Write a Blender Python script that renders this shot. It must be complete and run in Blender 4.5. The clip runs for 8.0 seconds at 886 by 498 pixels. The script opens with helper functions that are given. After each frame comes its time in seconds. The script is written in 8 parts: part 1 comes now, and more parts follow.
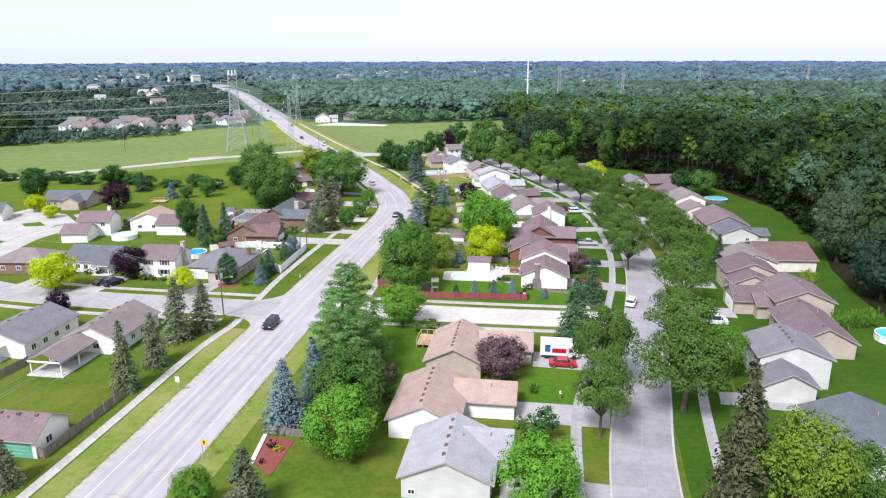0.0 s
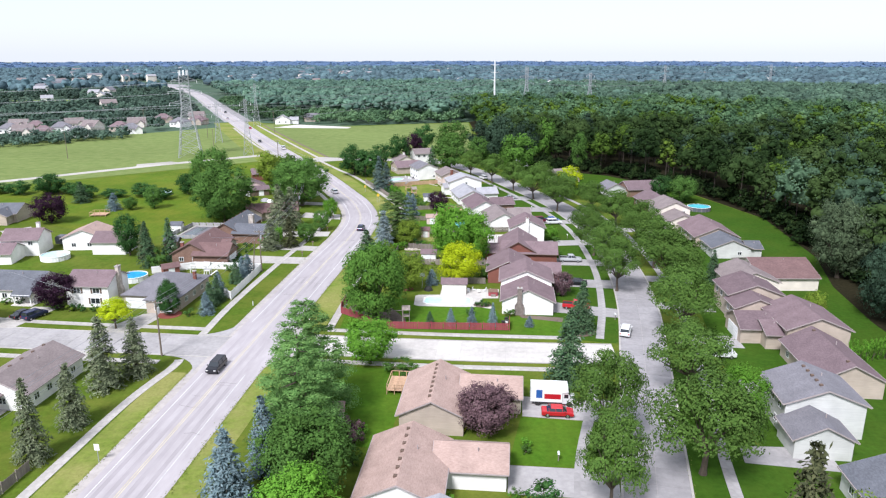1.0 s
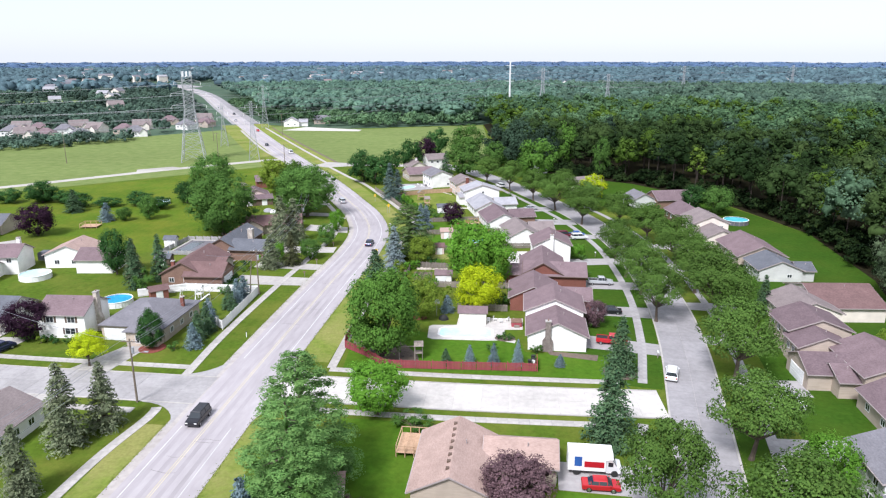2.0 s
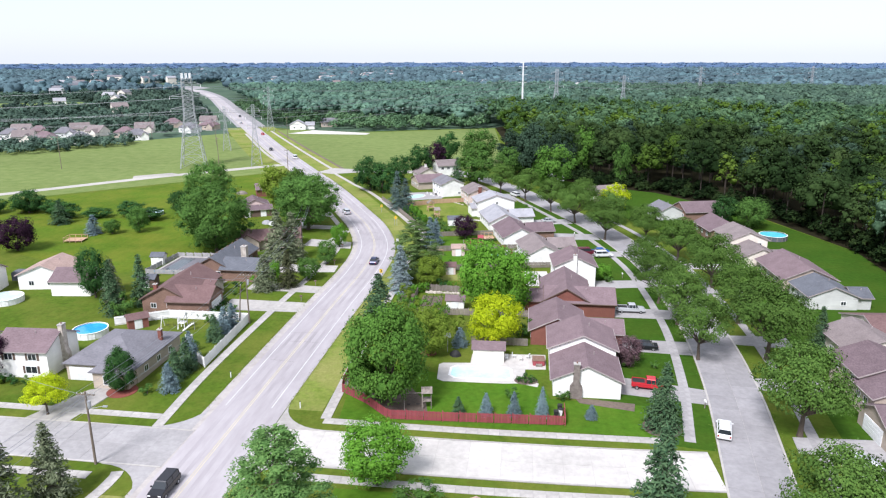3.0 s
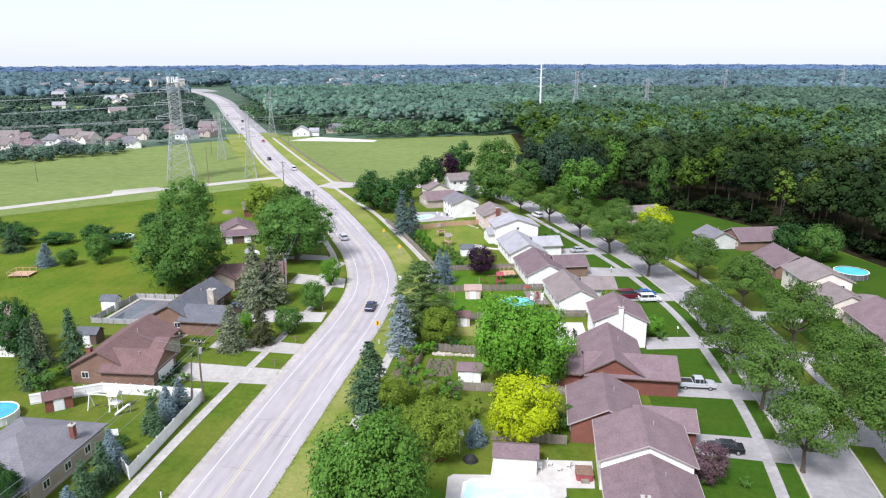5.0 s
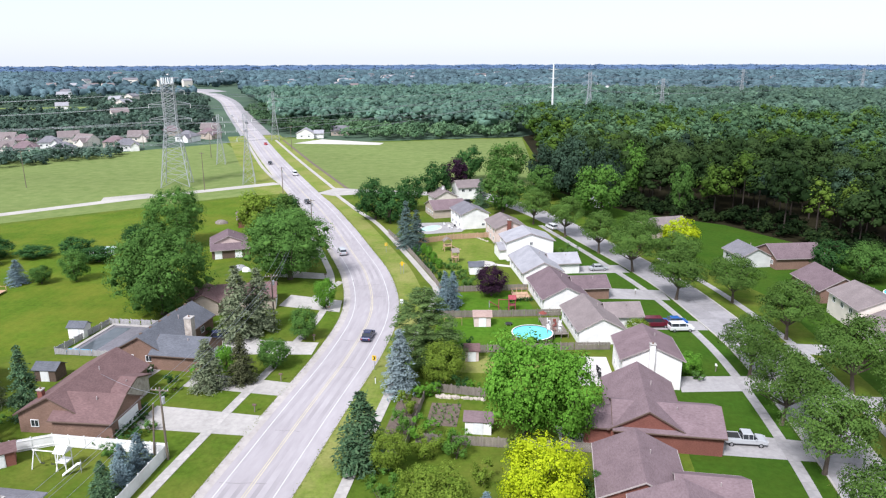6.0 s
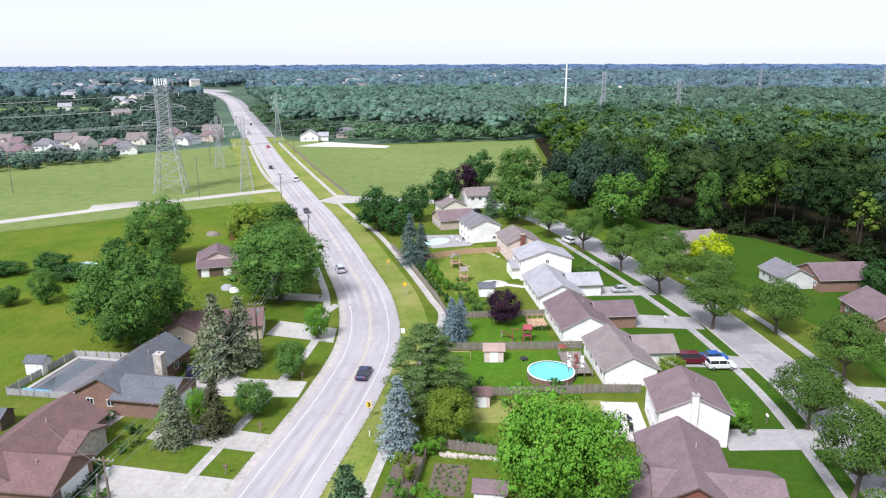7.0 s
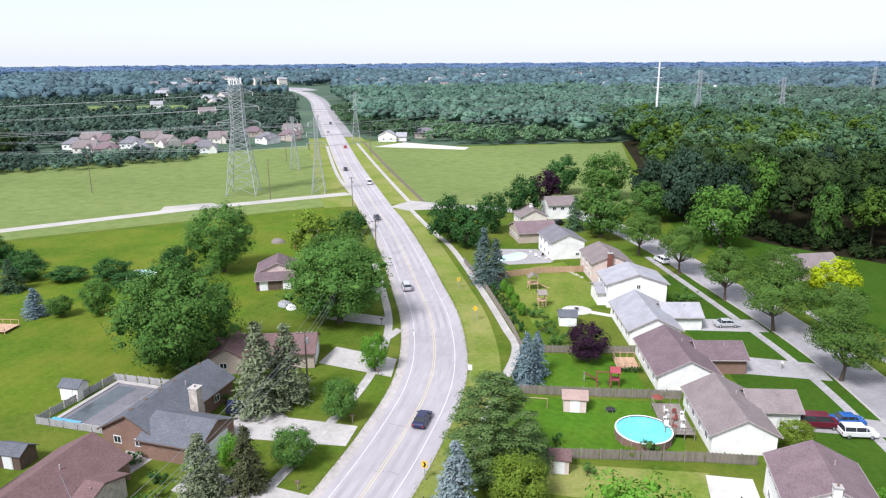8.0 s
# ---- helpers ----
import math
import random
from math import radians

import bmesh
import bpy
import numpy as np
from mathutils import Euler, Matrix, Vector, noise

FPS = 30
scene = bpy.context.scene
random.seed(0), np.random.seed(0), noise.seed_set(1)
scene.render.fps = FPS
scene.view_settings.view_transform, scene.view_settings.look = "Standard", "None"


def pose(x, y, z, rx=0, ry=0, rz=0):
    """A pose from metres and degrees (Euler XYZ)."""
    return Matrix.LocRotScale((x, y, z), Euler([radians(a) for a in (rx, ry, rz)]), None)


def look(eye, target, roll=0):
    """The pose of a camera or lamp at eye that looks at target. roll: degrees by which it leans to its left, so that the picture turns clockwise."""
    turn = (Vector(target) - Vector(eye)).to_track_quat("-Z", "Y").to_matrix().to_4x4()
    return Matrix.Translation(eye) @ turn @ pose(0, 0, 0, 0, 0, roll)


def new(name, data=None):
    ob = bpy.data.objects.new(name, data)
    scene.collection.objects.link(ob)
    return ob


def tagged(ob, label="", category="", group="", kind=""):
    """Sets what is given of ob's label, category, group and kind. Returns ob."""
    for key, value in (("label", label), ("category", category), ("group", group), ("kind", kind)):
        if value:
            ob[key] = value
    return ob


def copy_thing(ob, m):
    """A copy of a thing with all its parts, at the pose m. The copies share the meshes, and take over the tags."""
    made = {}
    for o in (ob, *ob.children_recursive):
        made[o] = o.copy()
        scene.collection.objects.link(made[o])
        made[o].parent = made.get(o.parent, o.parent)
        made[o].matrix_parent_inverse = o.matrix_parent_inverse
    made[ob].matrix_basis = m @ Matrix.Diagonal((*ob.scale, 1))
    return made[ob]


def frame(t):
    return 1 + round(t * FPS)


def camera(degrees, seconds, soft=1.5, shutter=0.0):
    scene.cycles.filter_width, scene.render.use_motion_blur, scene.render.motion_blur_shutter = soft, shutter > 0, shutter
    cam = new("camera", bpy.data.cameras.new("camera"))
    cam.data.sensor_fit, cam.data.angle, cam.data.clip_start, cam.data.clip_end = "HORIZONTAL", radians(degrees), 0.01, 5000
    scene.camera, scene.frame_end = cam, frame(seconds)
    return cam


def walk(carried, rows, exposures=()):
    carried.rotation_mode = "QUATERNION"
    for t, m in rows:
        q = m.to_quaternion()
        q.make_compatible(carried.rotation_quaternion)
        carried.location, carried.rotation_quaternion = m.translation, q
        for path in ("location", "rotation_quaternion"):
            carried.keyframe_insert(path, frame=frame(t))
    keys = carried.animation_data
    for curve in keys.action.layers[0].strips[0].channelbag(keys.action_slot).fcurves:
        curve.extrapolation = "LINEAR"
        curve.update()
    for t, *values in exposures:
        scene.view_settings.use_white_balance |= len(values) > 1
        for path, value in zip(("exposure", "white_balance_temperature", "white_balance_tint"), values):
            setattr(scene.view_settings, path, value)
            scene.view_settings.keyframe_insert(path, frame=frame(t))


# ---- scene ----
cam = camera(65.1, 8.0, soft=1.2)
METRES, EYE, TILT, LEAN, TURN = 132.3, 50.0, 0.15, -1.45, 8.9
ROWS = [
    (0.0, 0.0, 0.0, 0.0, -0.47, -15.75, 1.65),
    (0.5, -0.0045, 0.0665, -0.0003, -2.15, -15.82, 1.54),
    (1.0, -0.0083, 0.1316, -0.0004, -3.42, -15.85, 1.46),
    (1.5, -0.0095, 0.1971, -0.0008, -2.95, -15.82, 1.45),
    (3.0, -0.007, 0.3886, -0.0013, -1.62, -15.7, 1.51),
    (3.5, -0.0051, 0.4503, -0.0022, -1.23, -15.62, 1.51),
    (4.0, -0.003, 0.5134, -0.0025, -1.48, -15.58, 1.51),
    (4.5, -0.0012, 0.5735, -0.003, -1.07, -15.54, 1.56),
    (6.0, 0.0064, 0.7527, -0.0041, 0.2, -15.49, 1.59),
    (6.5, 0.0082, 0.8148, -0.0046, 0.61, -15.48, 1.62),
    (7.0, 0.0095, 0.8756, -0.0049, 0.98, -15.49, 1.64),
    (7.5, 0.0105, 0.9388, -0.0052, 1.94, -15.48, 1.68),
    (8.0, 0.0108, 0.9994, -0.006, 7.7, -15.41, 1.82),
]
walk(cam, [(t, pose(0, 0, EYE, TILT, LEAN, TURN) @ pose(METRES * x, METRES * y, METRES * z, 90 + pitch, roll, yaw)) for t, x, y, z, yaw, pitch, roll in ROWS], exposures=[(0.0, 0.63, 5900, 14), (8.0, 0.63, 5900, 14)])

# ---- light: bright high overcast with a soft sun ----
world = bpy.data.worlds.new("sky")
scene.world = world
world.use_nodes = True
wn = world.node_tree
sky = wn.nodes.new("ShaderNodeTexSky")
sky.sky_type = "NISHITA"
sky.sun_disc = False
sky.sun_elevation = radians(50)
sky.sun_rotation = radians(205)
sky.dust_density = 1.0
sky.air_density = 1.0
pale = wn.nodes.new("ShaderNodeMix")
pale.data_type = "RGBA"
pale.inputs["Factor"].default_value = 0.7
pale.inputs["B"].default_value = (7.9, 8.05, 8.05, 1)
wn.links.new(sky.outputs[0], pale.inputs["A"])
wn.links.new(pale.outputs["Result"], wn.nodes["Background"].inputs["Color"])
wn.nodes["Background"].inputs["Strength"].default_value = 0.091

sun_data = bpy.data.lights.new("sun", "SUN")
sun_data.energy = 3.5
sun_data.angle = radians(14)
sun_data.color = (1.0, 0.96, 0.9)
sun = new("sun", sun_data)
sun.matrix_world = look((-48, -118, 152), (0, 0, 0))

# ---- materials ----
MATS = {}


def material(name, dark, light, scale=3.0, rough=0.85, large=0.15, bump=0.3, metal=0.0, spread=0.12, stretch=None, spec=0.3):
    """Two-scale noise between two colours, fine relief, a little difference from object to object."""
    if name in MATS:
        return MATS[name]
    m = bpy.data.materials.new(name)
    m.use_nodes = True
    n, k = m.node_tree.nodes, m.node_tree.links
    p = n["Principled BSDF"]
    p.inputs["Roughness"].default_value = rough
    p.inputs["Metallic"].default_value = metal
    p.inputs["Specular IOR Level"].default_value = spec
    co = n.new("ShaderNodeTexCoord")
    mp = n.new("ShaderNodeMapping")
    if stretch:
        mp.inputs["Scale"].default_value = stretch
    k.new(co.outputs["Object"], mp.inputs["Vector"])
    fine = n.new("ShaderNodeTexNoise")
    fine.inputs["Scale"].default_value = scale
    fine.inputs["Detail"].default_value = 6
    fine.inputs["Roughness"].default_value = 0.65
    k.new(mp.outputs[0], fine.inputs["Vector"])
    ramp = n.new("ShaderNodeValToRGB")
    ramp.color_ramp.elements[0].position = 0.3
    ramp.color_ramp.elements[1].position = 0.7
    ramp.color_ramp.elements[0].color = (*dark, 1)
    ramp.color_ramp.elements[1].color = (*light, 1)
    k.new(fine.outputs["Fac"], ramp.inputs[0])
    big = n.new("ShaderNodeTexNoise")
    big.inputs["Scale"].default_value = large
    big.inputs["Detail"].default_value = 4
    k.new(co.outputs["Object"], big.inputs["Vector"])
    info = n.new("ShaderNodeObjectInfo")
    add = n.new("ShaderNodeMath")
    add.operation = "MULTIPLY_ADD"
    add.inputs[1].default_value = spread
    add.inputs[2].default_value = 0.72 - spread / 2
    k.new(info.outputs["Random"], add.inputs[0])
    val = n.new("ShaderNodeMath")
    val.operation = "MULTIPLY_ADD"
    val.inputs[1].default_value = 0.56
    k.new(big.outputs["Fac"], val.inputs[0])
    k.new(add.outputs[0], val.inputs[2])
    hs = n.new("ShaderNodeHueSaturation")
    k.new(ramp.outputs[0], hs.inputs["Color"])
    k.new(val.outputs[0], hs.inputs["Value"])
    k.new(hs.outputs[0], p.inputs["Base Color"])
    if bump:
        b = n.new("ShaderNodeBump")
        b.inputs["Strength"].default_value = bump
        b.inputs["Distance"].default_value = 0.05
        k.new(fine.outputs["Fac"], b.inputs["Height"])
        k.new(b.outputs[0], p.inputs["Normal"])
    MATS[name] = m
    return m


def foliage(name, dark, light, through_light=0.22, spread=0.35):
    """Leaves: each leaf and each tree its own shade, with light passing through."""
    if name in MATS:
        return MATS[name]
    m = bpy.data.materials.new(name)
    m.use_nodes = True
    n, k = m.node_tree.nodes, m.node_tree.links
    p = n["Principled BSDF"]
    p.inputs["Roughness"].default_value = 0.85
    p.inputs["Specular IOR Level"].default_value = 0.06
    geo = n.new("ShaderNodeNewGeometry")
    ramp = n.new("ShaderNodeValToRGB")
    ramp.color_ramp.elements[0].color = (*dark, 1)
    ramp.color_ramp.elements[1].color = (*light, 1)
    k.new(geo.outputs["Random Per Island"], ramp.inputs[0])
    co = n.new("ShaderNodeTexCoord")
    big = n.new("ShaderNodeTexNoise")
    big.inputs["Scale"].default_value = 0.09
    k.new(co.outputs["Object"], big.inputs["Vector"])
    info = n.new("ShaderNodeObjectInfo")
    add = n.new("ShaderNodeMath")
    add.operation = "MULTIPLY_ADD"
    add.inputs[1].default_value = spread
    add.inputs[2].default_value = 0.6 - spread / 2
    k.new(info.outputs["Random"], add.inputs[0])
    val = n.new("ShaderNodeMath")
    val.operation = "MULTIPLY_ADD"
    val.inputs[1].default_value = 0.8
    k.new(big.outputs["Fac"], val.inputs[0])
    k.new(add.outputs[0], val.inputs[2])
    tuft = n.new("ShaderNodeTexNoise")
    tuft.inputs["Scale"].default_value = 0.55
    tuft.inputs["Detail"].default_value = 5
    tuft.inputs["Roughness"].default_value = 0.7
    k.new(co.outputs["Object"], tuft.inputs["Vector"])
    fine = n.new("ShaderNodeMath")
    fine.operation = "MULTIPLY_ADD"
    fine.inputs[1].default_value = 1.2
    fine.inputs[2].default_value = 0.4
    k.new(tuft.outputs["Fac"], fine.inputs[0])
    both = n.new("ShaderNodeMath")
    both.operation = "MULTIPLY"
    k.new(val.outputs[0], both.inputs[0])
    k.new(fine.outputs[0], both.inputs[1])
    tree = n.new("ShaderNodeAttribute")
    tree.attribute_name = "tone"
    shade = n.new("ShaderNodeMath")
    shade.operation = "MULTIPLY_ADD"
    k.new(both.outputs[0], shade.inputs[0])
    k.new(tree.outputs["Fac"], shade.inputs[1])
    k.new(both.outputs[0], shade.inputs[2])
    tint = n.new("ShaderNodeMath")
    tint.operation = "MULTIPLY_ADD"
    tint.inputs[1].default_value = -0.035
    tint.inputs[2].default_value = 0.5
    k.new(tree.outputs["Fac"], tint.inputs[0])
    hs = n.new("ShaderNodeHueSaturation")
    k.new(ramp.outputs[0], hs.inputs["Color"])
    k.new(shade.outputs[0], hs.inputs["Value"])
    k.new(tint.outputs[0], hs.inputs["Hue"])
    k.new(hs.outputs[0], p.inputs["Base Color"])
    tr = n.new("ShaderNodeBsdfTranslucent")
    k.new(hs.outputs[0], tr.inputs["Color"])
    mix = n.new("ShaderNodeMixShader")
    mix.inputs[0].default_value = through_light
    k.new(p.outputs[0], mix.inputs[1])
    k.new(tr.outputs[0], mix.inputs[2])
    k.new(mix.outputs[0], n["Material Output"].inputs["Surface"])
    MATS[name] = m
    return m


def plain(name, colour, rough=0.5, metal=0.0, spec=0.5):
    if name in MATS:
        return MATS[name]
    m = bpy.data.materials.new(name)
    m.use_nodes = True
    p = m.node_tree.nodes["Principled BSDF"]
    p.inputs["Base Color"].default_value = (*colour, 1)
    p.inputs["Roughness"].default_value = rough
    p.inputs["Metallic"].default_value = metal
    p.inputs["Specular IOR Level"].default_value = spec
    MATS[name] = m
    return m


def turf(name, lush, dry, amount, stripe=0.0):
    """Mown grass: tufts, lush and dry areas, faint mowing stripes."""
    m = material(name, tuple(c * 0.74 for c in lush), tuple(c * 1.22 for c in lush), scale=1.1, large=0.06, bump=0.5, spread=0.06, spec=0.05, rough=0.95)
    n, k = m.node_tree.nodes, m.node_tree.links
    p = n["Principled BSDF"]
    old = p.inputs["Base Color"].links[0].from_socket
    co = n.new("ShaderNodeTexCoord")
    area = n.new("ShaderNodeTexNoise")
    area.inputs["Scale"].default_value = 0.075
    area.inputs["Detail"].default_value = 8
    area.inputs["Roughness"].default_value = 0.72
    k.new(co.outputs["Object"], area.inputs["Vector"])
    ramp = n.new("ShaderNodeValToRGB")
    ramp.color_ramp.elements[0].position = 0.42
    ramp.color_ramp.elements[1].position = 0.62
    ramp.color_ramp.elements[0].color = (0, 0, 0, 1)
    ramp.color_ramp.elements[1].color = (amount, amount, amount, 1)
    k.new(area.outputs["Fac"], ramp.inputs[0])
    grain = n.new("ShaderNodeTexNoise")
    grain.inputs["Scale"].default_value = 2.3
    grain.inputs["Detail"].default_value = 4
    k.new(co.outputs["Object"], grain.inputs["Vector"])
    straw = n.new("ShaderNodeValToRGB")
    straw.color_ramp.elements[0].color = (*[c * 0.6 for c in dry], 1)
    straw.color_ramp.elements[1].color = (*[c * 1.4 for c in dry], 1)
    k.new(grain.outputs["Fac"], straw.inputs[0])
    mix = n.new("ShaderNodeMix")
    mix.data_type = "RGBA"
    k.new(ramp.outputs[0], mix.inputs["Factor"])
    k.new(old, mix.inputs["A"])
    k.new(straw.outputs[0], mix.inputs["B"])
    last = mix.outputs["Result"]
    if stripe:
        wave = n.new("ShaderNodeTexWave")
        wave.inputs["Scale"].default_value = 0.11
        wave.inputs["Distortion"].default_value = 1.5
        wave.inputs["Detail"].default_value = 2
        k.new(co.outputs["Object"], wave.inputs["Vector"])
        val = n.new("ShaderNodeMath")
        val.operation = "MULTIPLY_ADD"
        val.inputs[1].default_value = stripe
        val.inputs[2].default_value = 1 - stripe / 2
        k.new(wave.outputs["Fac"], val.inputs[0])
        hs = n.new("ShaderNodeHueSaturation")
        k.new(last, hs.inputs["Color"])
        k.new(val.outputs[0], hs.inputs["Value"])
        last = hs.outputs[0]
    k.new(last, p.inputs["Base Color"])
    return m


LAWN = turf("lawn", (0.072, 0.118, 0.012), (0.136, 0.148, 0.026), 0.7, 0.05)
MEADOW = material("meadow", (0.12, 0.168, 0.047), (0.186, 0.224, 0.078), scale=0.22, large=0.012, bump=0.5, spread=0.0, spec=0.05, rough=0.95)
FRESH = turf("fresh lawn", (0.06, 0.138, 0.01), (0.1, 0.15, 0.016), 0.45, 0.06)
# lens vignetting over the eastern lawns is put into this turf's colour
DIM_LAWN = turf("vignette-darkened lawn", (0.037, 0.086, 0.008), (0.066, 0.1, 0.012), 0.4)
GARDEN = turf("garden grass", (0.078, 0.13, 0.011), (0.142, 0.156, 0.02), 0.7, 0.05)
MOWN = turf("pale mown lawn", (0.115, 0.172, 0.022), (0.2, 0.21, 0.05), 0.8, 0.05)
DRY = turf("dry verge", (0.15, 0.2, 0.034), (0.25, 0.238, 0.082), 0.8)
EDGE = material("worn road edge", (0.33, 0.3, 0.28), (0.45, 0.41, 0.385), scale=0.9, large=0.06, bump=0.15, spread=0.0)
ASPHALT = material("worn road", (0.325, 0.296, 0.306), (0.41, 0.378, 0.388), scale=0.6, large=0.03, bump=0.12, stretch=(1.0, 0.25, 1.0), spread=0.0)
CONCRETE = material("concrete", (0.34, 0.317, 0.298), (0.45, 0.423, 0.395), scale=1.2, large=0.2, bump=0.15, spread=0.16)
STREET = material("street concrete", (0.25, 0.237, 0.243), (0.325, 0.31, 0.315), scale=1.0, large=0.15, bump=0.15, spread=0.14)
EAST_WALK = material("greyer footpath concrete", (0.285, 0.27, 0.27), (0.37, 0.352, 0.348), scale=1.2, large=0.2, bump=0.15, spread=0.16)
PALE = material("pale concrete", (0.44, 0.41, 0.385), (0.56, 0.53, 0.495), scale=1.0, large=0.15, bump=0.1, spread=0.12)
WHITE_LINE = material("white line paint", (0.46, 0.45, 0.45), (0.62, 0.61, 0.6), scale=2.5, large=0.4, bump=0.0)
YELLOW_LINE = material("yellow line paint", (0.46, 0.4, 0.28), (0.56, 0.5, 0.36), scale=2.5, large=0.4, bump=0.0)
SOIL = material("bare earth", (0.1, 0.075, 0.06), (0.17, 0.13, 0.105), scale=2.0)
# litter brown taken almost to black, so it holds the shade below the trees
LITTER = material("litter in shade colour", (0.012, 0.012, 0.006), (0.035, 0.03, 0.016), scale=1.5, large=0.08, spec=0.05)
RED_MULCH = material("red mulch", (0.16, 0.045, 0.035), (0.26, 0.075, 0.058), scale=5.0)
TAR = material("crack sealant", (0.17, 0.155, 0.155), (0.23, 0.215, 0.215), scale=3.0)
TRACK = material("wheel track", (0.297, 0.271, 0.281), (0.38, 0.351, 0.361), scale=0.6, large=0.05, bump=0.12, stretch=(1.0, 0.2, 1.0), spread=0.0)
# darker copy of the bark; the gloom inside the woods is in its colour
SHADE_BARK = material("bark in shade colour", (0.03, 0.024, 0.02), (0.07, 0.055, 0.045), scale=6.0, stretch=(1, 1, 0.2))
BARK = material("bark", (0.06, 0.045, 0.035), (0.14, 0.11, 0.085), scale=6.0, stretch=(1, 1, 0.2))


def shingle(name, a, b):
    return material(name, a, b, scale=5.0, large=0.5, bump=0.5, stretch=(0.5, 0.5, 2.5), spread=0.1, rough=0.95, spec=0.15)


ROOF_TAN = shingle("tan shingles", (0.3, 0.21, 0.18), (0.42, 0.31, 0.27))
ROOF_GREY = shingle("grey shingles", (0.14, 0.136, 0.15), (0.215, 0.205, 0.225))
ROOF_SILVER = shingle("silver grey shingles", (0.27, 0.265, 0.285), (0.36, 0.355, 0.375))
ROOF_BROWN = shingle("brown shingles", (0.145, 0.102, 0.11), (0.22, 0.162, 0.173))
ROOF_MAUVE = shingle("dark mauve shingles", (0.12, 0.085, 0.095), (0.19, 0.14, 0.15))
ROOF_RUST = shingle("rust brown shingles", (0.125, 0.075, 0.073), (0.19, 0.122, 0.118))
ROOF_SLATE = shingle("slate grey shingles", (0.09, 0.095, 0.11), (0.15, 0.155, 0.175))
ROOF_TAUPE = shingle("taupe shingles", (0.17, 0.14, 0.138), (0.245, 0.205, 0.2))


def siding(name, a, b):
    return material(name, a, b, scale=1.5, large=0.4, bump=0.35, stretch=(0.2, 0.2, 7.0), spread=0.05, rough=0.6)


WALL_WHITE = siding("white siding", (0.78, 0.76, 0.73), (0.86, 0.84, 0.81))
WALL_CREAM = siding("cream siding", (0.7, 0.63, 0.55), (0.78, 0.71, 0.63))
WALL_TAN = siding("tan siding", (0.4, 0.33, 0.27), (0.5, 0.42, 0.35))
WALL_GREY = siding("grey siding", (0.5, 0.5, 0.48), (0.6, 0.6, 0.57))
WALL_BRICK = material("red brick", (0.15, 0.055, 0.042), (0.25, 0.1, 0.075), scale=4.0, large=0.4, bump=0.5, stretch=(1, 1, 3))
WALL_BROWN = material("brown brick", (0.16, 0.095, 0.07), (0.27, 0.17, 0.13), scale=4.0, large=0.4, bump=0.5, stretch=(1, 1, 3))
STONE = material("field stone", (0.3, 0.25, 0.21), (0.6, 0.54, 0.47), scale=1.8, large=0.6, bump=0.8)
DULL_STONE = material("weathered chimney stone", (0.13, 0.105, 0.095), (0.25, 0.21, 0.19), scale=2.4, large=0.6, bump=0.7)
PINK = siding("pale pink siding", (0.6, 0.47, 0.43), (0.7, 0.57, 0.52))
TRIM = material("white trim", (0.72, 0.72, 0.72), (0.82, 0.82, 0.81), scale=3, bump=0.05)
DULL_TRIM = material("taupe trim", (0.3, 0.255, 0.25), (0.4, 0.345, 0.335), scale=3, bump=0.05)
DARK_TRIM = material("brown trim", (0.1, 0.07, 0.05), (0.16, 0.11, 0.09), scale=3, bump=0.05)
GREEN_DOOR = material("green door paint", (0.1, 0.3, 0.2), (0.14, 0.37, 0.26), scale=2, bump=0.05)
GLASS = plain("window glass", (0.025, 0.03, 0.035), rough=0.06, spec=0.8)
WOOD_GREY = material("weathered boards", (0.16, 0.135, 0.115), (0.29, 0.25, 0.22), scale=3, stretch=(1, 1, 0.15), spread=0.25)
WOOD_PALE = material("silvered boards", (0.3, 0.285, 0.29), (0.44, 0.42, 0.43), scale=3, stretch=(1, 1, 0.15), spread=0.25)
WOOD_RED = material("red stained boards", (0.21, 0.04, 0.05), (0.33, 0.078, 0.09), scale=3, stretch=(1, 1, 0.15), spread=0.25)
WOOD_TAN = material("new cedar boards", (0.4, 0.25, 0.15), (0.55, 0.37, 0.25), scale=3, stretch=(1, 1, 0.15), spread=0.2)
VINYL = material("white vinyl", (0.72, 0.71, 0.7), (0.82, 0.81, 0.8), scale=1, bump=0.05)
WATER = material("pool water", (0.1, 0.5, 0.58), (0.16, 0.62, 0.68), scale=1.5, large=0.5, rough=0.08, bump=0.12, spec=0.5)
WATER_BLUE = material("blue pool water", (0.03, 0.26, 0.55), (0.06, 0.36, 0.68), scale=1.5, large=0.5, rough=0.08, bump=0.12, spec=0.5)
WATER_DARK = material("standing water", (0.06, 0.075, 0.085), (0.1, 0.115, 0.125), scale=0.8, large=0.3, rough=0.15, bump=0.05, spec=0.5)
WATER_PALE = material("pale pool water", (0.45, 0.72, 0.71), (0.56, 0.79, 0.77), scale=1.5, large=0.5, rough=0.1, bump=0.1, spec=0.5)
TARP = material("blue pool cover", (0.07, 0.3, 0.5), (0.12, 0.4, 0.6), scale=1.5, large=0.6, rough=0.5, bump=0.2)
STEEL = material("galvanised steel", (0.34, 0.35, 0.37), (0.48, 0.49, 0.51), scale=1, rough=0.5, metal=0.4, bump=0.05)
POLE_WOOD = material("tarred pole", (0.13, 0.1, 0.075), (0.23, 0.19, 0.15), scale=3, stretch=(1, 1, 0.1))
WIRE = plain("wire", (0.28, 0.29, 0.31), 0.5, 0.5)
BLACK = plain("black rubber", (0.02, 0.02, 0.02), 0.8)
CHROME = plain("rim metal", (0.5, 0.5, 0.52), 0.3, 0.9)
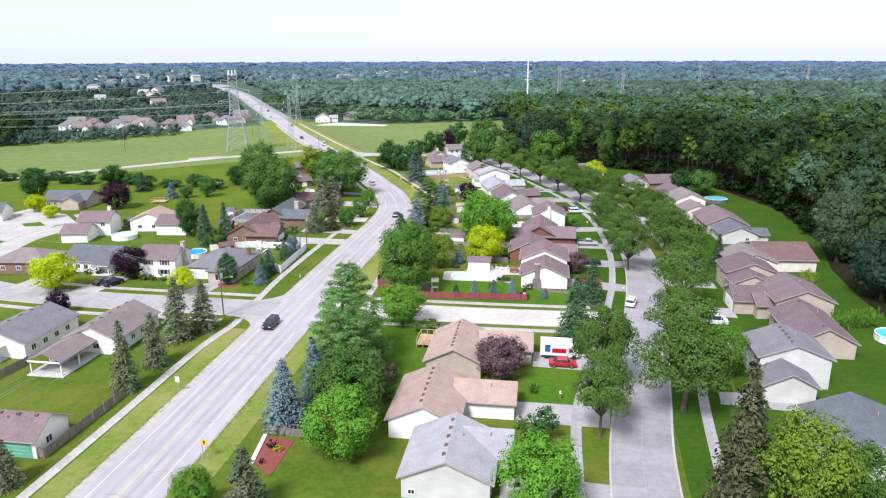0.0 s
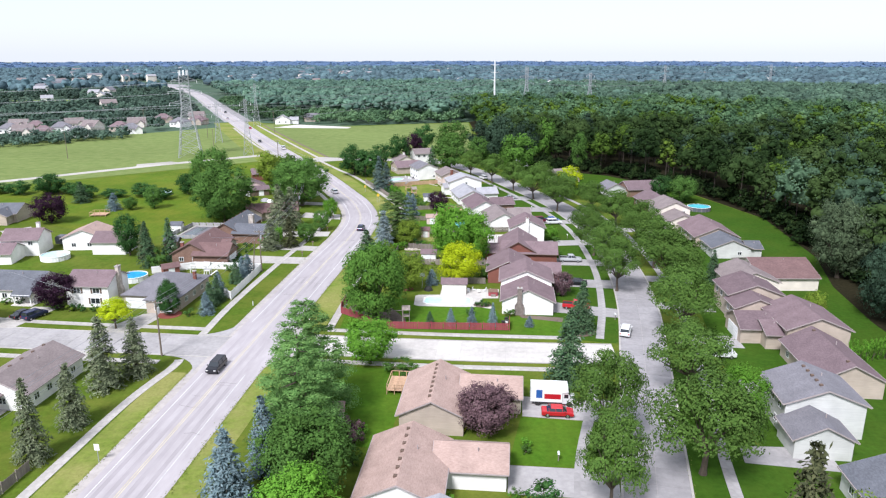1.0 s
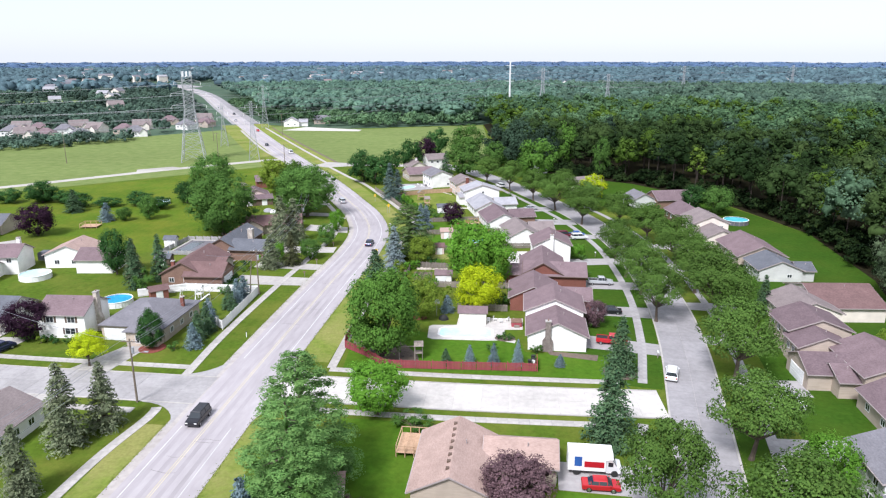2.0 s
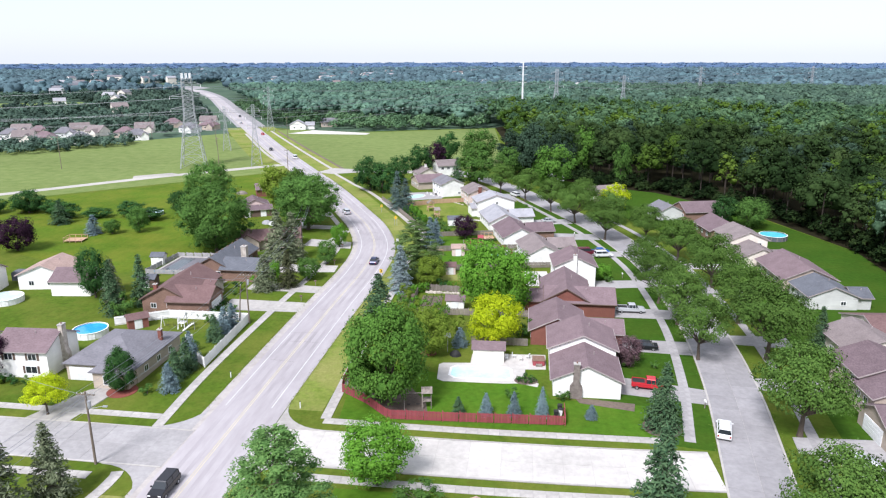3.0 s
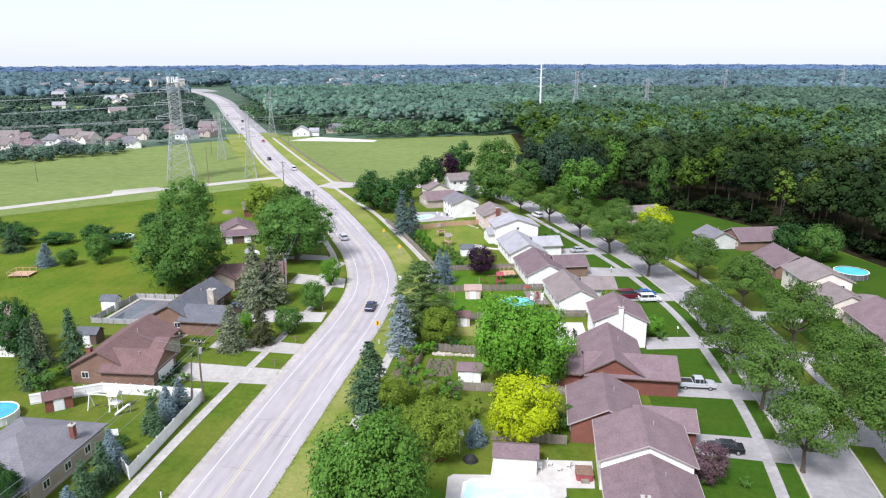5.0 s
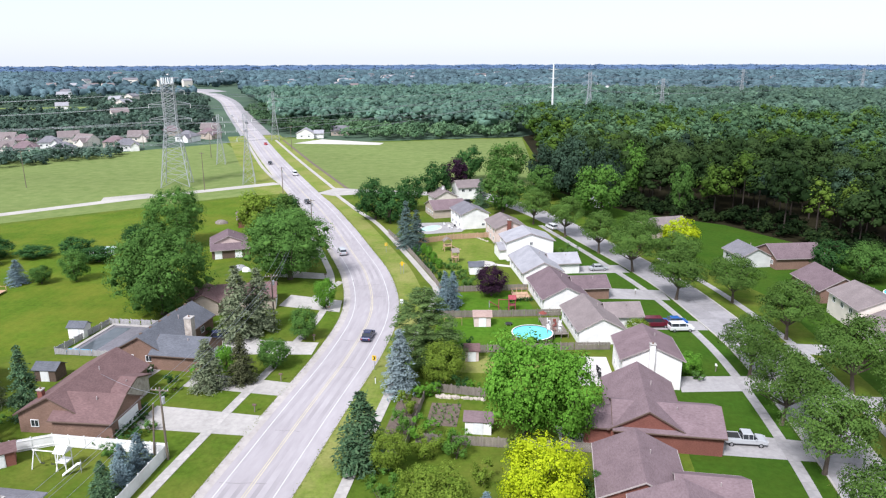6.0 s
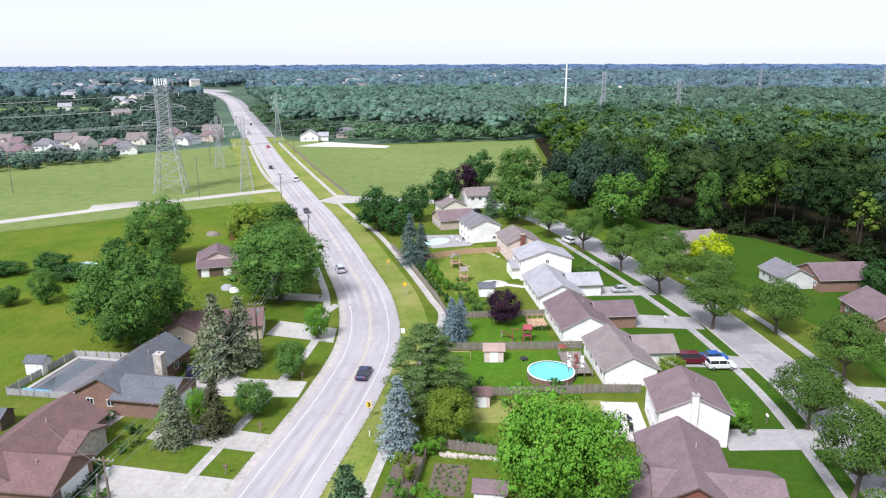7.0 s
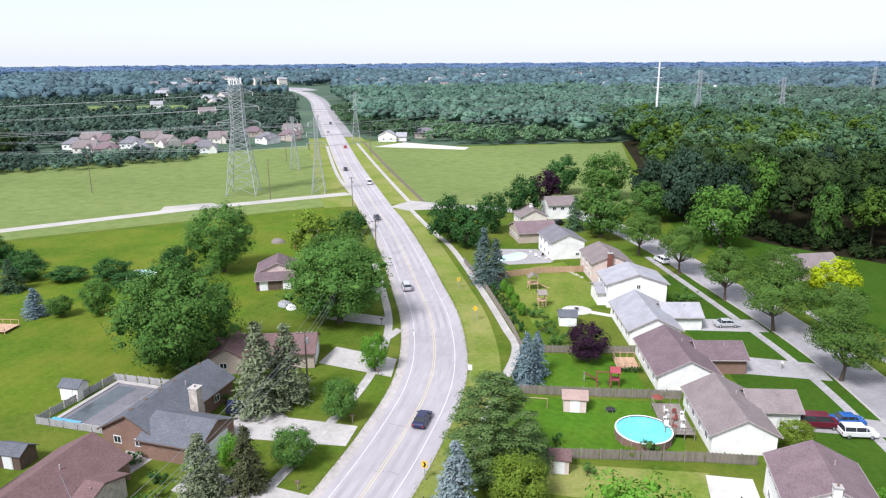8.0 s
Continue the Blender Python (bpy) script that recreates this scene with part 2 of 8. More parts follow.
LAMP_RED = plain("tail light", (0.35, 0.02, 0.02), 0.3)
LAMP_CLEAR = plain("head light", (0.7, 0.7, 0.68), 0.2)
SIGN_YELLOW = plain("yellow sign", (0.75, 0.48, 0.02), 0.5)

TUFT = foliage("grass blades", (0.13, 0.185, 0.03), (0.2, 0.23, 0.06), 0.4, 0.1)
LEAF_LINDEN = foliage("linden leaves", (0.07, 0.16, 0.026), (0.115, 0.23, 0.038), 0.2, 0.2)
# woodland green made lighter and bluer to carry the haze at this distance
LEAF_BEYOND = foliage("woodland leaves lightened for haze", (0.06, 0.118, 0.06), (0.086, 0.15, 0.07), 0.3, 0.3)
# includes the pale blue-grey of haze across the field
LEAF_SUBURB = foliage("suburban leaves greyed by haze", (0.078, 0.13, 0.1), (0.12, 0.18, 0.135), 0.4, 0.2)
# the deep shade at the wood's foot is put into these near-black leaves
LEAF_UNDER = foliage("undergrowth leaves with shade colour", (0.008, 0.018, 0.006), (0.02, 0.036, 0.01), 0.1)
LEAF_MID = foliage("mid green leaves", (0.064, 0.14, 0.03), (0.105, 0.205, 0.043))
LEAF_DEEP = foliage("deep green leaves", (0.022, 0.07, 0.02), (0.065, 0.145, 0.038))
LEAF_BRIGHT = foliage("bright green leaves", (0.095, 0.232, 0.024), (0.14, 0.3, 0.034))
LEAF_LIME = foliage("yellow green leaves", (0.36, 0.46, 0.008), (0.58, 0.66, 0.02), 0.4, 0.2)
LEAF_OLIVE = foliage("olive green leaves", (0.125, 0.2, 0.024), (0.22, 0.3, 0.042), 0.3, 0.2)
LEAF_STREET = foliage("dull green leaves", (0.066, 0.13, 0.026), (0.108, 0.185, 0.038), 0.22, 0.3)
LEAF_PLUM = foliage("dark purple leaves", (0.018, 0.008, 0.018), (0.055, 0.026, 0.046), spread=0.2)
LEAF_SMOKE = foliage("dusty purple leaves", (0.085, 0.05, 0.06), (0.19, 0.12, 0.13), spread=0.2)
NEEDLE = foliage("dark green needles", (0.04, 0.085, 0.042), (0.1, 0.165, 0.078), 0.1)
NEEDLE_BLUE = foliage("blue grey needles", (0.1, 0.155, 0.17), (0.21, 0.28, 0.3), 0.1)
NEEDLE_DUSK = foliage("dusky blue needles", (0.058, 0.095, 0.085), (0.125, 0.175, 0.16), 0.1)
NEEDLE_PALE = foliage("pale silver needles", (0.15, 0.195, 0.2), (0.27, 0.33, 0.34), 0.15)
NEEDLE_OLD = foliage("grey green needles", (0.085, 0.11, 0.06), (0.19, 0.215, 0.125), 0.15)
PINE_NEEDLE = foliage("pine needles", (0.12, 0.25, 0.07), (0.215, 0.365, 0.11), 0.35)
LEAF_WOODS = foliage("woodland leaves", (0.026, 0.049, 0.015), (0.039, 0.067, 0.02))
LEAF_SUNNY = foliage("sunny woodland leaves", (0.05, 0.094, 0.014), (0.074, 0.124, 0.019))
LEAF_ASH = foliage("pale grey green leaves", (0.07, 0.105, 0.055), (0.14, 0.19, 0.1))
NEEDLE_BROWN = foliage("brownish needles", (0.04, 0.048, 0.024), (0.1, 0.105, 0.05), 0.1)
NEEDLE_MID = foliage("mid green needles", (0.072, 0.13, 0.038), (0.155, 0.228, 0.074), 0.2)
LEAF_OAK = foliage("silver green leaves", (0.03, 0.056, 0.034), (0.05, 0.085, 0.052))
# leaf colour lifted and cooled to stand in for haze over far woods
LEAF_FAR = foliage("haze-tinted distant leaves", (0.09, 0.152, 0.11), (0.12, 0.19, 0.13), 0.4, 0.2)
# aerial haze beyond a kilometre is put into this leaf colour as blue
LEAF_FARTHER = foliage("haze-blue farther leaves", (0.11, 0.175, 0.2), (0.14, 0.21, 0.235), 0.4, 0.2)
FAR_GROUND = material("far ground", (0.05, 0.085, 0.06), (0.085, 0.125, 0.08), scale=0.02, large=0.005, spec=0.05)
# paler still, for the thicker haze painted into the western half
LEAF_HAZED_WEST = foliage("haze-paled west woodland leaves", (0.13, 0.23, 0.18), (0.17, 0.275, 0.2), 0.4, 0.2)
# light green of young trees, plus a bluish shift painted in for haze
LEAF_YOUNG = foliage("young leaves with haze tint", (0.1, 0.185, 0.095), (0.142, 0.24, 0.12), 0.35, 0.3)
GRAVEL = material("gravel", (0.34, 0.32, 0.29), (0.45, 0.42, 0.38), scale=1.5, large=0.1, spec=0.1)


# ---- building helpers ----
class Geo:
    """Vertices and faces of one mesh."""

    def __init__(self):
        self.v, self.f = [], []

    def add(self, verts, faces):
        o = len(self.v)
        self.v += [tuple(p) for p in verts]
        self.f += [tuple(i + o for i in q) for q in faces]
        return self

    def box(self, x0, y0, z0, x1, y1, z1):
        return self.add([(x0, y0, z0), (x1, y0, z0), (x1, y1, z0), (x0, y1, z0), (x0, y0, z1), (x1, y0, z1), (x1, y1, z1), (x0, y1, z1)],
                        [(3, 2, 1, 0), (4, 5, 6, 7), (0, 1, 5, 4), (1, 2, 6, 5), (2, 3, 7, 6), (3, 0, 4, 7)])

    def prism(self, outline, axis, a, b):
        """A closed outline of (u, z) drawn along y (axis 'y') or x (axis 'x') from a to b."""
        n = len(outline)
        if axis == "y":
            ring = [(u, a, z) for u, z in outline] + [(u, b, z) for u, z in outline]
        elif axis == "x":
            ring = [(a, u, z) for u, z in outline] + [(b, u, z) for u, z in outline]
        else:
            ring = [(u, w, a) for u, w in outline] + [(u, w, b) for u, w in outline]
        return self.add(ring, [tuple(range(n))[::-1], tuple(range(n, 2 * n))] + [(i, (i + 1) % n, n + (i + 1) % n, n + i) for i in range(n)])

    def tube(self, p, q, r0, r1, n=7, cap=True):
        p, q = Vector(p), Vector(q)
        d = (q - p).normalized()
        a = d.orthogonal().normalized()
        b = d.cross(a)
        ring = [c + (a * math.cos(t) + b * math.sin(t)) * r for c, r in ((p, r0), (q, r1)) for t in [2 * math.pi * i / n for i in range(n)]]
        faces = [(i, (i + 1) % n, n + (i + 1) % n, n + i) for i in range(n)]
        if cap:
            faces += [tuple(range(n))[::-1], tuple(range(n, 2 * n))]
        return self.add(ring, faces)

    def pipe(self, pts, r, n=4):
        """One continuous tube through points."""
        o, k = len(self.v), len(pts)
        for i, p in enumerate(pts):
            d = (pts[min(i + 1, k - 1)] - pts[max(i - 1, 0)]).normalized()
            a = d.cross(Vector((0, 0, 1))).normalized()
            b = a.cross(d)
            self.v += [tuple(p + (a * math.cos(t) + b * math.sin(t)) * r) for t in [2 * math.pi * j / n for j in range(n)]]
        self.f += [(o + i * n + j, o + i * n + (j + 1) % n, o + i * n + n + (j + 1) % n, o + i * n + n + j) for i in range(k - 1) for j in range(n)]
        return self

    def moved(self, m):
        self.v = [tuple(m @ Vector(p)) for p in self.v]
        return self


def shape(name, geo, smooth=False):
    me = bpy.data.meshes.new(name)
    me.from_pydata(geo.v, [], geo.f)
    bm = bmesh.new()
    bm.from_mesh(me)
    bmesh.ops.recalc_face_normals(bm, faces=bm.faces)
    bm.to_mesh(me)
    bm.free()
    if smooth:
        me.polygons.foreach_set("use_smooth", [True] * len(me.polygons))
    return me


def part(name, geo, mat, parent=None, label="", smooth=False):
    me = geo if isinstance(geo, bpy.types.Mesh) else shape(name, geo, smooth)
    if not me.materials:
        me.materials.append(mat)
    ob = new(name, me)
    ob.parent = parent
    return tagged(ob, label)


def thing(name, m, label, category, group="", kind=""):
    ob = new(name)
    ob.matrix_basis = m
    return tagged(ob, label, category, group, kind)


def cards(name, centres, normals, sizes, rng, mat, core=None, jitter=0.36, slim=0.7, soft=0.7, tones=None):
    """Many small leaf quads, each with a tilted plane, as one mesh; core adds closed lumps inside.
    soft: how far the leaves' shading follows the rounded form of their bough."""
    n = len(centres)
    form = normals / (np.linalg.norm(normals, axis=1)[:, None] + 1e-9)
    jit = normals + rng.normal(0, jitter, (n, 3))
    jit /= np.linalg.norm(jit, axis=1)[:, None]
    ref = rng.normal(0, 1, (n, 3))
    u = np.cross(jit, ref)
    u /= np.linalg.norm(u, axis=1)[:, None] + 1e-9
    w = np.cross(jit, u)
    s = sizes[:, None]
    v = np.stack([centres - u * s, centres - w * s * slim - jit * s * 0.15, centres + u * s, centres + w * s * slim + jit * s * 0.1], axis=1).reshape(-1, 3)
    f = np.arange(4 * n).reshape(-1, 4)
    me = bpy.data.meshes.new(name)
    cv, cf, cn = (core if core is not None else (np.zeros((0, 3)), np.zeros((0, 3), int), np.zeros((0, 3))))
    lean = np.repeat(form * soft + jit * (1 - soft), 4, axis=0)
    me.vertices.add(4 * n + len(cv))
    me.vertices.foreach_set("co", np.concatenate([v, cv]).astype(np.float32).ravel())
    me.loops.add(4 * n + 3 * len(cf))
    me.loops.foreach_set("vertex_index", np.concatenate([f.ravel(), (cf + 4 * n).ravel()]).astype(np.int32))
    me.polygons.add(n + len(cf))
    me.polygons.foreach_set("loop_start", np.concatenate([np.arange(n) * 4, 4 * n + np.arange(len(cf)) * 3]).astype(np.int32))
    me.materials.append(mat)
    me.update(calc_edges=True)
    bend = np.concatenate([lean, cn])
    bend /= np.linalg.norm(bend, axis=1)[:, None] + 1e-9
    if tones is not None:
        leaf_tone, core_tone = tones
        me.attributes.new("tone", "FLOAT", "POINT").data.foreach_set("value", np.concatenate([np.repeat(leaf_tone, 4), core_tone]).astype(np.float32))
    me.attributes.new("custom_normal", "FLOAT_VECTOR", "POINT").data.foreach_set("vector", bend.astype(np.float32).ravel())
    return me


PHI = (1 + 5 ** 0.5) / 2
ICO_V = np.array([(-1, PHI, 0), (1, PHI, 0), (-1, -PHI, 0), (1, -PHI, 0), (0, -1, PHI), (0, 1, PHI), (0, -1, -PHI), (0, 1, -PHI), (PHI, 0, -1), (PHI, 0, 1), (-PHI, 0, -1), (-PHI, 0, 1)])
ICO_V = ICO_V / np.linalg.norm(ICO_V[0])
ICO_F = np.array([(int(a, 16), int(b, 16), int(c, 16)) for a, b, c in "0b5 051 017 07a 0ab 159 5b4 ba2 a76 718 394 342 326 368 389 495 24b 62a 867 981".split()])


def lumps(lobes, shrink=0.72):
    """Low uneven closed lumps inside the leaf lobes, to keep a crown from being hollow."""
    k = len(lobes)
    rng = np.random.default_rng(k)
    dent = rng.uniform(0.62, 1.22, (k, 12, 1))
    v = lobes[:, None, :3] + ICO_V[None] * lobes[:, None, 3:6] * shrink * dent
    f = ICO_F[None] + (np.arange(k) * 12)[:, None, None]
    lean = ICO_V[None] + rng.normal(0, 0.35, (k, 12, 3))
    return v.reshape(-1, 3), f.reshape(-1, 3), lean.reshape(-1, 3)


def on_lobes(lobes, n, rng, low=-0.45, fill=0.0, hubs=None, ragged=(0.82, 1.05)):
    """Points on the outsides of ellipsoid lobes (rows of x, y, z, rx, ry, rz), with their outward directions;
    hubs: the middle of each lobe's crown, from which its leaves also turn away."""
    area = lobes[:, 3] * lobes[:, 5]
    pick = rng.choice(len(lobes), n, p=area / area.sum())
    d = rng.normal(0, 1, (n, 3))
    d /= np.linalg.norm(d, axis=1)[:, None]
    d[:, 2] = np.where(d[:, 2] < low, -d[:, 2], d[:, 2])
    q = lobes[pick]
    depth = np.where(rng.random((n, 1)) < fill, rng.uniform(0.2, 0.85, (n, 1)), rng.uniform(*ragged, (n, 1)))
    p = q[:, :3] + d * q[:, 3:6] * depth
    if hubs is not None:
        away = p - hubs[pick]
        d = d * 0.55 + away / (np.linalg.norm(away, axis=1)[:, None] + 1e-9) * 0.62
    return p, d, pick


def curve_points(points, step):
    """A smooth line through plan points, sampled about every step metres."""
    p = [Vector(q) for q in points]
    p = [2 * p[0] - p[1]] + p + [2 * p[-1] - p[-2]]
    out = []
    for a, b, c, d in zip(p, p[1:], p[2:], p[3:]):
        k = max(1, round((c - b).length / step))
        for i in range(k):
            t = i / k
            out.append(0.5 * (2 * b + (c - a) * t + (2 * a - 5 * b + 4 * c - d) * t * t + (3 * b - a - 3 * c + d) * t ** 3))
    return out + [p[-2]]


def sides(line):
    """The left-to-right unit vector at each point of a plan line."""
    out = []
    for i in range(len(line)):
        d = (line[min(i + 1, len(line) - 1)] - line[max(i - 1, 0)]).normalized()
        out.append(Vector((d.y, -d.x)))
    return out


def ribbon(geo, line, left, right, z0, z1):
    """A strip with thickness along a plan line, between two offsets to its right."""
    s = sides(line)
    n = len(line)
    ring = []
    for p, q in zip(line, s):
        a, b = p + q * left, p + q * right
        ring += [(a.x, a.y, z0), (b.x, b.y, z0), (b.x, b.y, z1), (a.x, a.y, z1)]
    faces = [(0, 1, 2, 3), (4 * n - 1, 4 * n - 2, 4 * n - 3, 4 * n - 4)]
    for i in range(n - 1):
        o = 4 * i
        faces += [(o + 3, o + 2, o + 6, o + 7), (o, o + 4, o + 5, o + 1), (o + 1, o + 5, o + 6, o + 2), (o, o + 3, o + 7, o + 4)]
    return geo.add(ring, faces)


def patch(name, outline, mat, z0, z1, label="", category="", kind="structure"):
    """A flat slab with a plan outline."""
    return tagged(part(name, Geo().prism(outline, "z", z0, z1), mat), label, category, kind=kind)

# ---- ground, roads and paths ----
ground = Geo().add([(-5200, -400, 0), (5200, -400, 0), (5200, 5200, 0), (-5200, 5200, 0)], [(0, 1, 2, 3)])
tagged(part("ground", ground, LAWN), "wide flat ground of mown suburban grass", "ground", kind="structure")

MAIN = curve_points([(-48.6, -40), (-48.6, 60), (-49.2, 130), (-49.0, 180), (-48.6, 208), (-50.5, 229), (-57.5, 251), (-67.5, 272), (-80.5, 298), (-96, 327),
                     (-110, 351), (-158, 437), (-210, 534), (-314, 727), (-400, 888), (-468, 1002), (-537, 1103), (-620, 1188), (-760, 1235)], 4.0)
SIDE = curve_points([(12.5, 30), (13.2, 75), (16.0, 100), (20.2, 130), (23.3, 155), (24.3, 180), (22.3, 214), (18.4, 234), (13, 254), (6, 272), (-2.5, 291), (-12, 312), (-27, 338), (-50, 366)], 4.0)
CROSS_E = curve_points([(-44, 129.5), (-20, 129.3), (0, 129.6), (15.4, 130.3)], 4.0)
CROSS_W = curve_points([(-54, 127), (-70, 127.2), (-95, 127.5), (-120, 130), (-140, 138)], 4.0)
BACK_W = curve_points([(-128, 133), (-140, 150), (-146, 172), (-142, 195), (-150, 205)], 4.0)


def band(line, y0, y1):
    return [p for p in line if y0 <= p.y <= y1]


main_road = tagged(part("road", ribbon(Geo(), MAIN, -4.6, 4.6, -0.2, 0.04), ASPHALT), "worn two-lane grey road with a long bend", "road", kind="structure")
part("shoulder", ribbon(Geo(), MAIN, -6.0, -4.55, -0.2, 0.035), EDGE, main_road, "paved road edge")
part("shoulder", ribbon(Geo(), MAIN, 4.55, 5.7, -0.2, 0.035), ASPHALT, main_road, "paved road edge")
for a, b in ((-0.22, -0.1), (0.1, 0.22)):
    part("centre_line", ribbon(Geo(), MAIN, a, b, 0.03, 0.046), YELLOW_LINE, main_road, "double yellow centre line")
for off, gaps in ((-3.55, ((119, 137),)), (3.55, ((119, 137),))):
    for a, b in ((-40, gaps[0][0]), (gaps[0][1], 1150)):
        part("edge_line", ribbon(Geo(), band(MAIN, a, b), off - 0.06, off + 0.06, 0.03, 0.046), WHITE_LINE, main_road, "white edge line")


def street(name, line, half, label, mat, lift=0.0):
    """A concrete street laid as separate panels, two abreast, with low kerbs."""
    road = tagged(part(name, ribbon(Geo(), line, -half, half, -0.2, 0.02 + lift), CONCRETE), label, "road", kind="structure")
    s = sides(line)
    for i in range(len(line) - 1):
        for lo, hi in ((-half + 0.3, -0.02), (0.02, half - 0.3)):
            p0, p1 = line[i].lerp(line[i + 1], 0.006), line[i].lerp(line[i + 1], 0.994)
            q = [p0 + s[i] * lo, p0 + s[i] * hi, p1 + s[i + 1] * hi, p1 + s[i + 1] * lo]
            part("panel", Geo().prism([(a.x, a.y) for a in q], "z", -0.1, 0.045 + lift), mat, road)
    for lo, hi in ((-half, -half + 0.28), (half - 0.28, half)):
        part("kerb", ribbon(Geo(), line, lo, hi, -0.2, 0.09 + lift), CONCRETE, road, "pale concrete kerb")
    return road


street("road", SIDE, 4.2, "quiet curving residential street of grey concrete panels", STREET, 0.012)
street("road", CROSS_E, 4.4, "short bright concrete street joining the main road", PALE)
street("road", CROSS_W, 4.6, "bright concrete street lined with houses", EAST_WALK)
street("road", BACK_W, 4.0, "pale concrete court between houses", CONCRETE, 0.008)


def apron(x0, y0, half, radius, east, mat=CONCRETE):
    """A street mouth with rounded corners where it meets a road edge."""
    out = []
    for side in (-1, 1):
        arc = [(x0 + east * radius * (1 - math.sin(t)), y0 + side * (half + radius * (1 - math.cos(t)))) for t in [math.pi / 2 * k / 8 for k in range(9)]]
        out += arc if side < 0 else arc[::-1]
    tagged(part("road", Geo().prism(out if east < 0 else out[::-1], "z", -0.1, 0.043), mat), "rounded concrete street mouth", "road", kind="structure")


apron(-43.4, 129.5, 4.4, 7.0, 1)
apron(-54.5, 127.0, 4.6, 7.5, -1, EAST_WALK)
apron(11.0, 130.2, 4.4, 0.2, -1)

SLAB = shape("slab", Geo().box(-0.74, -0.74, -0.06, 0.74, 0.74, 0.06))
SLAB.materials.append(CONCRETE)
GREY_SLAB = SLAB.copy()
GREY_SLAB.materials.clear()
GREY_SLAB.materials.append(EAST_WALK)


def sidewalk(points, label, slab=SLAB):
    """A path of square concrete slabs with open joints."""
    line = curve_points(points, 1.52)
    walk_ob = tagged(part("pavement", ribbon(Geo(), line, -0.72, 0.72, -0.1, 0.03), STREET), label, "pavement", kind="structure")
    for a, b in zip(line, line[1:]):
        ob = new("slab", slab)
        d = b - a
        ob.matrix_basis = Matrix.LocRotScale(((a.x + b.x) / 2, (a.y + b.y) / 2, 0.005), Euler((0, 0, math.atan2(d.y, d.x))), (d.length / 1.52, 1, 1))
        ob.parent = walk_ob
    return walk_ob


sidewalk([(-59.6, 40), (-59.6, 80), (-59.8, 105), (-58.6, 118), (-58.9, 121)], "narrow pale concrete footpath beside the main road")
sidewalk([(-59.7, 131.9), (-60.6, 150), (-60.4, 180), (-59.7, 205), (-60.0, 226), (-64.5, 246), (-73, 265), (-83, 285)], "narrow pale concrete footpath crossing driveways")
sidewalk([(-36.9, 137), (-37.6, 158), (-38.0, 172), (-38.2, 190), (-38.9, 225), (-39.2, 242), (-43.2, 252), (-53.3, 273.6), (-68.4, 303.8), (-80, 322), (-98, 352)], "concrete footpath along back-garden fences")
sidewalk([(-118, 356), (-150, 407), (-200, 500)], "long straight footpath beside the main road")
sidewalk([(-98, 356), (-140, 430), (-190, 520)], "long straight footpath beside the main road")
sidewalk([(5.3, 60), (5.6, 90), (8.5, 108), (11.5, 124)], "residential concrete footpath along a tree-lined street", GREY_SLAB)
sidewalk([(13.5, 137), (16.0, 155), (17.3, 180), (15.6, 210), (12.0, 230), (6.4, 250), (-1, 269), (-9, 288), (-18, 309)], "residential concrete footpath along a tree-lined street", GREY_SLAB)
sidewalk([(22.0, 70), (24.6, 98), (28.6, 126), (31.6, 155), (32.4, 182), (30.4, 214), (26.4, 236), (21, 256), (13, 277)], "residential concrete footpath along a tree-lined street", GREY_SLAB)
sidewalk([(-37, 136.4), (-15, 136.2), (10, 136.8)], "concrete footpath below a red fence")
sidewalk([(-37, 122.8), (-15, 122.6), (8, 123.2)], "concrete footpath along a bright street")
sidewalk([(-60.6, 134.6), (-95, 135.2), (-118, 137.5)], "concrete footpath along a bright street")
sidewalk([(-62, 119.8), (-95, 120), (-125, 122.8)], "concrete footpath along a bright street")

# mown grass of different ages
patch("meadow", [(-280, 165), (-150, 214), (-108, 196), (-92, 214), (-97, 255), (-92, 262), (-112, 330), (-122, 345), (-262, 207)], GARDEN, -0.1, 0.006, "back gardens of mown grass", "lawn")
patch("meadow", [(-330, 150), (-260, 215), (-120, 350), (-127, 368), (-214, 500), (-254, 449), (-312, 382), (-480, 210)], MEADOW, -0.1, 0.012, "yellow-green mown field under power lines", "field")
patch("meadow", [(-100, 362), (-62, 352), (-22, 378), (-28, 470), (-36, 556), (-130, 515), (-196, 535)], MEADOW, -0.1, 0.012, "yellow-green mown field beside the road", "field")
patch("verge", [(p + q * 5.6).to_tuple() for p, q in zip(band(MAIN, 136, 345), sides(band(MAIN, 136, 345)))] + [(p + q * 11.2).to_tuple() for p, q in reversed(list(zip(band(MAIN, 136, 345), sides(band(MAIN, 136, 345)))))], DRY, -0.1, 0.01, "grass verge browning at the road edge", "verge")
patch("verge", [(p + q * -9.9).to_tuple() for p, q in zip(band(MAIN, -30, 119), sides(band(MAIN, -30, 119)))] + [(p + q * -5.9).to_tuple() for p, q in reversed(list(zip(band(MAIN, -30, 119), sides(band(MAIN, -30, 119)))))], DRY, -0.1, 0.01, "grass verge browning at the road edge", "verge")
patch("verge", [(p + q * 5.6).to_tuple() for p, q in zip(band(MAIN, -30, 122), sides(band(MAIN, -30, 122)))] + [(p + q * 9.5).to_tuple() for p, q in reversed(list(zip(band(MAIN, -30, 122), sides(band(MAIN, -30, 122)))))], DRY, -0.1, 0.01, "grass verge browning at the road edge", "verge")
far_straight = band(MAIN, 350, 545)
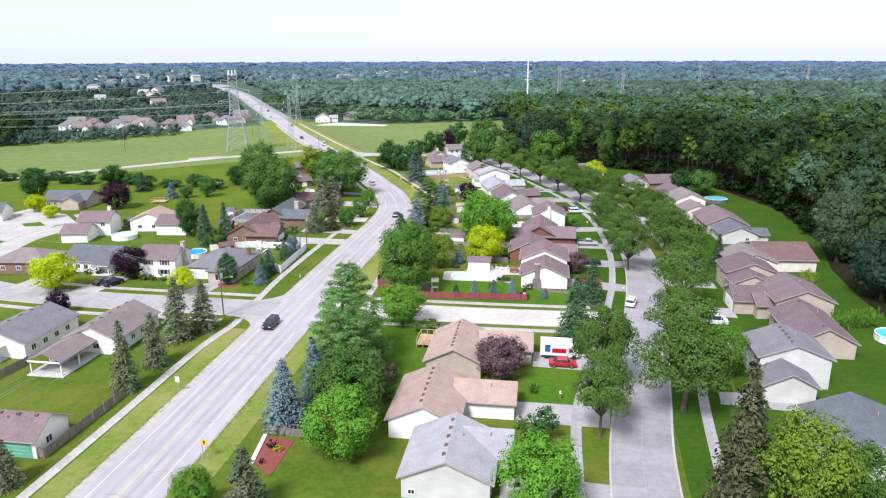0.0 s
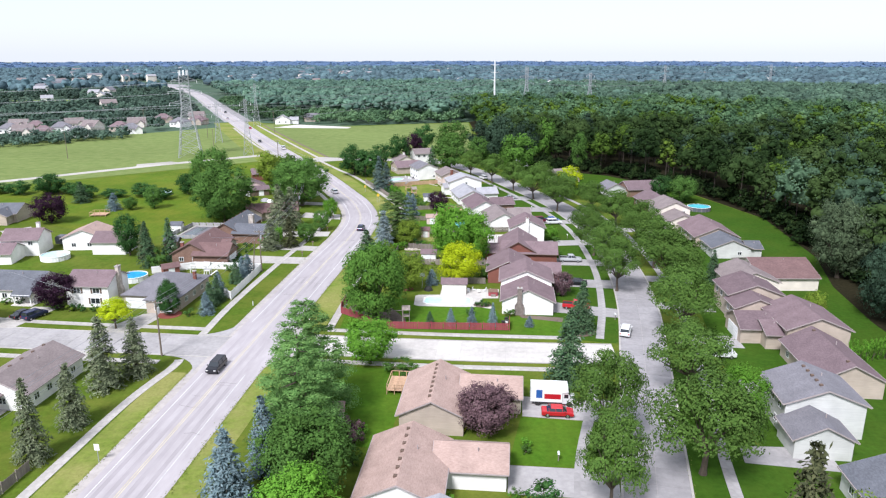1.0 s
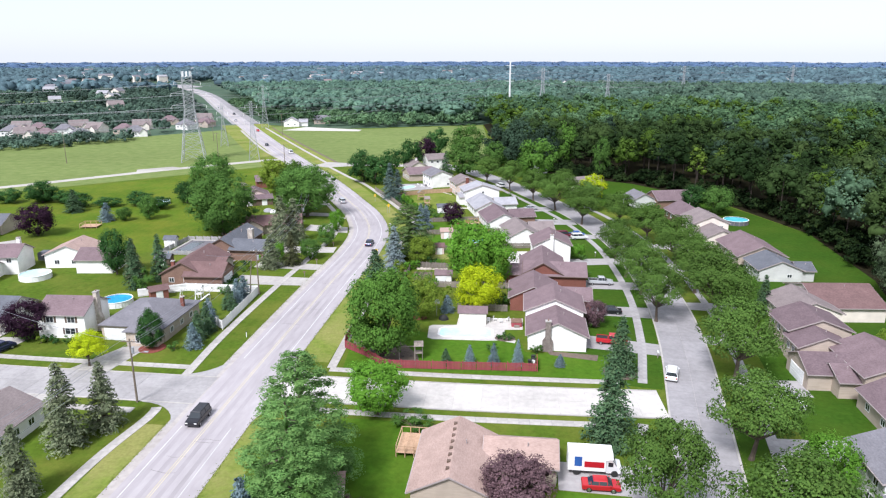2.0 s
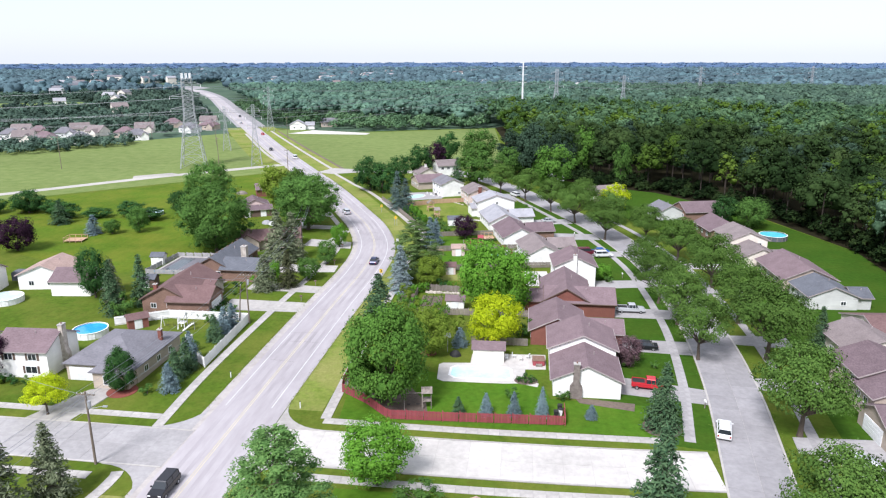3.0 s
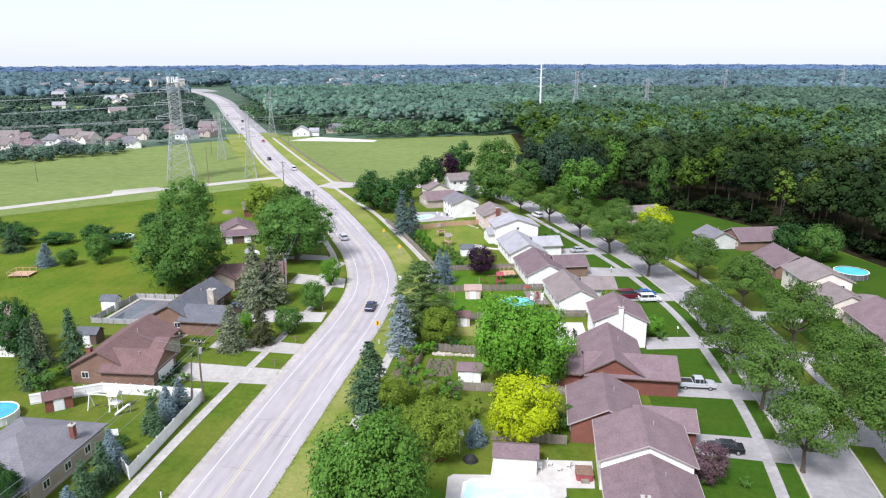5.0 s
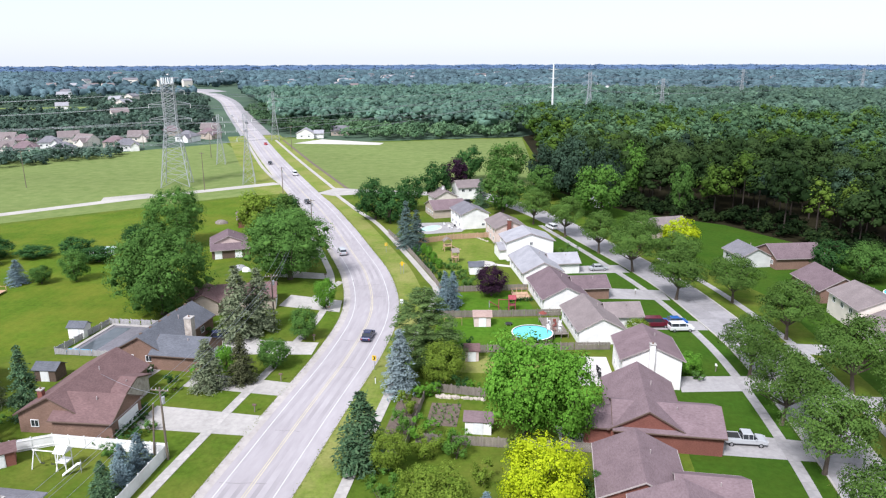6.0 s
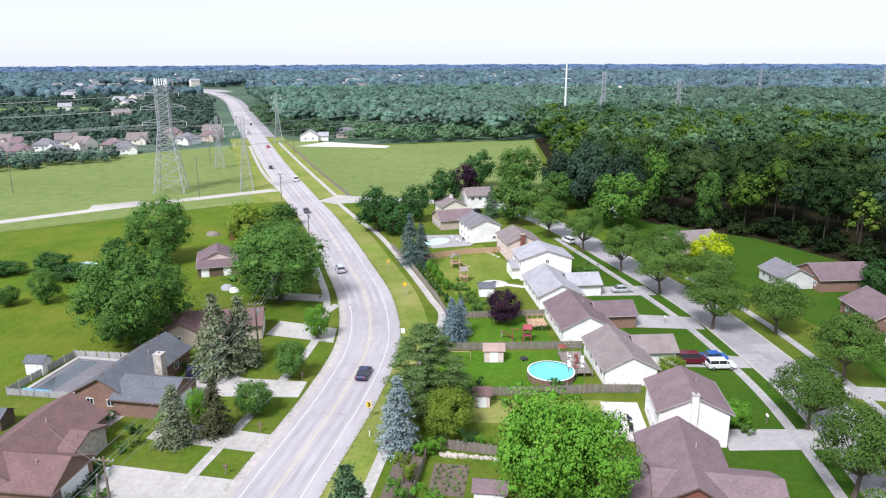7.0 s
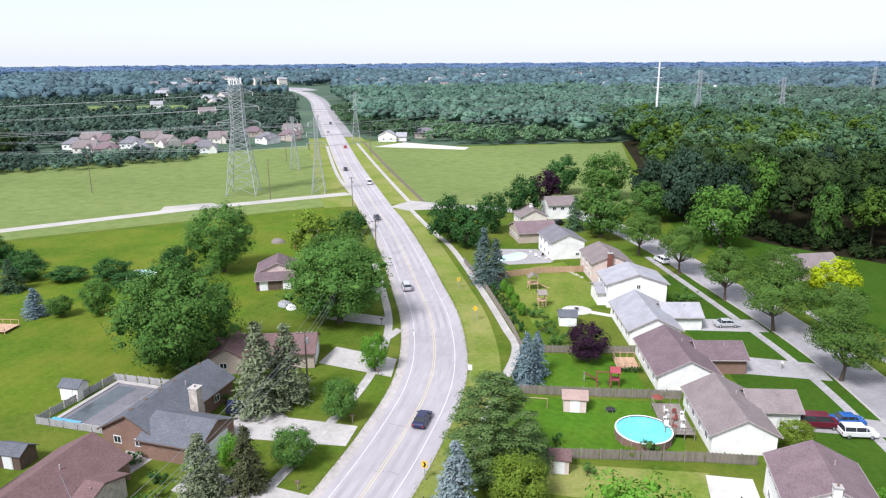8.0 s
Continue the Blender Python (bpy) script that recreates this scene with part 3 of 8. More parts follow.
for lo, hi in ((-17, -5.9), (5.6, 17)):
    patch("verge", [(p + q * lo).to_tuple() for p, q in zip(far_straight, sides(far_straight))] + [(p + q * hi).to_tuple() for p, q in reversed(list(zip(far_straight, sides(far_straight))))], DRY, -0.1, 0.013, "dry grass verge beside the far straight", "verge")
patch("field_path", [(-93.6, 357), (-91.8, 356.6), (-134, 430), (-184, 520), (-185.8, 520.4), (-136, 430.6)], SOIL, -0.1, 0.018, "worn earth track beside a footpath", "path")
patch("lawn", [(-35, 137.3), (9, 137.6), (9, 146.5), (-5, 147), (-5.5, 150), (-9, 154), (-22.5, 153.5), (-33, 157), (-37, 157)], FRESH, -0.1, 0.014, "fresh green lawn inside a red fence", "lawn")
patch("lawn", [(-25, 97), (-19, 97), (-19, 121), (-31, 121), (-31, 92)], FRESH, -0.1, 0.014, "fresh green back lawn", "lawn")
patch("lawn", [(-35, 210), (-12, 216), (-12, 230), (-36, 225.6)], FRESH, -0.1, 0.014, "fresh green back lawn around a pool", "lawn")
patch("lawn", [(-36.5, 227), (-17, 231), (-20, 245), (-36.5, 241.6)], FRESH, -0.1, 0.014, "fresh green back lawn", "lawn")
patch("lawn", [(-3.0, 94.8), (10.4, 94.8), (12.4, 106.4), (-1.2, 107)], FRESH, -0.1, 0.014, "fresh green front lawn", "lawn")
# not another age of grass: the vignetting is painted into these front lawns
for y0, y1 in ((184, 196), (210, 226), (169, 181), (154, 164)):
    patch("lawn", [(8.6, y0), (15.4, y0), (15.4, y1), (8.6, y1)], DIM_LAWN, -0.1, 0.014, "front lawn, green darkened for vignetting", "lawn")
patch("field_path", [(-330, 160), (-204, 284), (-166, 328), (-128, 364), (-124, 367), (-130, 370.5), (-170, 332), (-207.5, 288), (-334, 163)], GRAVEL, -0.1, 0.04, "pale gravel service path across a mown field", "path")
patch("field_path", [(-176, 322), (-166, 328), (-160, 336), (-168, 340), (-180, 330)], GRAVEL, -0.1, 0.036, "pale gravel pad below a pylon", "path")
patch("street_mouth", [(-104, 350), (-96, 346), (-84, 352), (-60, 352), (-60, 359), (-88, 360), (-100, 362)], CONCRETE, -0.1, 0.044, "concrete mouth of a side street", "road")
patch("car_park", [(-548, 1112), (-620, 1172), (-705, 1208), (-800, 1228), (-800, 1290), (-690, 1275), (-595, 1235), (-535, 1165)], STREET, -0.1, 0.03, "pale paved lots where the far road bends", "car park")
patch("car_park", [(-172, 504), (-118, 504), (-118, 514), (-162, 528)], PALE, -0.1, 0.04, "pale concrete car park", "car park")


def driveway(outline, label="pale concrete driveway to a garage"):
    """Drives off the curving street are greyer than those along the main road."""
    patch("driveway", outline, EAST_WALK if outline[0][0] > -10 else CONCRETE, -0.1, 0.05, label, "driveway")


driveway([(-3.0, 88.6), (10.2, 88.6), (10.6, 94.6), (-3.0, 94.6)])
driveway([(-1.0, 107.2), (13, 106.5), (14, 113.2), (-1.0, 113.2)])
driveway([(-4, 70), (10, 69), (10, 75), (-4, 76)])
driveway([(5.6, 150), (19.5, 147.8), (19.8, 152.6), (5.6, 156)])
driveway([(8.2, 166.6), (20.2, 166), (20.2, 171.8), (8.2, 172)])
driveway([(8.4, 183), (20.2, 183.2), (20, 188.2), (8.4, 189)])
driveway([(6.3, 200.5), (19.3, 203), (18.5, 208), (6.3, 206)])
driveway([(3, 226), (15.5, 227.5), (14.6, 232), (2.6, 232)])
driveway([(-2.3, 243), (11, 244), (10, 250.3), (-2.6, 250)])
driveway([(-7.6, 260.5), (4.4, 263), (2.4, 269), (-8.2, 266.5)])
driveway([(-71.5, 177.5), (-54.5, 178), (-54.5, 183.5), (-71.5, 184)])
driveway([(-71, 190.5), (-54.4, 189.8), (-54.4, 194.2), (-71, 195.5)])
driveway([(-71, 203), (-55, 205.3), (-55.5, 210.5), (-66, 210), (-71, 213), (-74, 209)])
driveway([(-70.2, 228), (-56.5, 226.3), (-58, 233), (-70.2, 235)])
driveway([(-78, 247), (-64, 247), (-66, 251), (-79, 252)])
driveway([(-88, 262), (-72, 264), (-74, 268), (-89, 267)])
driveway([(-76, 141), (-71, 144), (-73, 131.5), (-80, 131.5)])
driveway([(-100.5, 143), (-95, 143), (-97, 131.5), (-103, 131.5)])
driveway([(-116, 146), (-111, 146), (-113, 131.5), (-119, 131.5)])
driveway([(-82, 112), (-76.5, 112), (-75, 123), (-81, 123)])
for y in (98, 118, 136, 154, 172, 199, 219):
    driveway([(27, y), (38.5, y - 1), (38.5, y + 4.5), (27.5, y + 4)])
patch("patio", [(-9.2, 200.4), (-3.4, 201), (-4.4, 212), (-9.8, 211.4)], PALE, -0.1, 0.06, "bright concrete patio behind a house", "patio")
patch("patio", [(-23.2, 157.0), (-22.6, 157.7), (-18, 158.2), (-18, 162), (-5.4, 163), (-5.4, 157.2), (-8.8, 156.8), (-8.8, 153), (-6.6, 151.8), (-6.8, 150.6), (-9.6, 151.6), (-12, 151.2), (-21.8, 150.9), (-22.8, 151.6)], PALE, -0.1, 0.06, "bright concrete pool surround", "patio")
patch("terrace", [(-13, 187.5), (-6.5, 187), (-6.5, 181), (-12, 181.5)], PALE, -0.1, 0.05, "pale concrete terrace", "patio")
patch("mulch_bed", [(-36.3, 80), (-32.2, 79.4), (-32.3, 71.0), (-35.4, 73.4)], RED_MULCH, -0.1, 0.06, "bed of red mulch", "mulch")
patch("dirt_path", [(-36.2, 176), (-33.2, 176), (-33.0, 192), (-36.4, 194)], SOIL, -0.1, 0.03, "bare earth under conifers", "soil")
patch("concrete_pad", [(-31.1 + 3.0 * math.cos(a * math.pi / 10), 265.2 + 2.6 * math.sin(a * math.pi / 10)) for a in range(20)], PALE, -0.1, 0.05, "round pale concrete pad on a back lawn", "patio")
patch("concrete_pad", [(-28.4, 264.0), (-20.5, 262.4), (-20.2, 263.6), (-28.2, 265.6)], PALE, -0.1, 0.045, "pale concrete path to a round pad", "path")
patch("lawn", [(-50.2, 287.0), (-38.0, 299.0), (-30.5, 284), (-26.5, 270.6), (-33, 262.4), (-38.4, 255.6), (-46.5, 272.5)], MOWN, -0.1, 0.013, "pale yellow-green back lawn round play towers", "lawn")
patch("patio", [(-50.6, 293.0), (-41.0, 297.4), (-39.4, 304.5), (-46.5, 309), (-56.5, 306.4), (-54.2, 295.2)], EAST_WALK, -0.1, 0.04, "grey concrete patio round a pool", "patio")
patch("lawn", [(-31, 202), (-9.8, 204), (-9.4, 212), (-30.5, 208.5)], DRY, -0.1, 0.013, "patchy dry back lawn", "lawn")
patch("lawn", [(-520, 645), (-420, 700), (-520, 800), (-620, 760)], MEADOW, -0.1, 0.012, "far open meadow between trees", "field")
patch("far_ground", [(-330, 152), (-346, 330), (-300, 372), (-240, 432), (-214, 500), (-196, 540), (-130, 520), (-36, 560), (900, 560), (4800, 1500), (4800, 5100), (-4800, 5100), (-4800, 300)], FAR_GROUND, -0.1, 0.005, "dark green ground below far trees", "ground")
patch("edging", [(-36.9, 80.2), (-36.3, 80.1), (-35.4, 73.3), (-36.0, 73.2)], PALE, -0.1, 0.22, "pale stone edging of a mulch bed", "edging")

# sealed cracks and tyre wear on the main road
rng_c = random.Random(12)
near = band(MAIN, 40, 330)
near_side = sides(near)
for i in range(46):
    k = rng_c.randrange(1, len(near) - 2)
    a, b = sorted((rng_c.uniform(-4.4, 4.4), rng_c.uniform(-4.4, 4.4)))
    if b - a < 1.5:
        continue
    pts, y = [], rng_c.uniform(-0.3, 0.3)
    for j in range(7):
        y += rng_c.uniform(-0.25, 0.25)
        q = near[k] + near_side[k] * (a + (b - a) * j / 6) + (near[k + 1] - near[k]).normalized() * y
        pts.append(q)
    part("sealed_crack", ribbon(Geo(), pts, -0.035, 0.035, 0.02, 0.0445), TAR, main_road, "dark sealed crack")
for off in (-2.7, -1.15, 1.15, 2.7):
    part("tyre_track", ribbon(Geo(), MAIN[:150], off - 0.33, off + 0.33, 0.03, 0.0425), TRACK, main_road, "darker worn wheel track")

# tufts of grass that break the clean edges of the paving
rng_t = np.random.default_rng(21)
rows = []
for way, offs, step in ((near, (-6.05, 5.75), 0.09), (band(SIDE, 60, 270), (-4.25, 4.25), 0.2)):
    s = sides(way)
    for i in range(len(way) - 1):
        length = (way[i + 1] - way[i]).length
        for off in offs:
            for j in range(int(length / step)):
                p = way[i].lerp(way[i + 1], rng_t.random()) + s[i] * (off + rng_t.normal(0, 0.24))
                if any(abs(p.y - q) < 10 and abs(p.x - w) < 9 for w, q in ((-43, 129.5), (-55, 127))):
                    continue
                rows.append((p.x, p.y, 0.05))
rows = np.array(rows)
up = np.tile((0, 0, 1.0), (len(rows), 1))
tagged(part("grass_tufts", cards("grass_tufts", rows, up, rng_t.uniform(0.05, 0.14, len(rows)), rng_t, TUFT), TUFT), "ragged grass along the road edges", "grass", kind="stuff")
patch("flower_bed", [(-1.2, 147.8), (7.6, 146.9), (7.2, 144.6), (-0.6, 146.2)], SOIL, -0.1, 0.05, "dark mulch bed below a house wall", "soil")
far_way = [p for p in MAIN if 545 < p.y < 1100]
tagged(part("forecourt", ribbon(Geo(), far_way, 5.8, 12.0, -0.1, 0.03), STREET), "pale paved forecourts along the far road", "paving", kind="structure")
tagged(part("forecourt", ribbon(Geo(), far_way, -8.5, -6.1, -0.1, 0.03), STREET), "pale paved strip along the far road", "paving", kind="structure")
patch("lawn", [(30, 100), (80, 80), (76, 150), (77, 240), (62, 284), (42, 318), (16, 338), (0, 356), (-16, 372), (-8, 330), (6, 306), (18, 280), (27, 262), (33, 248), (36.5, 200), (35, 150)], DIM_LAWN, -0.1, 0.008, "back lawns below the woods, green darkened for vignetting", "lawn")
patch("court", [(-176, 192), (-174, 208.7), (-155.4, 202.3), (-145.3, 192.9), (-148.4, 187.4), (-146.6, 177.9), (-150, 168.9), (-156, 170)], CONCRETE, -0.1, 0.058, "wide pale concrete court between houses", "road")
patch("lawn", [(-160.6, 188.3), (-156.5, 191.4), (-151.3, 187.0), (-156.9, 185.3)], FRESH, -0.1, 0.075, "grass island in a concrete court", "lawn")
front = band(SIDE, 134, 300)
patch("lawn", [(p - q * 4.3).to_tuple() for p, q in zip(front, sides(front))] + [(p - q * 20).to_tuple() for p, q in reversed(list(zip(front, sides(front))))], DIM_LAWN, -0.1, 0.007, "front lawns along the curving street, green darkened for vignetting", "lawn")
patch("mulch_bed", [(-36.0, 146.6), (-28.0, 139.2), (-22.4, 139.4), (-23.4, 143.6), (-27, 149), (-35.4, 152)], SOIL, -0.1, 0.04, "dark mulch below a large linden", "mulch")
patch("lawn", [(17.6, 60), (46, 60), (40, 99.6), (30, 99.6), (29, 125), (22.5, 125), (19.5, 100)], DIM_LAWN, -0.1, 0.009, "front lawns along the street, green darkened for vignetting", "lawn")

# ---- houses ----
def roof_mesh(name, x0, y0, x1, y1, eave, rise, axis, over=0.45, thick=0.17):
    """A gable roof with overhanging slopes of real thickness."""
    if axis == "y":
        lo, hi, a, b = x0, x1, y0 - 0.3, y1 + 0.3
    else:
        lo, hi, a, b = y0, y1, x0 - 0.3, x1 + 0.3
    mid, drop = (lo + hi) / 2, rise / ((hi - lo) / 2) * over
    out = [(lo - over, eave - drop), (mid, eave + rise), (hi + over, eave - drop), (hi + over, eave - drop + thick), (mid, eave + rise + thick), (lo - over, eave - drop + thick)]
    return Geo().prism(out, axis, a, b)


def hip_mesh(x0, y0, x1, y1, eave, rise, over=0.45, thick=0.15):
    x0, y0, x1, y1 = x0 - over, y0 - over, x1 + over, y1 + over
    if x1 - x0 > y1 - y0:
        h = (y1 - y0) / 2
        ridge = [(x0 + h, (y0 + y1) / 2), (x1 - h, (y0 + y1) / 2)]
        faces = [(4, 5, 9, 8), (5, 6, 9), (6, 7, 8, 9), (7, 4, 8)]
    else:
        h = (x1 - x0) / 2
        ridge = [((x0 + x1) / 2, y0 + h), ((x0 + x1) / 2, y1 - h)]
        faces = [(4, 5, 8), (5, 6, 9, 8), (6, 7, 9), (7, 4, 8, 9)]
    base = [(x0, y0), (x1, y0), (x1, y1), (x0, y1)]
    v = [(a, b, eave - 0.1) for a, b in base] + [(a, b, eave - 0.1 + thick) for a, b in base] + [(a, b, eave + rise) for a, b in ridge]
    return Geo().add(v, [(3, 2, 1, 0), (0, 1, 5, 4), (1, 2, 6, 5), (2, 3, 7, 6), (3, 0, 4, 7)] + faces)


def wall_mesh(x0, y0, x1, y1, eave, rise, axis):
    lo, hi, a, b = (x0, x1, y0, y1) if axis == "y" else (y0, y1, x0, x1)
    return Geo().prism([(lo, -0.3), (hi, -0.3), (hi, eave), ((lo + hi) / 2, eave + rise), (lo, eave)], axis, a, b)


def window(parent, side, u, z, w, h, x0, y0, x1, y1, shutters=None):
    """A framed window on one side of a body: s, n, w or e; u runs along that side."""
    def oriented(g):
        turn = {"s": pose(x0 + u, y0, z), "n": pose(x1 - u, y1, z, 0, 0, 180), "w": pose(x0, y1 - u, z, 0, 0, -90), "e": pose(x1, y0 + u, z, 0, 0, 90)}[side]
        return g.moved(turn)
    f = Geo()
    t = 0.09
    for a, b, c, d in ((-w / 2, -h / 2, w / 2, -h / 2 + t), (-w / 2, h / 2 - t, w / 2, h / 2), (-w / 2, -h / 2 + t, -w / 2 + t, h / 2 - t), (w / 2 - t, -h / 2 + t, w / 2, h / 2 - t), (-t / 3, -h / 2 + t, t / 3, h / 2 - t)):
        f.box(a, -0.07, b, c, 0.02, d)
    ob = part("window", oriented(f), TRIM, parent, "white framed window")
    part("pane", oriented(Geo().box(-w / 2 + 0.03, -0.03, -h / 2 + 0.03, w / 2 - 0.03, 0.01, h / 2 - 0.03)), GLASS, ob, "dark glass")
    if shutters:
        for s in (-1, 1):
            part("shutter", oriented(Geo().box(s * (w / 2 + 0.22) - 0.18, -0.05, -h / 2, s * (w / 2 + 0.22) + 0.18, 0.0, h / 2)), shutters, parent, "dark window shutter")
    return ob


def door(parent, side, u, w, h, x0, y0, x1, y1, mat, name="door", rows=1):
    def oriented(g):
        turn = {"s": pose(x0 + u, y0, 0), "n": pose(x1 - u, y1, 0, 0, 0, 180), "w": pose(x0, y1 - u, 0, 0, 0, -90), "e": pose(x1, y0 + u, 0, 0, 0, 90)}[side]
        return g.moved(turn)
    ob = part(name, oriented(Geo().box(-w / 2 - 0.1, -0.05, 0, w / 2 + 0.1, 0.01, h + 0.1)), TRIM, parent, "white " + name.replace("_", " ") + " frame")
    for i in range(rows):
        part("panel", oriented(Geo().box(-w / 2, -0.08, 0.03 + i * h / rows, w / 2, -0.02, (i + 1) * h / rows - 0.02)), mat, ob)


def chimney(parent, x, y, w, d, top, mat):
    stem = Geo().box(x - w / 2, y - d / 2, -0.2, x + w / 2, y + d / 2, top)
    if w < 1.2:
        stem.prism([(x - w, -0.2), (x + w, -0.2), (x + w, 0.34 * top), (x + w / 2, 0.46 * top), (x - w / 2, 0.46 * top), (x - w, 0.34 * top)], "y", y - d / 2 + 0.03, y + d / 2 - 0.03)
    ob = part("chimney", stem, mat, parent, "masonry chimney with a broad base")
    part("cap", Geo().box(x - w / 2 - 0.08, y - d / 2 - 0.08, top - 0.02, x + w / 2 + 0.08, y + d / 2 + 0.08, top + 0.14), CONCRETE, ob)
    part("flue", Geo().tube((x, y, top), (x, y, top + 0.4), 0.13, 0.11, 8), WALL_BROWN, ob)


def house(x, y, rot, bodies, roof, wall, label, trim=DULL_TRIM, stack=None, windows=(), doors=(), vents=0, shutters=None, group="houses along the streets"):
    """bodies: (x0, y0, x1, y1, eave, rise, axis) with axis 'x' or 'y' for a gable's ridge, 'h' for a hip; the first is the main body."""
    ob = thing("house", pose(x, y, 0, 0, 0, rot), label, "house", group)
    for i, (x0, y0, x1, y1, eave, rise, axis, *own) in enumerate(bodies):
        wm = own[0] if own else wall
        if wm == "open":
            top = part("porch_roof", roof_mesh("roof", x0, y0, x1, y1, eave, rise, axis), own[1], ob, "roof of an open porch")
            trim = TRIM
            part("fascia", Geo().box(x0 - 0.1, y0 - 0.34, eave - 0.28, x1 + 0.1, y0 - 0.22, eave), trim, top)
            part("floor_slab", Geo().box(x0 - 0.3, y0 - 0.6, -0.2, x1 + 0.6, y1, 0.16), PALE, ob, "pale porch slab")
            for px in (x0 + 0.1, x1 - 0.1):
                for py in (y0 + 0.1, (y0 + y1) / 2):
                    part("post", Geo().box(px - 0.09, py - 0.09, 0, px + 0.09, py + 0.09, eave), trim, ob, "white porch post")
            continue
        if axis == "h":
            part("wall", Geo().box(x0, y0, -0.3, x1, y1, eave), wm, ob)
            part("roof", hip_mesh(x0, y0, x1, y1, eave, rise), roof, ob)
        else:
            part("wall", wall_mesh(x0, y0, x1, y1, eave, rise, axis), wm, ob)
            rf = part("roof", roof_mesh("roof", x0, y0, x1, y1, eave, rise, axis), roof, ob)
            if axis == "y":
                lo, hi, ends, over = x0, x1, (y0 - 0.36, y1 + 0.3), 0.45
            else:
                lo, hi, ends, over = y0, y1, (x0 - 0.36, x1 + 0.3), 0.45
            mid, drop = (lo + hi) / 2, rise / ((hi - lo) / 2) * over
            for e in ends:
                out = [(lo - over, eave - drop - 0.06), (mid, eave + rise - 0.06), (hi + over, eave - drop - 0.06), (hi + over, eave - drop + 0.13), (mid, eave + rise + 0.13), (lo - over, eave - drop + 0.13)]
                part("fascia", Geo().prism(out, axis, e, e + 0.06), trim, rf, "painted gable board")
            for e in (lo - over - 0.1, hi + over):
                g = Geo()
                if axis == "y":
                    g.box(e, ends[0], eave - drop, e + 0.1, ends[1], eave - drop + 0.13)
                else:
                    g.box(ends[0], e, eave - drop, ends[1], e + 0.1, eave - drop + 0.13)
                part("gutter", g, trim, rf)
            if i == 0 and vents and axis == "x":
                for k in range(vents):
                    xx = x0 + 1.5 + (x1 - x0 - 3) * k / max(1, vents - 1)
                    zz = eave + rise - 0.35 * rise / ((hi - lo) / 2)
                    part("roof_vent", Geo().box(xx - 0.22, mid - 0.55, zz - 0.1, xx + 0.22, mid - 0.15, zz + 0.36), DARK_TRIM, rf, "small dark roof vent")
            if i == 0 and vents and axis == "y":
                for k in range(vents):
                    yy = y0 + 1.5 + (y1 - y0 - 3) * k / max(1, vents - 1)
                    zz = eave + rise - 0.35 * rise / ((hi - lo) / 2)
                    part("roof_vent", Geo().box(mid - 0.55, yy - 0.22, zz - 0.1, mid - 0.15, yy + 0.22, zz + 0.36), DARK_TRIM, rf, "small dark roof vent")
            # plumbing stub on the rear slope
            if axis == "y":
                part("vent_pipe", Geo().tube((mid + 1.3, y0 + 0.6 * (y1 - y0), eave), (mid + 1.3, y0 + 0.6 * (y1 - y0), eave + rise + 0.1), 0.08, 0.08, 6), DULL_TRIM, rf)
            else:
                part("vent_pipe", Geo().tube((x0 + 0.6 * (x1 - x0), mid - 1.0, eave), (x0 + 0.6 * (x1 - x0), mid - 1.0, eave + rise + 0.1), 0.08, 0.08, 6), DULL_TRIM, rf)
    for i, side, u, z, w, h in windows:
        window(ob, side, u, z, w, h, *bodies[i][:4], shutters)
    for i, side, u, w, h, *rest in doors:
        door(ob, side, u, w, h, *bodies[i][:4], rest[0] if rest else TRIM, "garage_door" if w > 2 else "door", 4 if w > 2 else 1)
    if stack:
        chimney(ob, *stack)
    return ob


def row_windows(i, side, length, z, n, w=1.2, h=1.1):
    return [(i, side, length * (k + 0.7) / (n + 0.4), z, w, h) for k in range(n)]


BACK = lambda d, z=1.5: row_windows(0, "w", d, z, 4) + row_windows(0, "e", d, z, 3)

# west side of the curving street
house(-15.4, 69.2, 0, [(0, 0, 10.4, 11, 2.9, 2.3, "y"), (6, 5.5, 12.4, 12, 2.9, 1.9, "x")], ROOF_SILVER, WALL_GREY, "grey-sided bungalow with a pale grey shingle roof", vents=5, windows=BACK(11) + [(0, "s", 1.2, 0.9, 0.9, 0.7)])
house(-19.8, 82.0, 0, [(0, 0, 9.3, 13.2, 2.9, 2.1, "y"), (8, 7.0, 16.6, 13.2, 2.7, 1.7, "x")], ROOF_TAN, WALL_WHITE, "white bungalow with a pinkish tan shingle roof and garage wing", vents=7, windows=BACK(13), doors=[(1, "e", 3.1, 4.9, 2.2)])
house(-17.9, 101.0, 0, [(0, 0, 8.8, 13.0, 2.9, 2.1, "y"), (8, 6.8, 16.6, 13.0, 2.7, 1.7, "x")], ROOF_TAN, WALL_TAN, "tan bungalow with a pinkish tan shingle roof and garage wing", vents=8, windows=BACK(13), doors=[(1, "e", 3.1, 4.9, 2.2)])
house(-4.5, 148.1, 0, [(0, 0, 10.1, 9.0, 2.9, 2.3, "y"), (-0.4, 9.0, 10.2, 18.2, 4.1, 2.3, "y")], ROOF_BROWN, WALL_WHITE, "white split-level house with a brown shingle roof in two steps", stack=(3.4, -0.3, 0.9, 0.7, 5.6, DULL_STONE), windows=row_windows(1, "w", 9, 2.6, 3) + row_windows(0, "w", 9, 1.4, 2) + row_windows(0, "e", 9, 1.4, 2), doors=[(0, "e", 6, 0.95, 2.05, DARK_TRIM)])
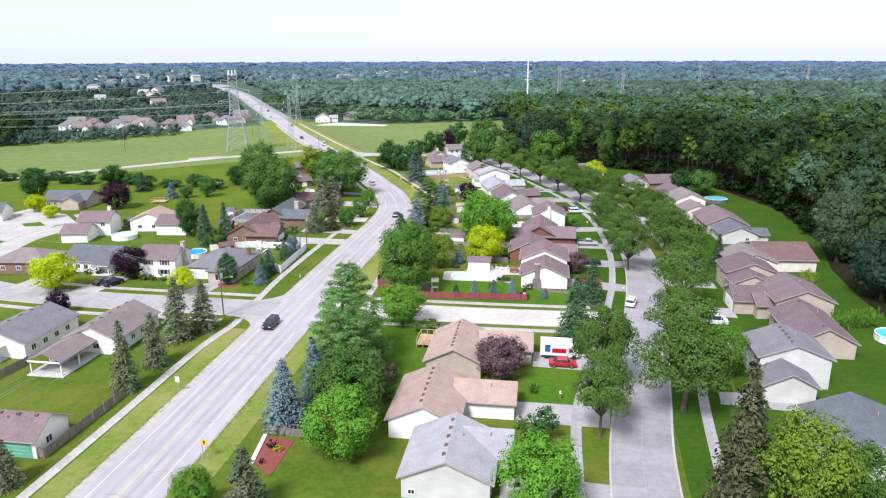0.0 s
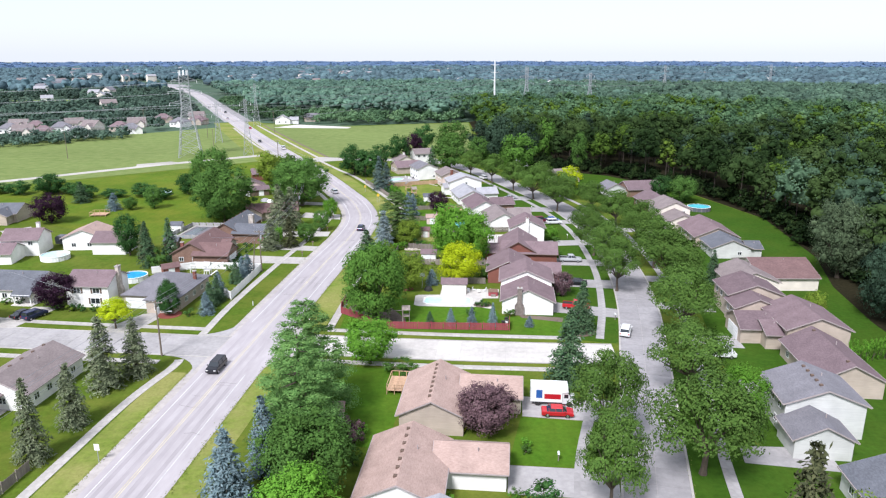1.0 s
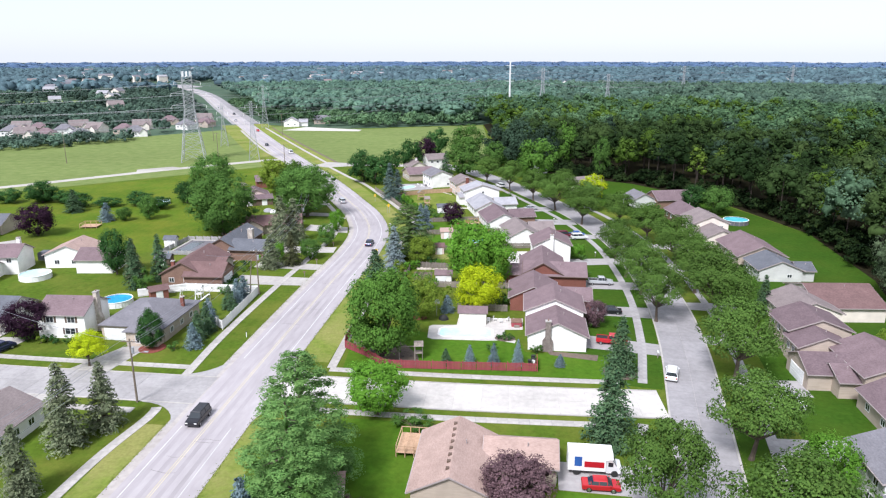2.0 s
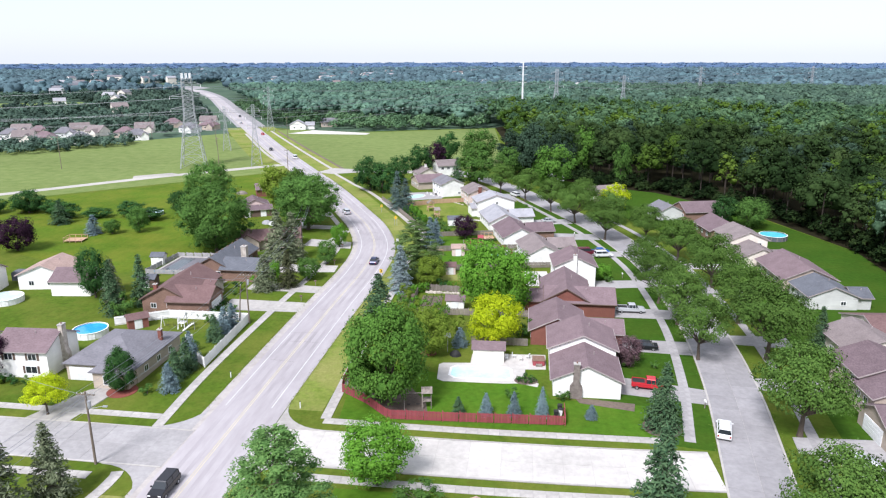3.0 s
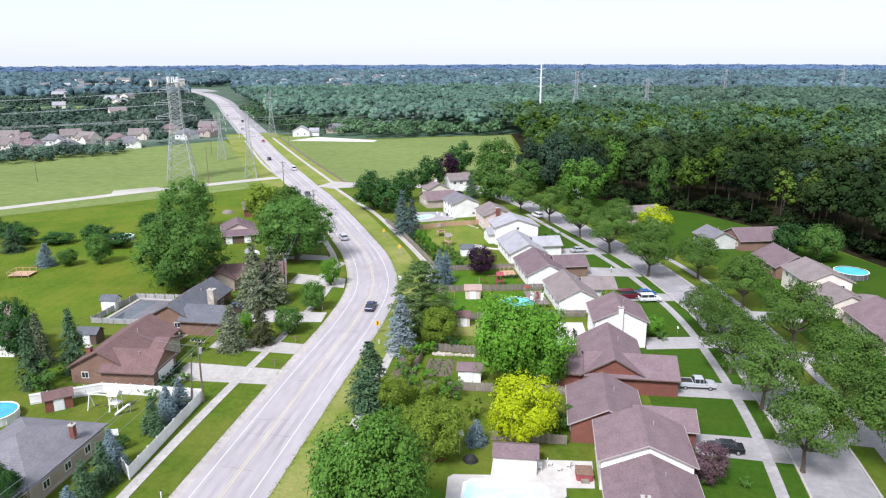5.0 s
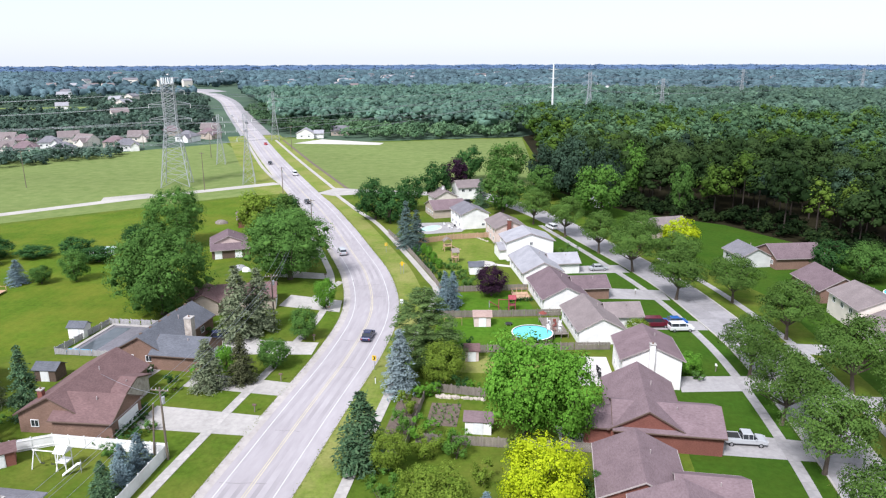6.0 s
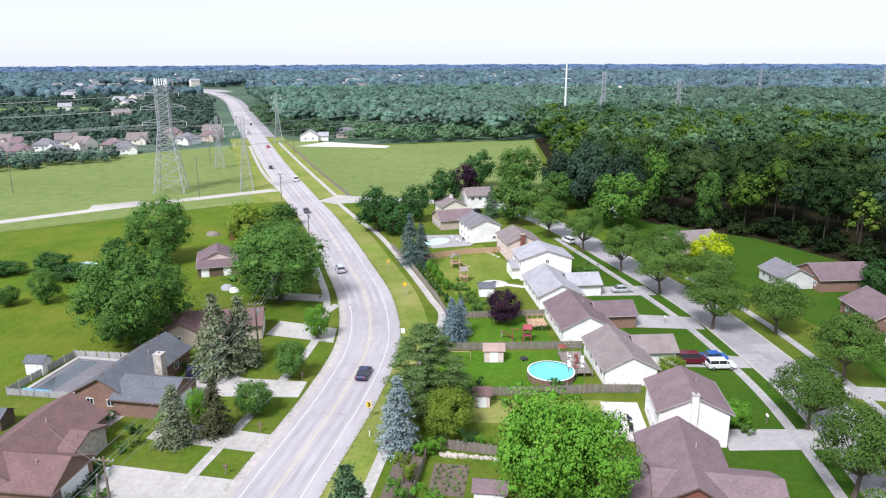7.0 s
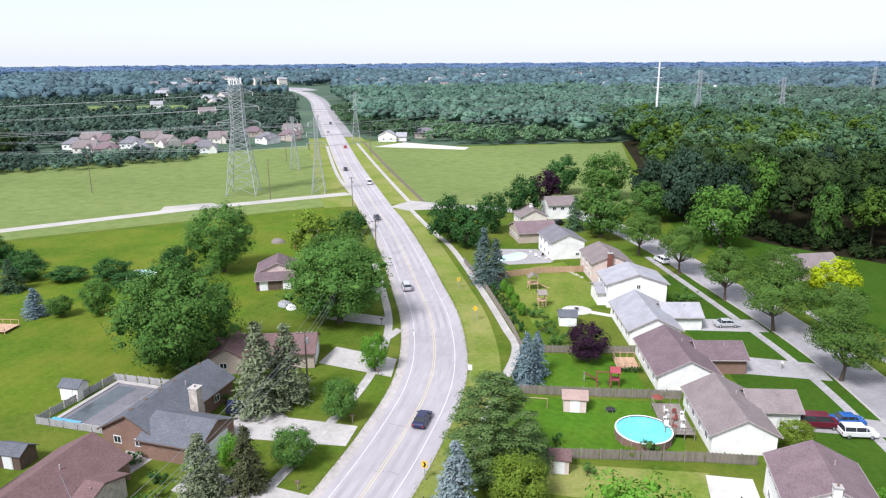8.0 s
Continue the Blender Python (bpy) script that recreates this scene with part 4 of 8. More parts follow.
house(-8.0, 167.4, 0, [(0, 0, 9.4, 11, 2.9, 2.3, "y"), (8.6, 0.6, 16.2, 6.4, 2.7, 1.5, "x")], ROOF_BROWN, WALL_BRICK, "brick bungalow with a dark brown shingle roof", windows=BACK(11), doors=[(1, "e", 2.9, 4.8, 2.2)])
house(-5.8, 182.6, 0, [(0, 0.2, 9.4, 15.2, 2.9, 2.7, "y"), (0.5, 0, 14.2, 8.6, 2.9, 1.9, "x"), (-3.4, 0.6, 0.5, 6.6, 2.8, 1.5, "x")], ROOF_BROWN, WALL_BRICK, "red brick bungalow with a wide brown roof", trim=DARK_TRIM, windows=BACK(14), doors=[(1, "e", 4.3, 4.9, 2.2)])
house(-2.9, 200.6, 4, [(0, 0, 9.0, 9.2, 5.0, 2.1, "y")], ROOF_BROWN, WALL_WHITE, "white two-storey house with a brown roof and tall chimney", stack=(4.3, -0.35, 0.8, 0.7, 7.6, WALL_WHITE), windows=[(0, "s", 6.9, 1.0, 1.0, 0.8)] + row_windows(0, "w", 9, 3.9, 3) + row_windows(0, "w", 9, 1.4, 2) + row_windows(0, "e", 9, 3.9, 3))
house(-8.9, 216.6, 13, [(0, 0, 8.2, 13.2, 2.9, 2.1, "y"), (7.4, 7.0, 14.0, 13.0, 2.7, 1.6, "x")], ROOF_TAUPE, WALL_WHITE, "white bungalow with a taupe shingle roof and garage wing", windows=BACK(13), doors=[(1, "e", 3, 4.8, 2.2)])
house(-15.5, 232.6, 15, [(0, 0, 9.2, 14.2, 2.9, 2.3, "y"), (8.4, 6.4, 15.8, 13.2, 2.7, 1.6, "x", WALL_BROWN)], ROOF_MAUVE, WALL_WHITE, "white house with a dark mauve roof and brown garage", windows=BACK(14), doors=[(1, "e", 3.4, 4.8, 2.2)])
house(-20.3, 249.8, 16, [(0, 0, 9.0, 15.0, 2.9, 2.2, "y"), (8.2, 7.0, 15.2, 13.4, 2.7, 1.6, "x")], ROOF_SILVER, WALL_WHITE, "white bungalow with a silver grey roof and garage wing", windows=BACK(15), doors=[(1, "e", 3.2, 4.8, 2.2)])
house(-25.4, 268.4, 17, [(0, 0, 12.0, 8.6, 5.0, 2.0, "y"), (-1.6, 1.5, 0.2, 8.0, 2.7, 1.0, "x")], ROOF_SILVER, WALL_WHITE, "white two-storey house with a silver grey roof", windows=[(0, "s", 6.2, 4.4, 0.8, 0.9)] + row_windows(0, "w", 8.6, 3.9, 2))
house(-29.6, 284.2, 20, [(0, 0, 8.6, 11.4, 4.6, 1.8, "y")], ROOF_TAUPE, PINK, "pale pink house with a red brick chimney", stack=(3.6, -0.4, 1.0, 0.8, 6.9, WALL_BRICK), windows=row_windows(0, "w", 11, 3.4, 3) + row_windows(0, "w", 11, 1.2, 3))
house(-41.2, 300.0, 26, [(0, 0, 8.6, 11.0, 4.6, 1.8, "y")], ROOF_GREY, WALL_WHITE, "white house with a grey shingle roof", windows=row_windows(0, "w", 11, 3.4, 3) + row_windows(0, "w", 11, 1.2, 3) + [(0, "s", 6.8, 1.2, 1, 0.8)])
house(-52.0, 313.5, 26, [(0, 0, 11, 10.5, 2.9, 2.0, "x")], ROOF_BROWN, WALL_TAN, "tan bungalow with a brown shingle roof", windows=BACK(10))
house(-55.0, 333.5, 26, [(0, 0, 8, 9, 2.9, 2.0, "y")], ROOF_TAUPE, WALL_CREAM, "cream house with a taupe shingle roof", stack=(4, 4, 0.8, 0.7, 6.0, WALL_WHITE), windows=BACK(9))
house(-48.5, 345.0, 26, [(0, 0, 9, 8, 4.6, 1.9, "x")], ROOF_TAUPE, WALL_WHITE, "white two-storey house with a taupe roof", windows=row_windows(0, "s", 9, 3.4, 3))

# east side of the curving street
FRONT = lambda d, z=1.5: row_windows(0, "w", d, z, 3) + row_windows(0, "n", 8, z, 2)
house(36.5, 80.5, 0, [(0, 0, 12, 13, 2.9, 2.3, "y")], ROOF_SLATE, WALL_GREY, "grey bungalow with a slate grey roof", windows=FRONT(13))
house(33.4, 99.6, 0, [(0.6, 5.6, 11.0, 14.6, 5.0, 2.0, "y"), (0, 0, 7.2, 5.6, 2.9, 1.8, "y")], ROOF_GREY, WALL_GREY, "pale grey two-storey house with a grey roof and lower garage", windows=row_windows(0, "w", 9, 3.9, 3) + row_windows(0, "w", 9, 1.4, 2), vents=5)
house(43.6, 117.4, 0, [(0, 0, 9.4, 15.4, 2.9, 2.4, "y")], ROOF_MAUVE, WALL_TAN, "tan bungalow with a broad mauve shingle roof", windows=FRONT(15), vents=2)
house(45.0, 134.2, 2, [(0, 0, 10.6, 12.0, 4.2, 2.1, "y"), (-3, 1.0, 0.3, 8, 2.8, 1.3, "x")], ROOF_BROWN, WALL_TAN, "tan split-level house with a brown shingle roof", windows=FRONT(12))
house(38.3, 137.4, 2, [(2.0, 13.0, 12.2, 22.0, 4.8, 1.9, "y"), (0, 0, 8.6, 8.0, 2.9, 1.8, "x"), (1.6, 7.6, 9.8, 13.4, 4.0, 1.7, "y")], ROOF_MAUVE, WALL_TAN, "tan split-level house with a stepped mauve roof", windows=row_windows(0, "w", 9, 3.6, 3) + row_windows(2, "w", 5, 2.6, 2), doors=[(1, "w", 4, 4.8, 2.2)])
house(43.6, 163.0, 3, [(0, 0, 10.4, 10.6, 3.4, 2.0, "y")], ROOF_TAUPE, WALL_CREAM, "cream bungalow with a taupe shingle roof", windows=FRONT(10))
house(51.6, 167.6, 5, [(0, 0, 12.8, 15.0, 3.0, 2.4, "x")], ROOF_RUST, WALL_CREAM, "cream house with a reddish brown shingle roof", windows=FRONT(14))
house(46.6, 203.4, 3, [(0, 0, 11.4, 16.0, 2.9, 2.5, "y")], ROOF_BROWN, WALL_TAN, "tan bungalow with a long brown shingle roof", windows=FRONT(15))
house(48.2, 192.6, 3, [(0, 0, 9.6, 9.6, 2.8, 2.0, "y"), (9.0, 0.5, 12.5, 6.5, 2.6, 1.2, "x")], ROOF_SLATE, WALL_GREY, "pale grey bungalow with a slate roof", windows=FRONT(9) + [(0, "s", 6.8, 1.4, 1.1, 0.9)])
house(43.2, 221.0, 6, [(0, 0, 8.8, 8.6, 2.8, 2.0, "y"), (8.8, 0.5, 11.5, 7.5, 2.5, 0.9, "x")], ROOF_TAUPE, WALL_CREAM, "cream house front with a taupe roof and glazed porch", windows=FRONT(8))
house(42.4, 230.4, 6, [(0, 0, 9.4, 11.4, 4.6, 2.0, "y")], ROOF_TAUPE, WALL_CREAM, "cream two-storey house with a taupe shingle roof", windows=FRONT(11, 3.4) + [(0, "s", 7.4, 3.4, 1, 0.9)])
house(41.4, 246.6, 9, [(0, 0, 9.4, 12, 2.9, 2.5, "y")], ROOF_MAUVE, WALL_BROWN, "brick bungalow with a dark mauve roof", windows=FRONT(12))
house(39.6, 270.6, 14, [(0, 0, 12.5, 10, 2.9, 2.3, "x")], ROOF_MAUVE, WALL_BROWN, "brick bungalow with a dark mauve roof", windows=FRONT(10))
house(31.8, 271.0, 16, [(0, 0, 7.5, 9, 2.8, 1.9, "y")], ROOF_GREY, WALL_GREY, "grey garage block with a grey shingle roof", windows=FRONT(9))
house(14.0, 297.0, 25, [(0, 0, 12, 9, 2.9, 2.1, "x")], ROOF_TAUPE, WALL_TAN, "tan bungalow with a taupe shingle roof", windows=FRONT(9))
house(0.5, 338.0, 30, [(0, 0, 5, 4, 2.4, 1.0, "y")], ROOF_SILVER, WALL_WHITE, "small white outbuilding with a grey roof", windows=FRONT(4))

# west side of the main road
EAST = lambda d, z=1.5: row_windows(0, "e", d, z, 4) + row_windows(0, "s", 8, z, 2)
house(-86.0, 173.6, 3, [(0, 0.6, 9.6, 17.2, 2.9, 2.6, "y"), (5.6, -0.4, 14.2, 7.0, 2.9, 2.1, "x"), (9.6, 7.0, 11.6, 14, 2.8, 1.2, "x", STONE)], ROOF_RUST, WALL_BROWN, "brown brick ranch house with a rust brown shingle roof", trim=DARK_TRIM, stack=(1.6, 3.6, 0.7, 0.7, 5.0, WALL_BRICK), windows=EAST(12), doors=[(1, "e", 4, 4.8, 2.2)])
house(-85.8, 196.0, 0, [(0, 0.4, 8.2, 18.0, 2.9, 2.3, "y"), (6.6, -0.4, 15.4, 7.2, 2.8, 1.8, "x")], ROOF_SLATE, WALL_BROWN, "brown brick ranch house with a grey shingle roof and stone chimney", trim=DARK_TRIM, stack=(9.0, 8.3, 1.3, 1.3, 6.0, STONE), windows=EAST(16), doors=[(1, "e", 3.6, 4.8, 2.2)], vents=6)
house(-85.6, 220.4, 20, [(0, 0, 16.6, 7.6, 2.8, 1.9, "x"), (-0.3, -1.5, 5.5, 6, 2.8, 1.7, "y")], ROOF_RUST, WALL_TAN, "low tan house with a rust brown roof and garage", trim=DARK_TRIM, windows=row_windows(1, "s", 5, 1.5, 1), doors=[(0, "e", 3.8, 4.8, 2.2)])
house(-99.8, 258.6, 27, [(-0.5, 5.2, 8.2, 13.0, 2.8, 1.9, "y", PINK), (-0.6, 0, 8.8, 5.2, 2.4, 0.9, "x", DARK_TRIM)], ROOF_MAUVE, PINK, "low pink house with a dark screened porch and mauve roof", doors=[(1, "s", 1.6, 1.6, 2.0), (1, "s", 6.6, 1.6, 2.0)], windows=row_windows(0, "e", 7, 1.5, 2))
house(-109, 292.0, 26, [(0, 0, 6, 6, 2.8, 1.7, "x")], ROOF_BROWN, WALL_BRICK, "small brick house half hidden by trees")
house(-82.0, 142.6, 0, [(0.4, 1.5, 12.4, 15.4, 2.9, 2.7, "h"), (6.4, -0.8, 12.2, 3, 2.8, 1.6, "h")], ROOF_GREY, WALL_TAN, "tan bungalow with a hipped grey shingle roof", windows=row_windows(0, "e", 13, 1.5, 3) + row_windows(1, "s", 5, 1.4, 1, 1.6, 1.6), stack=(11.4, 11, 0.6, 0.6, 5.3, WALL_BRICK), doors=[(0, "s", 3.0, 4.8, 2.2)])
house(-93.6, 143.6, 3, [(0, 0, 8.9, 8.4, 4.7, 2.0, "x")], ROOF_BROWN, WALL_WHITE, "white two-storey house with brown roof and dark shutters", windows=[(0, "s", 2.4, 3.6, 1.5, 1.2), (0, "s", 6.4, 3.6, 1.5, 1.2), (0, "s", 6.0, 1.4, 2.0, 1.3)], stack=(9.2, 4.3, 0.7, 1.1, 7.6, STONE), shutters=DARK_TRIM)
house(-114.0, 145.2, 0, [(0, 0, 12.6, 9.5, 2.9, 2.5, "x"), (8.6, -1.6, 12.4, 0.4, 2.3, 0.7, "x", "open", ROOF_SLATE)], ROOF_SLATE, WALL_WHITE, "white bungalow with a blue-grey shingle roof", windows=row_windows(0, "s", 7, 1.5, 3))
house(-130.0, 141.0, 6, [(0, 0, 13, 9.5, 2.9, 2.4, "h")], ROOF_TAUPE, WALL_BROWN, "brown brick bungalow with a taupe shingle roof", windows=row_windows(0, "s", 13, 1.5, 3))
house(-132.0, 173.0, 12, [(0, 4, 9, 12.0, 4.4, 2.0, "x"), (-1.5, -3.5, 5.5, 4, 2.8, 1.7, "x")], ROOF_BROWN, WALL_WHITE, "white split-level house with a brown shingle roof", windows=row_windows(0, "s", 10, 3.4, 2), stack=(7, 10, 0.8, 0.8, 7.4, WALL_WHITE))
house(-121.0, 184.0, 10, [(0, 0, 10.5, 10, 3.4, 2.1, "y")], ROOF_TAN, WALL_WHITE, "white house with a pinkish tan roof", windows=row_windows(0, "s", 9.6, 1.5, 2))
house(-111.0, 181.0, 6, [(0, 0, 8.5, 7.5, 3.4, 1.9, "x")], ROOF_BROWN, WALL_WHITE, "white garage block with a brown roof", windows=row_windows(0, "e", 7, 1.5, 1))
house(-170.0, 211.0, 8, [(0, 0, 15, 10, 2.9, 2.2, "x"), (8, -4, 14, 3, 2.8, 1.6, "y")], ROOF_SLATE, WALL_TAN, "tan ranch house with a dark slate roof", windows=row_windows(0, "s", 8, 1.5, 3))
house(-181.0, 186.0, 20, [(0, 0, 13, 9, 2.9, 2.3, "x")], ROOF_SLATE, WALL_WHITE, "white house with a dark grey roof", windows=row_windows(0, "s", 13, 1.5, 3))
house(-82.0, 92.8, 0, [(0, 9, 9.5, 22.5, 2.9, 2.1, "y"), (0, 0, 5.6, 9, 2.6, 1.2, "y", "open", ROOF_TAUPE)], ROOF_TAUPE, WALL_WHITE, "white bungalow with a taupe roof and open porch", windows=EAST(13), vents=5)
house(-98.0, 98.0, 0, [(0, 0, 11, 14, 2.9, 2.1, "y"), (2, -3.5, 7, 0.5, 2.4, 0.5, "y", "open", TRIM)], ROOF_GREY, WALL_WHITE, "white bungalow with a grey shingle roof", windows=EAST(13), vents=5)
house(-77.0, 70.5, 0, [(0, 0, 13.4, 6.4, 2.7, 1.9, "x")], ROOF_BROWN, WALL_WHITE, "white garage block with a brown roof and green door", windows=row_windows(0, "e", 5, 1.5, 1), doors=[(0, "s", 10.6, 4.6, 2.2, GREEN_DOOR)], vents=5)
house(-118.0, 96.0, 0, [(0, 0, 12, 13, 2.9, 2.1, "y")], ROOF_TAUPE, WALL_CREAM, "cream bungalow with a taupe shingle roof", windows=EAST(13))

# houses across the field and beyond
rng_h = random.Random(5)
FAR_HOUSES = [(-322, 437), (-333, 466), (-310, 459), (-317, 486), (-305, 433), (-281, 433), (-299, 475), (-274, 467), (-256, 453), (-277, 496), (-273, 530), (-249, 503), (-258, 552), (-243, 520), (-340, 448), (-352, 474)]
for i, (fx, fy) in enumerate(FAR_HOUSES):
    house(fx, fy, rng_h.uniform(-15, 40), [(0, 0, 12, 9, 3.4, 3.4, "h" if i % 3 else "x"), (7, -3, 11.5, 3, 2.8, 2.2, "y")], (ROOF_TAUPE, ROOF_BROWN, ROOF_GREY)[i % 3], (WALL_CREAM, WALL_TAN, WALL_WHITE)[i % 3], "far suburban house with a %s roof" % ("taupe", "brown", "steep grey")[i % 3], windows=row_windows(0, "s", 7, 1.8, 2), group="houses across the field")
house(-179, 528, 15, [(0, 0, 11, 10, 3.4, 3.0, "y"), (11, 2, 17, 9, 3.0, 2.0, "x")], ROOF_SILVER, WALL_WHITE, "white building with a pale roof beside a car park", windows=row_windows(0, "s", 11, 1.6, 2), group="houses across the field")
house(-163, 550, 15, [(0, 0, 12, 9, 3.6, 2.6, "x")], ROOF_GREY, WALL_TAN, "tan building with a grey roof beside a car park", windows=row_windows(0, "s", 12, 1.6, 3), group="houses across the field")
ROAD_WAY = [(p.x, p.y) for p in MAIN[::6]]
for i in range(84):
    ang = radians(-37 + (26 if i % 4 else 70) * rng_h.random())
    dist = 620 + (900 if i % 2 else 1700) * rng_h.random()
    bx, by = -20 + dist * math.sin(ang), 60 + dist * math.cos(ang)
    if min(math.hypot(bx - px, by - py) for px, py in ROAD_WAY) < 95:
        continue
    house(bx, by, rng_h.uniform(0, 90), [(0, 0, rng_h.uniform(11, 16 if dist < 1300 else 30), 10, (6.5 if dist < 1000 else 10.0) + 4 * rng_h.random(), 3.0, "x")], (ROOF_SILVER, ROOF_TAUPE, ROOF_GREY)[i % 3], (WALL_WHITE, WALL_CREAM)[i % 2], "distant pale building among trees", group="distant buildings")

# ---- trees ----
TREES = {}


def crown_lobes(rng, r, z0, z1, n, kind):
    """Lobes filling a crown of radius r between heights z0 and z1."""
    out = []
    mid, half = (z0 + z1) / 2, (z1 - z0) / 2
    for i in range(n):
        d = rng.normal(0, 1, 3)
        d /= np.linalg.norm(d)
        k = rng.uniform(0.5, 0.8) if i > 3 else 0.15
        x, y, z = d[0] * r * k, d[1] * r * k, d[2] * half * k
        if kind == "oval":
            x, y, z = (d * (r, r, half) * rng.uniform(0.62, 0.74)) if i > 3 else (0, 0, half * (i - 1.5) * 0.3)
        if kind == "umbrella":
            z = (abs(z) if i % 5 else -0.4 * abs(z)) * 1.2 - 0.15 * half
        s = r * (rng.uniform(0.11, 0.21) if kind == "big" else rng.uniform(0.13, 0.27))
        out.append((x, y, mid + z, s, s * rng.uniform(0.85, 1.15), s * rng.uniform(0.65, 0.95) * (0.8 if kind == "umbrella" else 1) * min(1.3, half / r + 0.15)))
    return np.array(out)


def broadleaf(name, seed, leaf, kind="round"):
    """A leafy tree 10 m high and 5 m in radius: tapered trunk, limbs, a crown of leaf clumps."""
    rng = np.random.default_rng(seed)
    z0 = {"oval": 0.2, "big": 0.2, "round": 0.15, "far": 0.1, "umbrella": 3.3, "low": 0.1, "sprig": 0.1}[kind]
    lobes = crown_lobes(rng, 5.0, z0, 9.8, {"oval": 110, "big": 190, "round": 96, "far": 70, "umbrella": 64, "low": 22, "sprig": 7}[kind], kind)
    n = {"oval": 19000, "big": 24000, "round": 12500, "far": 5200, "umbrella": 14500, "low": 1500, "sprig": 110}[kind]
    hub = np.tile((0, 0, z0 + 0.42 * (9.8 - z0)), (len(lobes), 1))
    p, d, _ = on_lobes(lobes, n, rng, low=-0.7, fill=0.1, hubs=hub, ragged=(0.8, 1.1))
    wide = 5.0 / np.percentile(np.hypot(p[:, 0], p[:, 1]), 97)
    tall = (9.9 - z0) / (p[:, 2].max() - p[:, 2].min())
    grow = np.array((wide, wide, tall))
    base = np.array((0, 0, z0 - p[:, 2].min() * tall))
    p = p * grow + base
    lobes[:, :3] = lobes[:, :3] * grow + base
    lobes[:, 3:6] *= grow
    stray = rng.random(n) < 0.02
    p[stray] += d[stray] * rng.uniform(0.1, 0.55, (stray.sum(), 1))
    ob = thing(name, Matrix(), "", "")
    core = lumps(lobes, {"oval": 0.46, "big": 0.44, "umbrella": 0.22, "round": 0.44, "far": 0.5, "low": 0.62, "sprig": 0.3}[kind])
    part("crown", cards("crown", p, d + np.array((0, 0, 0.25)), rng.uniform(0.09, 0.2, n) * {"oval": 0.86, "big": 0.62, "round": 0.9, "far": 1.3, "umbrella": 0.78, "low": 1.5, "sprig": 4.0}[kind], rng, leaf, core, 0.42, soft=0.5), leaf, ob)
    t = Geo()
    fork = 2.3 if kind == "umbrella" else z0 + 1.4
    top = (rng.uniform(-0.3, 0.3), rng.uniform(-0.3, 0.3), fork)
    t.tube((0, 0, -0.3), (top[0] * 0.3, top[1] * 0.3, 0.5), 0.42, 0.28, 8, False)
    t.tube((top[0] * 0.3, top[1] * 0.3, 0.5), top, 0.28, 0.2, 8, False)
    for q in lobes[3:19 if kind == "umbrella" else 13]:
        bend = (top[0] * 0.5 + q[0] * 0.5, top[1] * 0.5 + q[1] * 0.5, top[2] * 0.45 + q[2] * 0.55 - 0.2)
        t.tube(top, bend, 0.14, 0.08, 5, False)
        t.tube(bend, (q[0], q[1], q[2]), 0.08, 0.03, 5, False)
    part("trunk", t, BARK, ob, "brown bark")
    return ob


